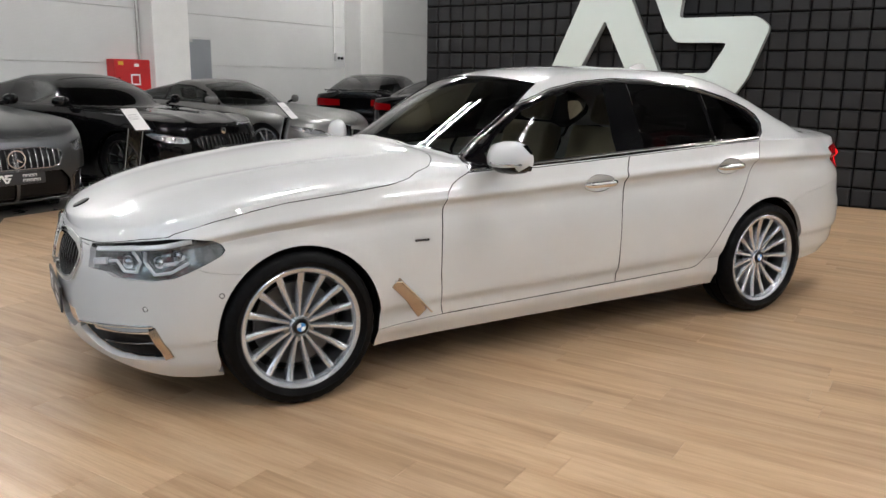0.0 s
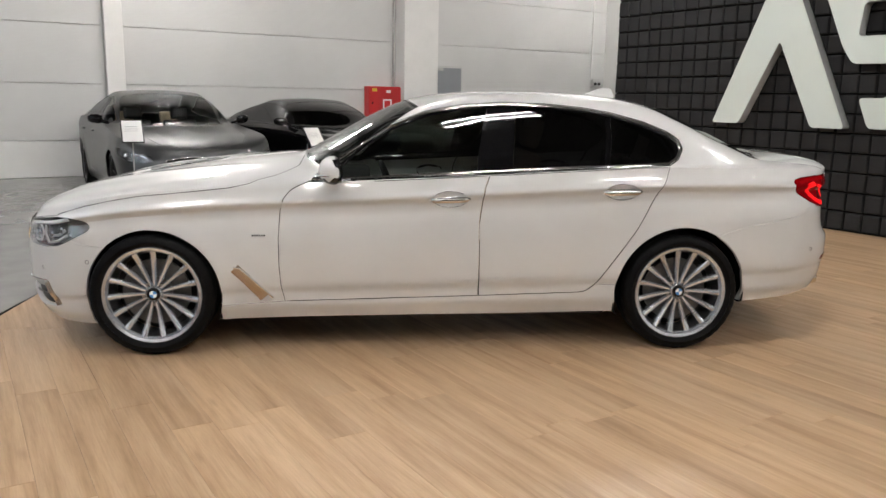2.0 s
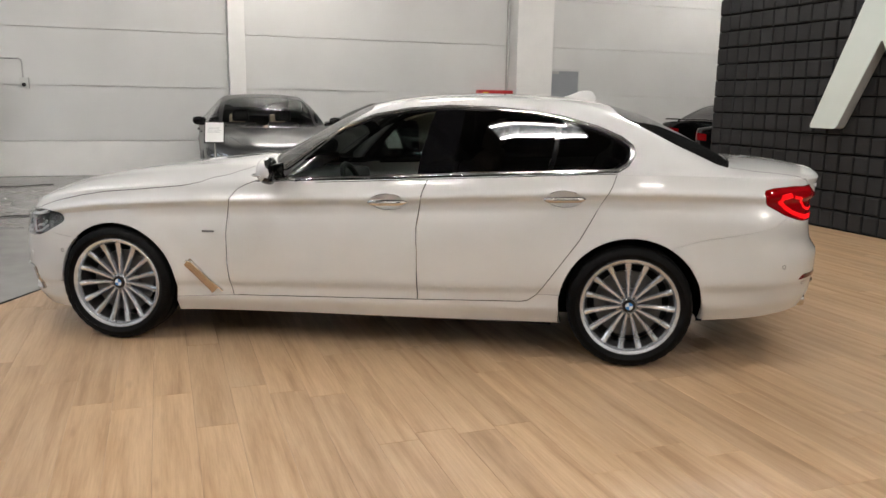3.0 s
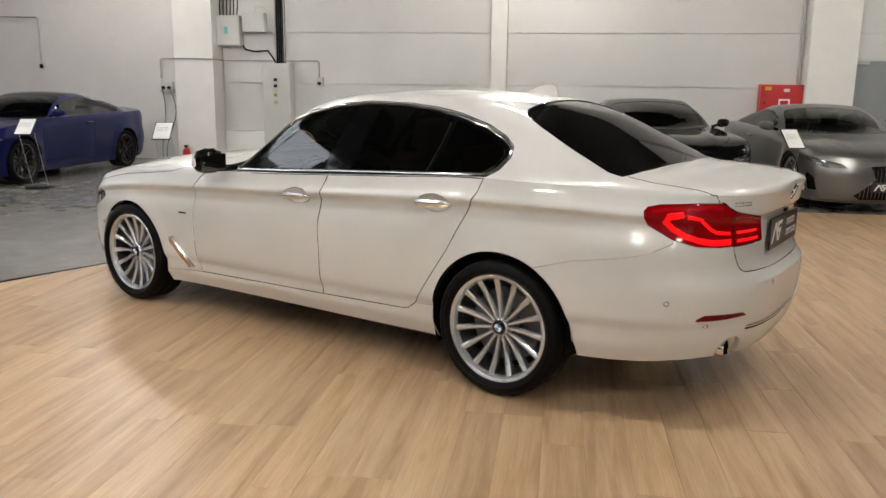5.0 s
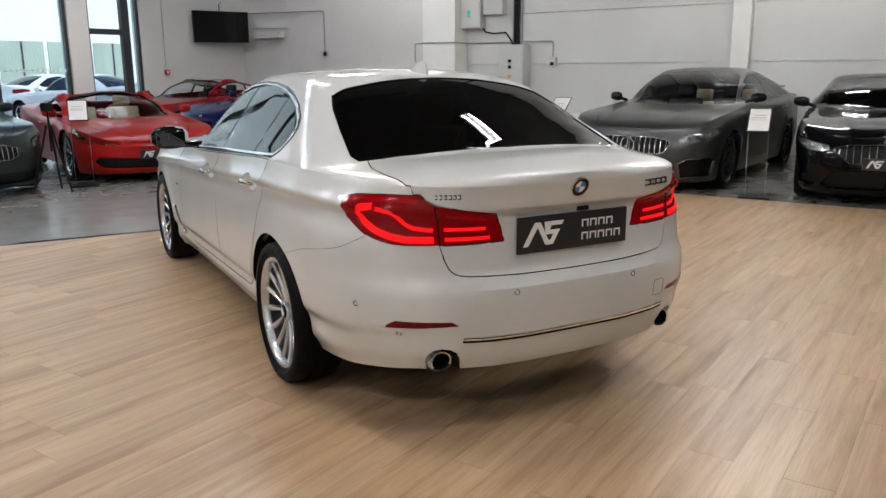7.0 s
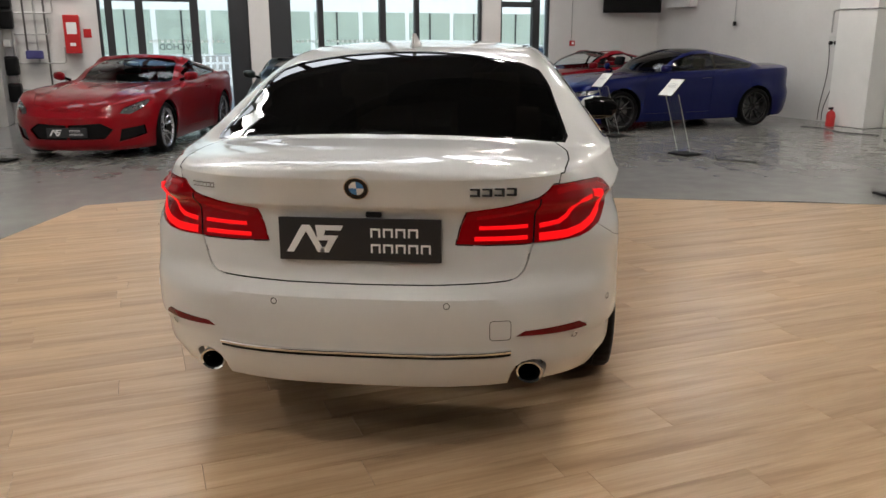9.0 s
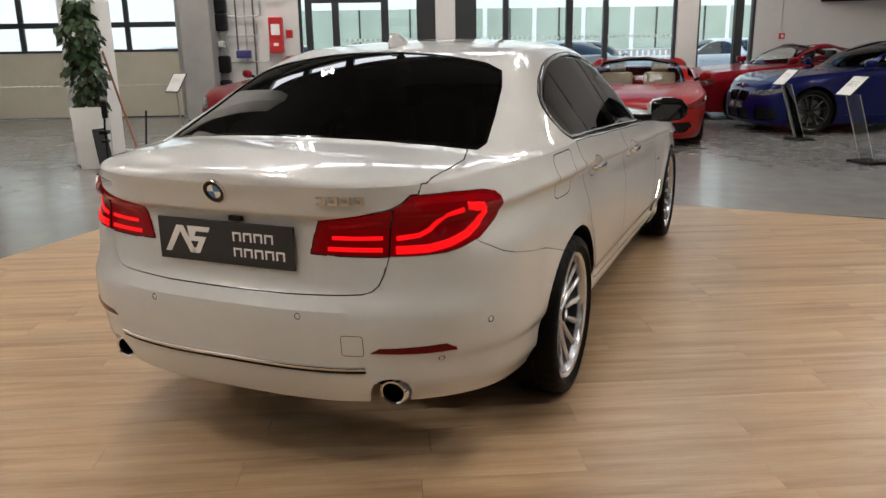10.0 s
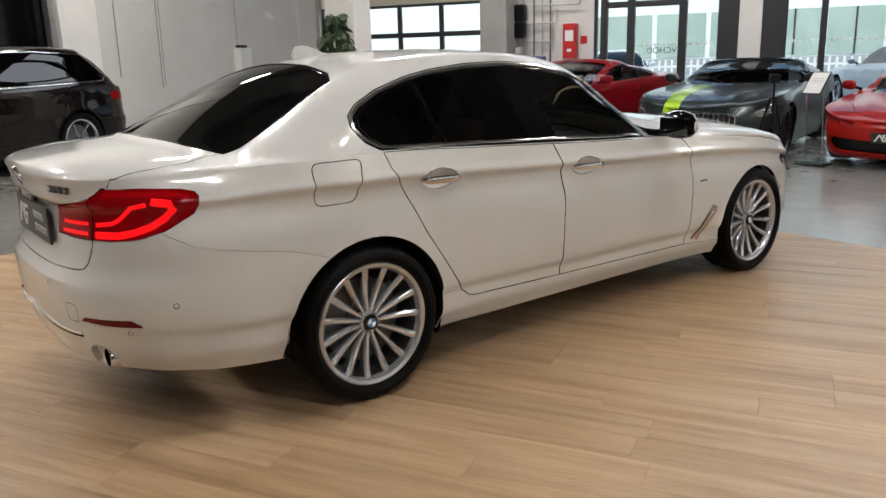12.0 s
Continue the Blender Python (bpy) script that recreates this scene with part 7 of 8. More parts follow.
# dark brown utility car along the side wall
road_car("utility_car", "very dark brown large utility car with chrome window line", car_spec(2.995, 0.88, 1.17, 1.968, 1.74, 1.12, 0.86, 1.10, 0.62, 1.35, 3.40, 4.05, 1.12, clear=0.22, hub=0.385, arch=0.43, belt_rise=0.06, tumble=2.2, round_f=2.8, round_r=3.4, roofcrown=0.07),
         M_BROWN_CAR, put(0.38, -9.55, 0), (0.385, 0.285, 0.282), M_RIM, 5, chrome_line=True, dlo=(0.62, 1.35, 3.40, 4.05, 1.12, 1.74), seats=(M_SEAT, M_SEAT), glass=M_GLASS_DARK, fine=0.5,
         grille=[[(-0.02, 0.45), (-0.02, 0.82), (0.38, 0.80), (0.46, 0.66), (0.36, 0.45)]], bars=6, head=[(40, 0.76), (42, 0.86), (58, 0.88), (62, 0.84), (54, 0.77)], tail_poly=[(52, 0.92), (52, 1.04), (63, 1.06), (68, 1.0), (64, 0.92)], plate=0.5)
# dark saloons behind the partition, tails to the room
road_car("dark_saloon", "black saloon with red rear lamps behind the partition", car_spec(2.98, 0.85, 1.10, 1.90, 1.47, 1.0, 0.75, 1.02, 0.70, 1.50, 2.60, 3.45, 1.12, clear=0.15),
         M_BLACK_CAR, put(12.9, 8.3, 24), (0.345, 0.265, 0.262), M_RIM_BLACK, 10, dlo=(0.70, 1.50, 2.60, 3.45, 1.0, 1.47), glass=M_GLASS_DARK, head=[(36, 0.64), (40, 0.72), (60, 0.74), (62, 0.70), (48, 0.63)],
         tail_poly=[(20, 0.86), (20, 0.98), (50, 1.0), (62, 0.96), (58, 0.86)], plated=False, spoiler=0.012, fine=0.45)
road_car("dark_coupe", "dark coupe parked by the rear wall", car_spec(2.80, 0.82, 1.05, 1.85, 1.40, 0.97, 0.72, 0.97, 0.60, 1.42, 2.3, 3.25, 1.07),
         M_BLACK_CAR, put(12.2, 9.0 - 3.6, 8), (0.335, 0.255, 0.25), M_RIM_BLACK, 10, dlo=(0.60, 1.42, 2.3, 3.25, 0.97, 1.40), glass=M_GLASS_DARK, head=[(36, 0.62), (40, 0.69), (60, 0.71), (62, 0.67), (48, 0.61)],
         tail_poly=[(24, 0.84), (24, 0.95), (50, 0.97), (62, 0.94), (58, 0.84)], plated=False, fine=0.45)

# ---- things along the walls ----
def at_back(u, z, d=0.0):
    """A pose on the back wall: x along it, y out of it, z up."""
    return ROOM @ pose(u, V1 - d, z)


# white mark on the partition: a peak and an angular hook, as plain shapes
def wall_letter(name, poly, r):
    pts = rounded(poly, r, 4)
    ob = thing(name, "", "", ROOM)
    bm = bmesh.new()
    prism(bm, pts, lambda a, b, d: (BW_U - 0.03 - d, a, b), 0.118)
    part("letter_side", bm, M_LETTER_EDGE, ob, "grey letter side")
    bm = bmesh.new()
    prism(bm, pts, lambda a, b, d: (BW_U - 0.149 - d, a, b), 0.012)
    part("letter_face", bm, M_LETTER, ob, "milky white acrylic face")
    return tagged(ob, "large milky white sign shape on the tiled partition", "sign", "wall sign")


wall_letter("wall_sign", [(1.80, 1.18), (1.40, 1.18), (0.90, 2.16), (0.40, 1.16), (-0.01, 1.16), (0.68, 2.66), (0.80, 2.82), (1.02, 2.82), (1.14, 2.66)], 0.05)
wall_letter("wall_sign", [(0.46, 2.86), (-1.06, 2.86), (-1.20, 2.52), (-0.10, 2.52), (-0.06, 2.16), (-0.98, 2.16), (-1.13, 2.04), (-0.92, 1.44), (-0.74, 1.17), (-0.28, 1.17), (-0.14, 1.50), (-0.45, 1.50), (-0.66, 1.86), (-0.03, 1.87), (0.10, 2.05)], 0.06)


def info_stand(u, v, du, dv, height=0.98, tilt=52, lean=14, wide=True, label=""):
    """A printed sheet lying back in a dark frame, on a clear acrylic upright that leans to the reader, with a black foot plate."""
    st = thing("info_stand", label or "framed price sheet on a clear acrylic stand", "sign stand", ROOM @ pose(u, v, 0, 0, 0, math.degrees(math.atan2(du, -dv))), "price stands")
    part("foot", boxes((-0.17, -0.14, 0.0, 0.17, 0.14, 0.024), bevel=0.006), M_BLACKP, st)
    top = height - 0.10
    base = pose(0, 0, 0.024, lean, 0, 0)
    w = 0.105 if wide else 0.012
    up = part("upright", boxes((-w, -0.005, 0, w, 0.005, top)), M_ACRYLIC, st, "", base)
    up.visible_shadow = False
    if wide:
        for x in (-w - 0.003, w + 0.003):
            part("upright_edge", boxes((x - 0.0018, -0.005, 0, x + 0.0018, 0.005, top)), M_EDGE, st, "", base)
    else:
        part("rod", boxes((-0.007, -0.008, 0, 0.007, 0.006, top)), M_STEEL, st, "", base)
    m = base @ pose(0, 0.02, top + 0.09, -tilt - lean, 0, 0)
    fr = part("sheet_frame", boxes((-0.120, -0.006, -0.165, 0.120, 0.004, 0.165), bevel=0.003), M_BLACKP, st, "", m)
    part("sheet", boxes((-0.108, -0.0075, -0.153, 0.108, -0.0062, 0.153)), M_PAPER, fr)
    for x0, x1, z0, z1 in ((-0.07, 0.06, 0.060, 0.066), (-0.085, 0.075, 0.030, 0.034), (-0.085, 0.06, 0.012, 0.015), (-0.085, 0.07, -0.006, -0.003)):
        part("print_line", boxes((x0, -0.0082, z0, x1, -0.0076, z1)), M_INK, fr)
    return st


M_EDGE = plain("polished acrylic edge", (0.32, 0.33, 0.33), 0.2, spec=0.8)
info_stand(0.50, 4.42, -0.12, -0.99, 0.99, 42, 4, wide=False)
info_stand(2.81, 4.81, 0.14, -0.99, 0.90, 42, 12)
info_stand(5.38, 5.02, 0.3, -0.95, 0.93, 45)
info_stand(-5.02, 4.72, 0.22, -0.97, 0.95, 50, 22)
info_stand(-2.78, 4.38, 0.22, -0.97, 0.95, 50, 22)
info_stand(-4.88, 1.22, 0.85, -0.53, 0.98, 40, 5)
info_stand(-5.5, -4.25, 0.90, -0.44, 0.95, 40, 5, wide=False)

# hydrant box, steel door, sockets
hyd = thing("hydrant_box", "red hydrant cabinet with white pictograms on the rear wall", "cabinet", at_back(6.53, 1.0))
part("body", boxes((-0.40, -0.22, 0.0, 0.36, 0.0, 0.66), bevel=0.006), M_RED, hyd)
part("door", boxes((-0.385, -0.235, 0.02, 0.345, -0.221, 0.64), bevel=0.004), M_RED, hyd)
part("warning_label", boxes((-0.33, -0.2365, 0.555, -0.22, -0.2352, 0.62)), plain("yellow label", (0.62, 0.42, 0.03), 0.5), hyd)
part("pictogram", boxes((0.0, -0.2365, 0.53, 0.10, -0.2352, 0.585), (-0.08, -0.2365, 0.20, 0.12, -0.2352, 0.40)), M_PLATEWHITE, hyd)
part("pictogram_field", boxes((-0.05, -0.2380, 0.23, 0.09, -0.2366, 0.37)), M_RED, hyd)
part("lock", boxes((-0.34, -0.245, 0.30, -0.31, -0.236, 0.34)), M_BLACKP, hyd)
steel = thing("door_2", "grey steel side door with a closer on top", "door", at_back(8.1, 0.0), kind="structure")
part("door_frame", boxes((-0.46, -0.03, 0.0, -0.42, 0.0, 2.14), (0.40, -0.03, 0.0, 0.44, 0.0, 2.14), (-0.42, -0.03, 2.10, 0.40, 0.0, 2.14)), M_GREYBOX, steel)
part("leaf", boxes((-0.42, -0.05, 0.01, 0.40, -0.002, 2.095), bevel=0.004), M_GREYDOOR, steel)
part("door_closer", boxes((-0.35, -0.11, 2.03, -0.10, -0.051, 2.09), bevel=0.006), M_STEEL, steel)
part("door_handle", boxes((0.28, -0.10, 1.02, 0.36, -0.051, 1.045), bevel=0.005), M_BLACKP, steel)


def pipe_run(name, label, pts, r, mat=None, cat="conduit"):
    bm = bmesh.new()
    fine = []
    pts = [Vector(p) for p in pts]
    for i, p in enumerate(pts):
        if 0 < i < len(pts) - 1:
            a, b = (pts[i - 1] - p).normalized(), (pts[i + 1] - p).normalized()
            k = min(0.06, (pts[i - 1] - p).length * 0.4, (pts[i + 1] - p).length * 0.4)
            for s in np.linspace(0, 1, 5):
                q = (p + a * k).lerp(p, s).lerp(p.lerp(p + b * k, s), s)
                fine.append(q)
        else:
            fine.append(p)
    tube(bm, fine, r, 8)
    return tagged(part(name, bm, mat or M_STEEL, None, "", ROOM, sharp=40), label, cat)


w0 = V1 - 0.03
pc = V1 - 0.47                       # face of the wide left pillar
pipe_run("cable_conduit", "grey cable conduit across the rear wall", [(-5.72, w0, 1.66), (-5.72, w0, 2.06), (-5.23, w0, 2.06), (-5.23, pc, 2.05), (-4.36, pc, 2.04), (-4.36, w0, 2.03), (-2.33, w0, 2.03), (-2.33, w0, 1.66)], 0.014)
pipe_run("cable_conduit", "grey cable conduit down the plaster wall", [(-11.2, w0, 2.93), (-8.40, w0, 2.88), (-8.40, w0, 1.92)], 0.013)
pipe_run("cable_conduit", "grey cable conduit under the ceiling end", [(-10.9, w0, 2.55), (-9.6, w0, 2.52)], 0.010)
pipe_run("cable_conduit", "steel conduit beside the white pillar", [(6.80, w0, 1.66), (6.80, w0, H - 0.05)], 0.022)
pipe_run("cable_conduit", "white conduit down the rear wall", [(12.35, w0, 1.95), (12.35, w0, H - 0.05)], 0.02, M_WHITE)
pipe_run("cable_conduit", "red alarm cable down the facade wall", [(U0 + 0.02, 7.42, 1.6), (U0 + 0.02, 7.42, 5.0)], 0.008, M_STEEL)
for u, z, n in ((-5.58, 1.40, 2), (-2.31, 1.52, 1), (12.5, 1.78, 2)):
    so = thing("socket_box", "grey surface-mounted socket box", "socket", at_back(u, z))
    part("box", boxes((-0.13 if n > 1 else -0.07, -0.09, 0.0, 0.13 if n > 1 else 0.07, 0.0, 0.19), bevel=0.008), M_GREYBOX, so)
    for k in range(n):
        bm = bmesh.new()
        lathe(bm, [(0.035, 0.0), (0.035, 0.035), (0.028, 0.04), (0.0001, 0.04)], 16, "Y")
        for v in bm.verts:
            v.co.y = -v.co.y
        bmesh.ops.reverse_faces(bm, faces=bm.faces)
        part("socket", bm, M_BLACKP, so, "", pose((-0.06 + 0.12 * k) if n > 1 else 0, -0.09, 0.07))
for x, sag in ((-5.66, 0.05), (-5.50, 0.12)):
    bm = bmesh.new()
    tube(bm, [(x + sag * math.sin(t * 5), w0 - 0.09 - 0.03 * t, 1.46 - 1.42 * t) for t in np.linspace(0, 1, 16)], 0.007, 6)
    tagged(part("extension_lead", bm, M_BLACKP, None, "", ROOM), "black power cord hanging from a socket", "cable")
hs = thing("end_cap", "black rubber plug at the foot of a conduit", "plug", at_back(-8.40, 1.84))
part("plug", boxes((-0.03, -0.06, 0.0, 0.03, -0.01, 0.09), bevel=0.008), M_BLACKP, hs)

eb = thing("fuse_box", "light grey fuse box with a teal label and cables", "electrical box", at_back(-4.12, 2.32))
part("body", boxes((-0.27, -0.22, 0.0, 0.22, 0.0, 0.58), bevel=0.008), M_GREYBOX, eb)
part("lid", boxes((-0.255, -0.232, 0.015, 0.205, -0.221, 0.565), bevel=0.004), M_GREYBOX, eb)
part("label_plate", boxes((-0.10, -0.2345, 0.22, -0.02, -0.2325, 0.36)), plain("teal label", (0.10, 0.42, 0.40), 0.5), eb)
for k in range(6):
    bm = bmesh.new()
    tube(bm, [(-0.22 + 0.07 * k, -0.11, 0.58), (-0.23 + 0.075 * k, -0.10, 0.75), (-0.20 + 0.07 * k, -0.08, 1.2)], 0.012, 6)
    part("cable", bm, M_BLACKP, eb)
eb2 = thing("junction_box", "smaller light grey junction box on the rear wall", "electrical box", at_back(-3.63, 2.58))
part("body", boxes((-0.23, -0.18, 0.0, 0.23, 0.0, 0.37), bevel=0.008), M_GREYBOX, eb2)
part("lid", boxes((-0.215, -0.19, 0.012, 0.215, -0.181, 0.358), bevel=0.004), M_GREYBOX, eb2)
bm = bmesh.new()
tube(bm, [(0.0, -0.09, 0.37), (0.05, -0.1, 0.50), (0.22, -0.1, 0.48), (0.36, -0.08, 0.30), (0.38, -0.06, -0.3)], 0.010, 6)
part("cable", bm, M_GREYBOX, eb2)
ct = thing("cable_tray", "dark vertical cable tray on the rear wall", "cable tray", at_back(-3.12, 1.98))
part("rail", boxes((-0.10, -0.08, 0.0, -0.08, 0.0, H - 2.0), (0.08, -0.08, 0.0, 0.10, 0.0, H - 2.0)), M_STEEL, ct)
for k in range(4):
    bm = bmesh.new()
    tube(bm, [(-0.06 + 0.04 * k, -0.05, 0.0), (-0.06 + 0.04 * k, -0.05, H - 2.0)], 0.017, 6)
    part("cable", bm, M_BLACKP, ct)
for k in range(8):
    part("rung", boxes((-0.08, -0.03, 0.2 + 0.5 * k, 0.08, -0.015, 0.23 + 0.5 * k)), M_STEEL, ct)
bm = bmesh.new()
tube(bm, [(-3.85, w0 - 0.15, 2.32), (-3.80, w0 - 0.16, 2.24), (-3.6, w0 - 0.15, 2.20), (-3.35, w0 - 0.1, 2.22), (-3.28, w0 - 0.05, 2.10), (-3.2, w0 - 0.05, 1.98)], 0.017, 8)
tagged(part("feed_cable", bm, M_BLACKP, None, "", ROOM, sharp=60), "thick black feed cable between electrical boxes", "cable")
cab = thing("switch_cabinet", "tall light grey switch cabinet with small lamps", "cabinet", at_back(-3.13, 0.0))
part("body", boxes((-0.29, -0.30, 0.0, 0.28, -0.02, 1.97), bevel=0.008), M_GREYBOX, cab)
part("door", boxes((-0.27, -0.315, 0.05, 0.26, -0.301, 1.93), bevel=0.005), M_GREYBOX, cab)
for z, mat in ((1.62, M_BLACKP), (1.50, M_BLACKP), (1.32, plain("amber lens", (0.6, 0.35, 0.05), 0.3)), (1.18, plain("yellow green switch", (0.45, 0.45, 0.12), 0.4))):
    part("switch", boxes((-0.05, -0.335, z, 0.02, -0.316, z + 0.06), bevel=0.006), mat, cab)
shelf = thing("wall_shelf", "small white shelf box on the plaster wall", "shelf", at_back(-10.2, 2.30))
part("shelf_box", boxes((-0.45, -0.22, 0.0, 0.45, 0.0, 0.14), bevel=0.005), M_PLASTER, shelf)

# screen hung across the corner
tvm = ROOM @ pose(-10.93, 8.86, 2.56, 0, 0, 70 + 0) @ pose(0, 0, 0, 0, 0, 0)
tv = thing("television", "large black flat screen hung at an angle in the corner", "television", tvm)
part("housing", boxes((-0.70, -0.03, -0.37, 0.70, 0.04, 0.37), bevel=0.008), M_BLACKP, tv)
part("screen", boxes((-0.685, -0.034, -0.355, 0.685, -0.0305, 0.355)), M_GLOSSBLACK, tv)
part("bracket", boxes((-0.03, 0.04, -0.05, 0.03, 0.28, 0.05)), M_BLACKP, tv)
bm = bmesh.new()
tube(bm, [(0, 0.08, 0.3), (0.02, 0.10, 0.55), (0.1, 0.2, 0.60)], 0.012, 6)
part("cable", bm, M_BLACKP, tv)
al = thing("fire_alarm", "small red fire alarm button on the facade wall", "alarm", ROOM @ pose(U0, 7.44, 1.42))
part("body", boxes((0.0, -0.06, 0.0, 0.05, 0.06, 0.12), bevel=0.006), M_RED, al)
part("button", boxes((0.05, -0.03, 0.03, 0.054, 0.03, 0.09)), M_PLATEWHITE, al)

# facade niche: extinguisher, pipes
ex = thing("extinguisher_box", "red fire extinguisher housing with white label", "extinguisher", ROOM @ pose(U0, -3.58, 1.30))
part("body", boxes((0.0, -0.15, 0.0, 0.24, 0.13, 0.72), bevel=0.015), M_RED, ex)
part("label_sheet", boxes((0.2405, -0.10, 0.36, 0.242, 0.08, 0.58)), M_PLATEWHITE, ex)
part("label_bar", boxes((0.2405, -0.06, 0.14, 0.242, 0.04, 0.20)), M_PLATEWHITE, ex)
part("side_sign", boxes((0.0, 0.18, 0.30, 0.012, 0.32, 0.46)), M_RED, ex)
for k, (v, z0, z1) in enumerate(((-4.05, 0.2, 3.6), (-4.22, 1.1, 3.2), (-4.40, 1.3, 4.2), (-4.62, 0.1, 4.0))):
    pipe_run("heating_pipe", "bare heating pipe on the wall niche", [(U0 + 0.08 + 0.03 * k, v, z0), (U0 + 0.08 + 0.03 * k, v, z1)], 0.018 + 0.004 * (k == 3), M_STEEL if k % 2 else M_DARKPIPE, "pipe")
for z, a, b in ((1.12, -4.7, -3.75), (2.05, -4.62, -3.9), (2.42, -4.5, -3.4), (0.62, -4.66, -3.8), (1.66, -4.60, -4.0)):
    pipe_run("heating_pipe", "bare heating pipe on the wall niche", [(U0 + 0.10, a, z), (U0 + 0.10, b, z), (U0 + 0.10, b, z + 0.3)], 0.016, M_STEEL, "pipe")
pump = thing("pump_set", "dark valves and a blue pump on the pipes", "pump", ROOM @ pose(U0 + 0.1, -4.45, 1.0))
part("pump", boxes((0.0, 0.02, 0.20, 0.18, 0.32, 0.36), bevel=0.03), plain("blue pump paint", (0.04, 0.04, 0.16), 0.45), pump)
for z in (-0.6, -0.1, 0.75, 1.1):
    part("insulation", boxes((-0.02, -0.36, z, 0.20, -0.12, z + 0.36), bevel=0.05), M_BLACKP, pump)
part("valve", boxes((0.02, -0.33, 0.42, 0.22, -0.2, 0.56), bevel=0.02), M_GREYBOX, pump)
hb = thing("wall_heater", "white wall-mounted water heater with a black cap", "heater", ROOM @ pose(-8.9, V0, 0.0))
part("body", boxes((-0.20, 0.0, 1.12, 0.18, 0.20, 1.72), bevel=0.02), M_WHITE, hb)
part("cap", boxes((-0.12, 0.02, 1.72, 0.12, 0.16, 1.78), bevel=0.01), M_BLACKP, hb)
bm = bmesh.new()
tube(bm, [(-0.05, 0.06, 1.12), (-0.05, 0.05, 0.72), (-0.35, 0.05, 0.62), (-0.9, 0.05, 0.64)], 0.014, 6)
part("pipe", bm, M_STEEL, hb)
for u, top in ((-6.45, 0.95), (-8.85, 1.78), (-5.4, 1.2)):
    pipe_run("cable_conduit", "grey cable down the side wall", [(u, V0 + 0.02, top), (u - 0.02, V0 + 0.02, H - 0.1)], 0.010)
pipe_run("cable_conduit", "grey cable down the side wall", [(-6.52, V0 + 0.02, 1.0), (-6.58, V0 + 0.02, H - 0.1)], 0.008)
structure("trim_side", boxes((-4.9, V0 - 0.001, 0, -4.1, V0 + 0.12, H), bevel=0.006), M_WHITE, "white wall pier beside the gate", "pillar")

# white column, planter, broom, tripod
structure("pillar_3", boxes((-4.72, -5.32, 0, -4.24, -4.84, H), bevel=0.008), M_WHITE, "white square column inside the hall", "pillar")
pl = thing("planter", "tapered white planter with a tall dark green climbing plant", "plant", ROOM @ pose(-3.98, -4.98, 0, 0, 0, 8))
bm = bmesh.new()
lo = [(-0.15, -0.15), (0.15, -0.15), (0.15, 0.15), (-0.15, 0.15)]
v0 = [bm.verts.new((a, b, 0)) for a, b in lo]
v1 = [bm.verts.new((a * 1.3, b * 1.3, 0.76)) for a, b in lo]
v2 = [bm.verts.new((a * 1.18, b * 1.18, 0.76)) for a, b in lo]
v3 = [bm.verts.new((a * 1.15, b * 1.15, 0.70)) for a, b in lo]
for A, B in ((v0, v1), (v1, v2), (v2, v3)):
    for i in range(4):
        bm.faces.new((A[i], A[(i + 1) % 4], B[(i + 1) % 4], B[i]))
bm.faces.new(v0[::-1])
part("pot", bm, M_WHITE, pl)
bm = bmesh.new()
bm.faces.new([bm.verts.new((a * 1.15, b * 1.15, 0.70)) for a, b in lo])
part("soil", bm, M_SOIL, pl)
bm = bmesh.new()
tube(bm, [(0, 0, 0.68), (0.01, 0.0, 1.3), (0.0, 0.01, 1.95)], 0.022, 8)
for k in range(14):
    a = k * 2.4
    z = 0.85 + 0.08 * k
    tube(bm, [(0, 0, z), (0.09 * math.cos(a), 0.09 * math.sin(a), z + 0.07)], 0.006, 5)
part("stem", bm, M_BARK, pl)
leaf_rng = random.Random(3)
bm = bmesh.new()
L = [(0, 0, 0), (0.03, 0.035, 0.008), (0.075, 0.042, 0.004), (0.125, 0.0, -0.02), (0.075, -0.042, 0.004), (0.03, -0.035, 0.008)]
vs = [bm.verts.new(p) for p in L] + [bm.verts.new((0.065, 0, -0.012))]
for i in range(6):
    bm.faces.new((vs[i], vs[(i + 1) % 6], vs[6]))
leaf = mesh_of(bm, "leaf", M_LEAF, smooth=True)
crown = bmesh.new()
for k in range(620):
    z = 0.74 + 1.30 * leaf_rng.random()
    rad = (0.07 + 0.13 * leaf_rng.random()) * (0.75 + 0.45 * math.sin(z * 6.3 + 0.6) ** 2) * (1.0 if z < 1.85 else 0.7)
    a = leaf_rng.uniform(0, 2 * math.pi)
    m = pose(rad * math.cos(a) + 0.02 * math.sin(z * 4), rad * math.sin(a), z, 0, 0, math.degrees(a)) @ pose(0, 0, 0, leaf_rng.uniform(-40, 40), leaf_rng.uniform(10, 75), leaf_rng.uniform(-50, 50)) @ Matrix.Scale(leaf_rng.uniform(0.65, 1.1), 4)
    if k < 240:
        o = new("leaf", leaf)
        o.parent = pl
        o.matrix_basis = m
    else:
        n0 = len(crown.verts)
        crown.from_mesh(leaf)
        crown.verts.ensure_lookup_table()
        bmesh.ops.transform(crown, verts=crown.verts[n0:], matrix=m)
tagged(part("foliage", crown, M_LEAF, pl), kind="stuff")
ps = thing("dealer_board", "narrow dark board with white marks leaning on the planter", "sign", ROOM @ pose(-3.62, -4.72, 0, 0, 0, -28))
part("board", boxes((-0.10, -0.012, 0.0, 0.10, 0.008, 0.52), bevel=0.003), M_PLATE, ps, "", pose(0, 0, 0, 8, 0, 0))
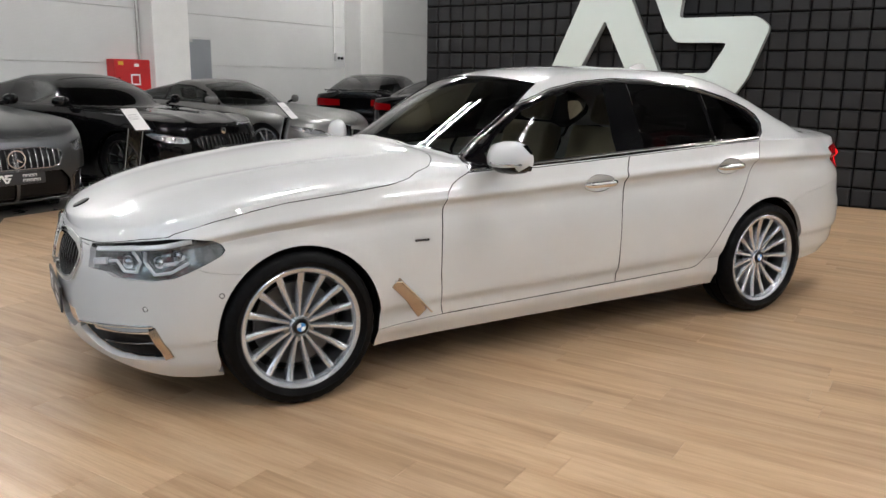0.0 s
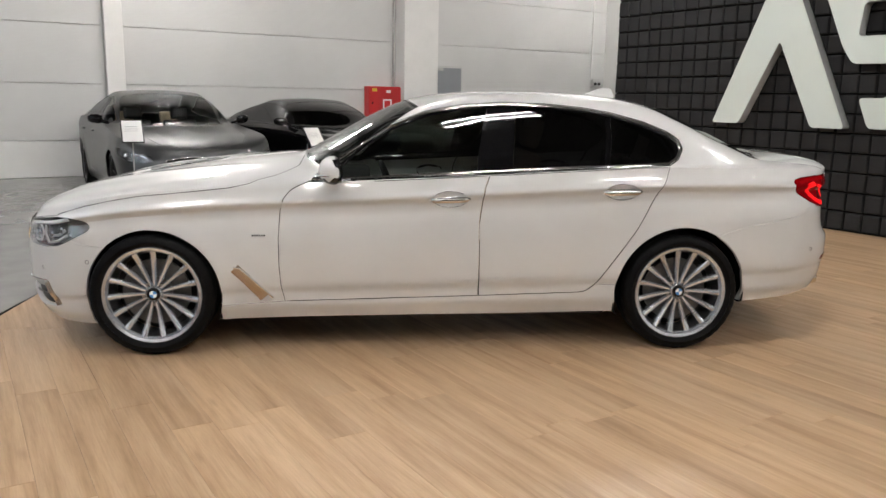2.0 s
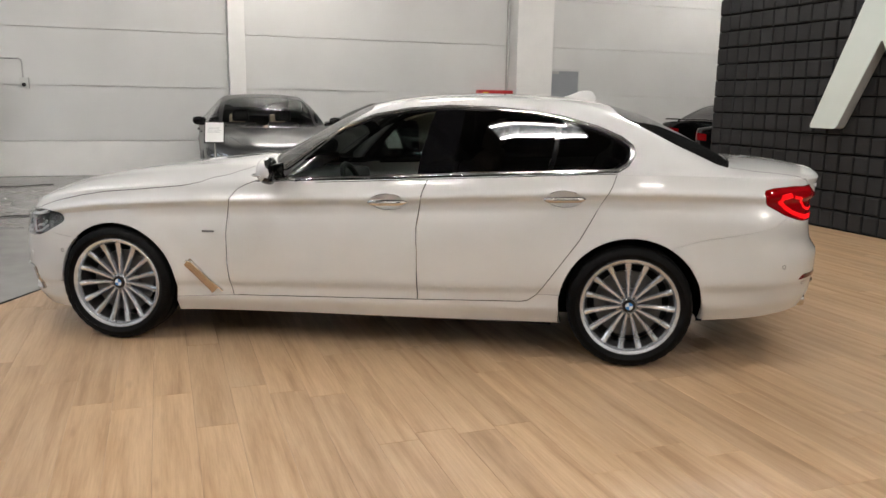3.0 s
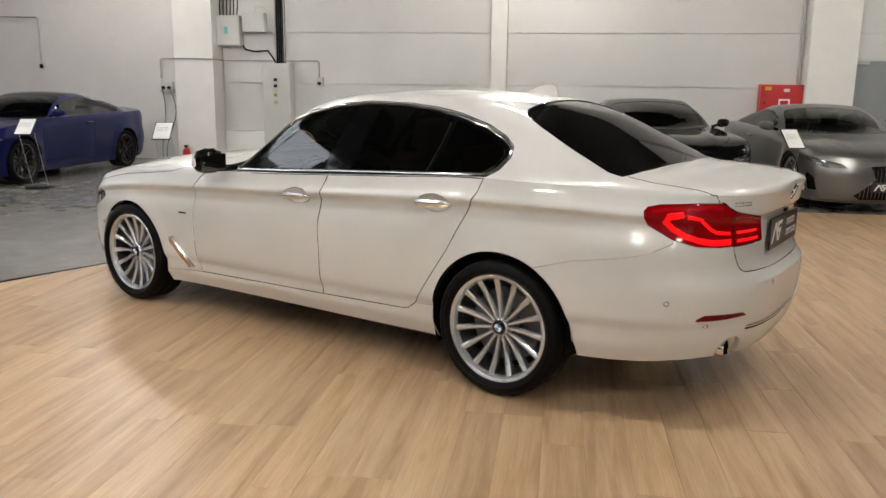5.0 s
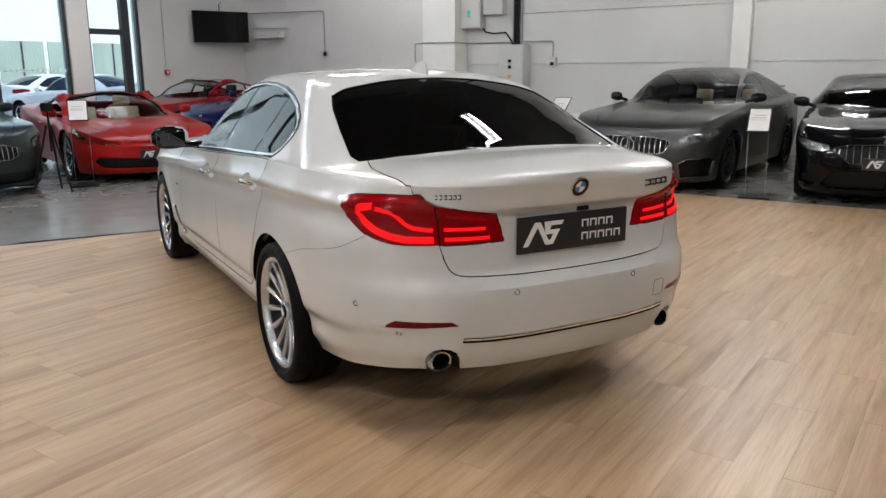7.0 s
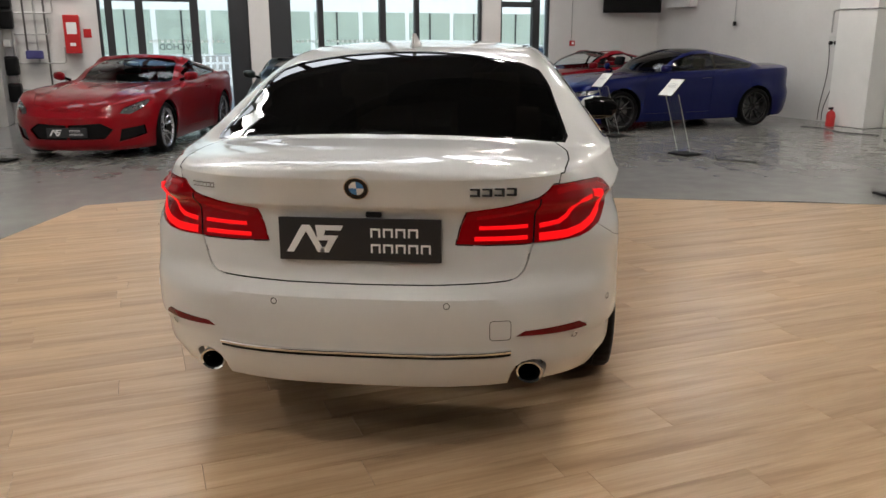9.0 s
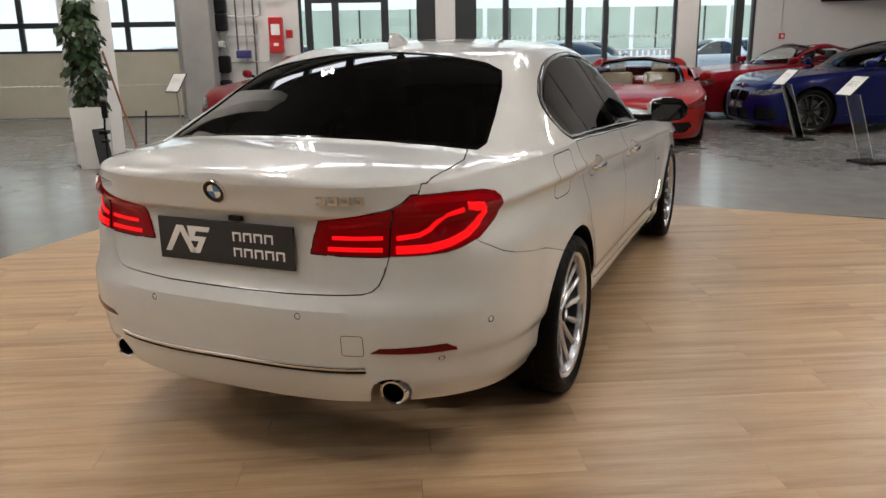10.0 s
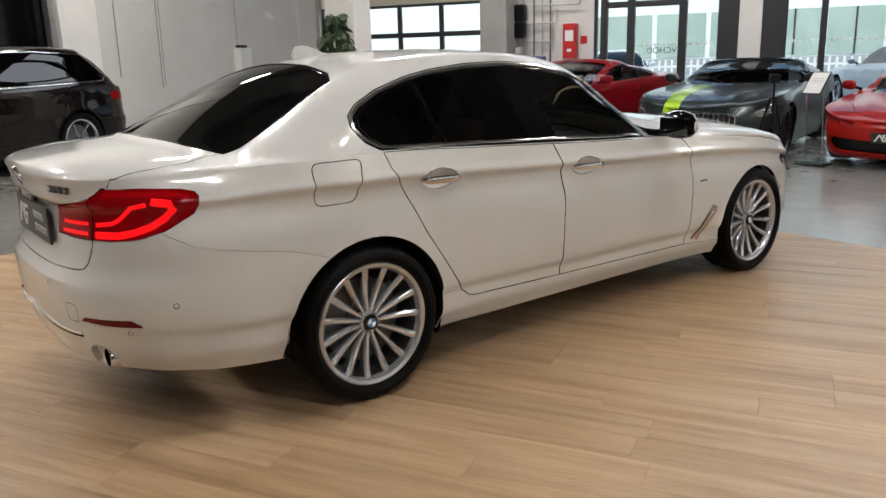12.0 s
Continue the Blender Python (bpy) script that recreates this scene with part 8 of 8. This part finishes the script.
part("print_bars", boxes((-0.05, -0.014, 0.05, 0.05, -0.0125, 0.17), (0.01, -0.014, 0.22, 0.05, -0.0125, 0.40), (-0.05, -0.014, 0.22, -0.01, -0.0125, 0.46)), M_PLATEWHITE, ps, "", pose(0, 0, 0, 8, 0, 0))
br = thing("broom", "long broom with a red-brown handle leaning on the column", "broom", ROOM @ pose(-3.98, -4.42, 0.0))
bm = bmesh.new()
tube(bm, [(0.0, 0.0, 0.06), (-0.28, -0.42, 1.42)], 0.014, 8)
part("handle", bm, plain("red brown wood", (0.28, 0.10, 0.05), 0.5), br)
part("head", boxes((-0.18, -0.04, 0.045, 0.22, 0.04, 0.085), bevel=0.008), M_BLACKP, br)
part("bristles", boxes((-0.17, -0.035, 0.0, 0.21, 0.035, 0.046)), M_SOIL, br)
dp = thing("dust_pan", "dark long-handled dust pan beside the broom", "dust pan", ROOM @ pose(-3.62, -4.36, 0.0, 0, 0, 20))
part("pan", boxes((-0.13, -0.12, 0.0, 0.13, 0.12, 0.08), bevel=0.02), M_GREYDOOR, dp)
bm = bmesh.new()
tube(bm, [(0, 0.1, 0.06), (0.02, 0.16, 0.72)], 0.012, 8)
part("handle", bm, M_BLACKP, dp)


def tripod(u, v, h, turn):
    t = thing("tripod", "black folding camera tripod standing on the floor", "tripod", ROOM @ pose(u, v, 0, 0, 0, turn))
    for k in range(3):
        a = radians(120 * k)
        bm = bmesh.new()
        tube(bm, [(0.03 * math.cos(a), 0.03 * math.sin(a), h * 0.82), (0.26 * math.cos(a), 0.26 * math.sin(a), 0.0)], 0.013, 8)
        part("leg", bm, M_BLACKP, t)
    bm = bmesh.new()
    tube(bm, [(0, 0, h * 0.5), (0, 0, h)], 0.014, 8)
    part("column", bm, M_BLACKP, t)
    part("head", boxes((-0.05, -0.06, h - 0.02, 0.05, 0.06, h + 0.09), bevel=0.015), M_BLACKP, t)
    return t


tripod(-4.72, 0.72, 1.02, 15)
st = thing("light_stand", "short black stand with clamps beside the planter", "stand", ROOM @ pose(-3.36, -4.62, 0, 0, 0, 0))
bm = bmesh.new()
tube(bm, [(0, 0, 0.0), (0, 0.01, 0.55), (-0.04, 0.02, 0.82)], 0.012, 8)
part("pole", bm, M_BLACKP, st)
part("grip", boxes((-0.06, -0.01, 0.66, 0.0, 0.05, 0.86), bevel=0.015), M_BLACKP, st)
part("clamp", boxes((-0.06, -0.04, 0.48, 0.06, 0.05, 0.52), (-0.05, -0.03, 0.38, 0.05, 0.04, 0.41)), M_BLACKP, st)
part("foot", boxes((-0.14, -0.02, 0.0, 0.14, 0.02, 0.02), (-0.02, -0.14, 0.0, 0.02, 0.14, 0.02)), M_BLACKP, st)
# red extinguisher on the floor and cords by the rear wall
fe = thing("floor_extinguisher", "small red fire extinguisher standing at the pillar", "extinguisher", ROOM @ pose(-4.95, V1 - 0.62, 0))
bm = bmesh.new()
lathe(bm, [(0.0001, 0.0), (0.075, 0.0), (0.078, 0.02), (0.078, 0.20), (0.06, 0.26), (0.025, 0.28), (0.02, 0.31), (0.0001, 0.31)], 20, "Z")
part("bottle", bm, M_RED, fe, sharp=40)
part("valve", boxes((-0.02, -0.06, 0.30, 0.02, 0.03, 0.34), bevel=0.006), M_BLACKP, fe)
for k, (u, v, l) in enumerate(((-5.1, 8.7, 1.6), (-3.0, 8.2, 1.2), (-2.55, 4.6, 0.9), (5.3, 7.3, 0.7))):
    bm = bmesh.new()
    tube(bm, [(u + l * t, v + 0.12 * math.sin(7 * t + k), 0.004) for t in np.linspace(0, 1, 20)], 0.008, 6)
    tagged(part("power_cable", bm, M_BLACKP, None, "", ROOM), "black cord lying on the concrete floor", "cable")

# ---- outside: forecourt, hall opposite, parked cars ----
structure("ground", boxes((-400, -300, -0.25, U0 - 0.3, 300, -0.03)), plain("asphalt and paving", (0.34, 0.335, 0.33), 0.85, vary=0.12, scale=0.6), "grey paved forecourt outside the glass", "ground")
structure("lawn", boxes((-34, -40, -0.03, -24.5, 60, 0.06)), plain("lawn", (0.085, 0.15, 0.035), 0.9, vary=0.3, scale=2), "strip of green lawn beyond the forecourt", "lawn")
hall = thing("office_building", "white hall opposite with a band of green-tinted windows", "building", ROOM @ pose(-46, 6, 0))
part("wall", boxes((-8, -50, 0, 0, 54, 19.0)), plain("white cladding", (0.82, 0.82, 0.82), 0.6, vary=0.04, scale=0.4), hall)
part("plinth", boxes((0.0, -50, 0, 0.12, 54, 0.8)), M_GREYCONC, hall)
part("roof_edge", boxes((-8.1, -50.1, 19.0, 0.15, 54.1, 19.3)), M_GREYDOOR, hall)
M_GREENGLASS = plain("green tinted facade glass", (0.36, 0.42, 0.36), 0.35, vary=0.15, scale=0.5)
for k in range(14):
    y = -20 + 3.2 * k
    wdw = part("window", boxes((0.0, y, 0.9, 0.08, y + 2.9, 3.5)), M_GREENGLASS, hall)
    part("window_bar", boxes((0.08, y + 1.4, 0.9, 0.14, y + 1.5, 3.5)), M_FRAME, wdw)
fence = thing("white_fence", "low white picket fence by the lawn", "fence", ROOM @ pose(-23.8, 0, 0))
part("rail", boxes((-0.02, -24, 0.78, 0.02, 30, 0.86), (-0.02, -24, 0.25, 0.02, 30, 0.31)), M_PLATEWHITE, fence)
picket = mesh_of(boxes((0.02, -0.04, 0.0, 0.045, 0.04, 1.05)), "picket", M_PLATEWHITE)
for k in range(240):
    o = new("picket", picket)
    o.parent = fence
    o.matrix_basis = pose(0, -24 + 0.22 * k, 0.0)
out_spec = car_spec(2.72, 0.88, 0.98, 1.82, 1.46, 0.96, 0.72, 0.98, 0.55, 1.40, 2.5, 3.35, 1.08, clear=0.16)
first = road_car("parked_car", "silver saloon parked on the forecourt outside", out_spec, M_SILVER_CAR, put(-16.6, 2.6, 200), (0.325, 0.22, 0.22), M_RIM, 5, dlo=(0.55, 1.40, 2.5, 3.35, 0.96, 1.46), glass=M_GLASS_DARK, fine=0.4,
                 head=[(36, 0.62), (40, 0.70), (60, 0.72), (62, 0.68), (48, 0.61)], tail_poly=[(24, 0.84), (24, 0.97), (50, 0.99), (62, 0.95), (58, 0.84)], plated=False, group="cars outside", mirrors=True)
second = road_car("parked_car", "white hatchback parked on the forecourt outside", out_spec, M_WHITE_CAR, put(-18.8, 8.6, 190), (0.325, 0.22, 0.22), M_RIM, 5, dlo=(0.55, 1.40, 2.5, 3.35, 0.96, 1.46), glass=M_GLASS_DARK, fine=0.4,
                  head=[(36, 0.62), (40, 0.70), (60, 0.72), (62, 0.68), (48, 0.61)], tail_poly=[(24, 0.84), (24, 0.97), (50, 0.99), (62, 0.95), (58, 0.84)], plated=False, group="cars outside")
copy_thing(second, put(-19.5, -8.6, 60))
copy_thing(first, put(-17.2, 5.5, 20))
copy_thing(first, put(-17.0, -7.4, 10))
copy_thing(second, put(-16.4, -3.6, 15))
copy_thing(second, put(-22.5, 12.6, 100))
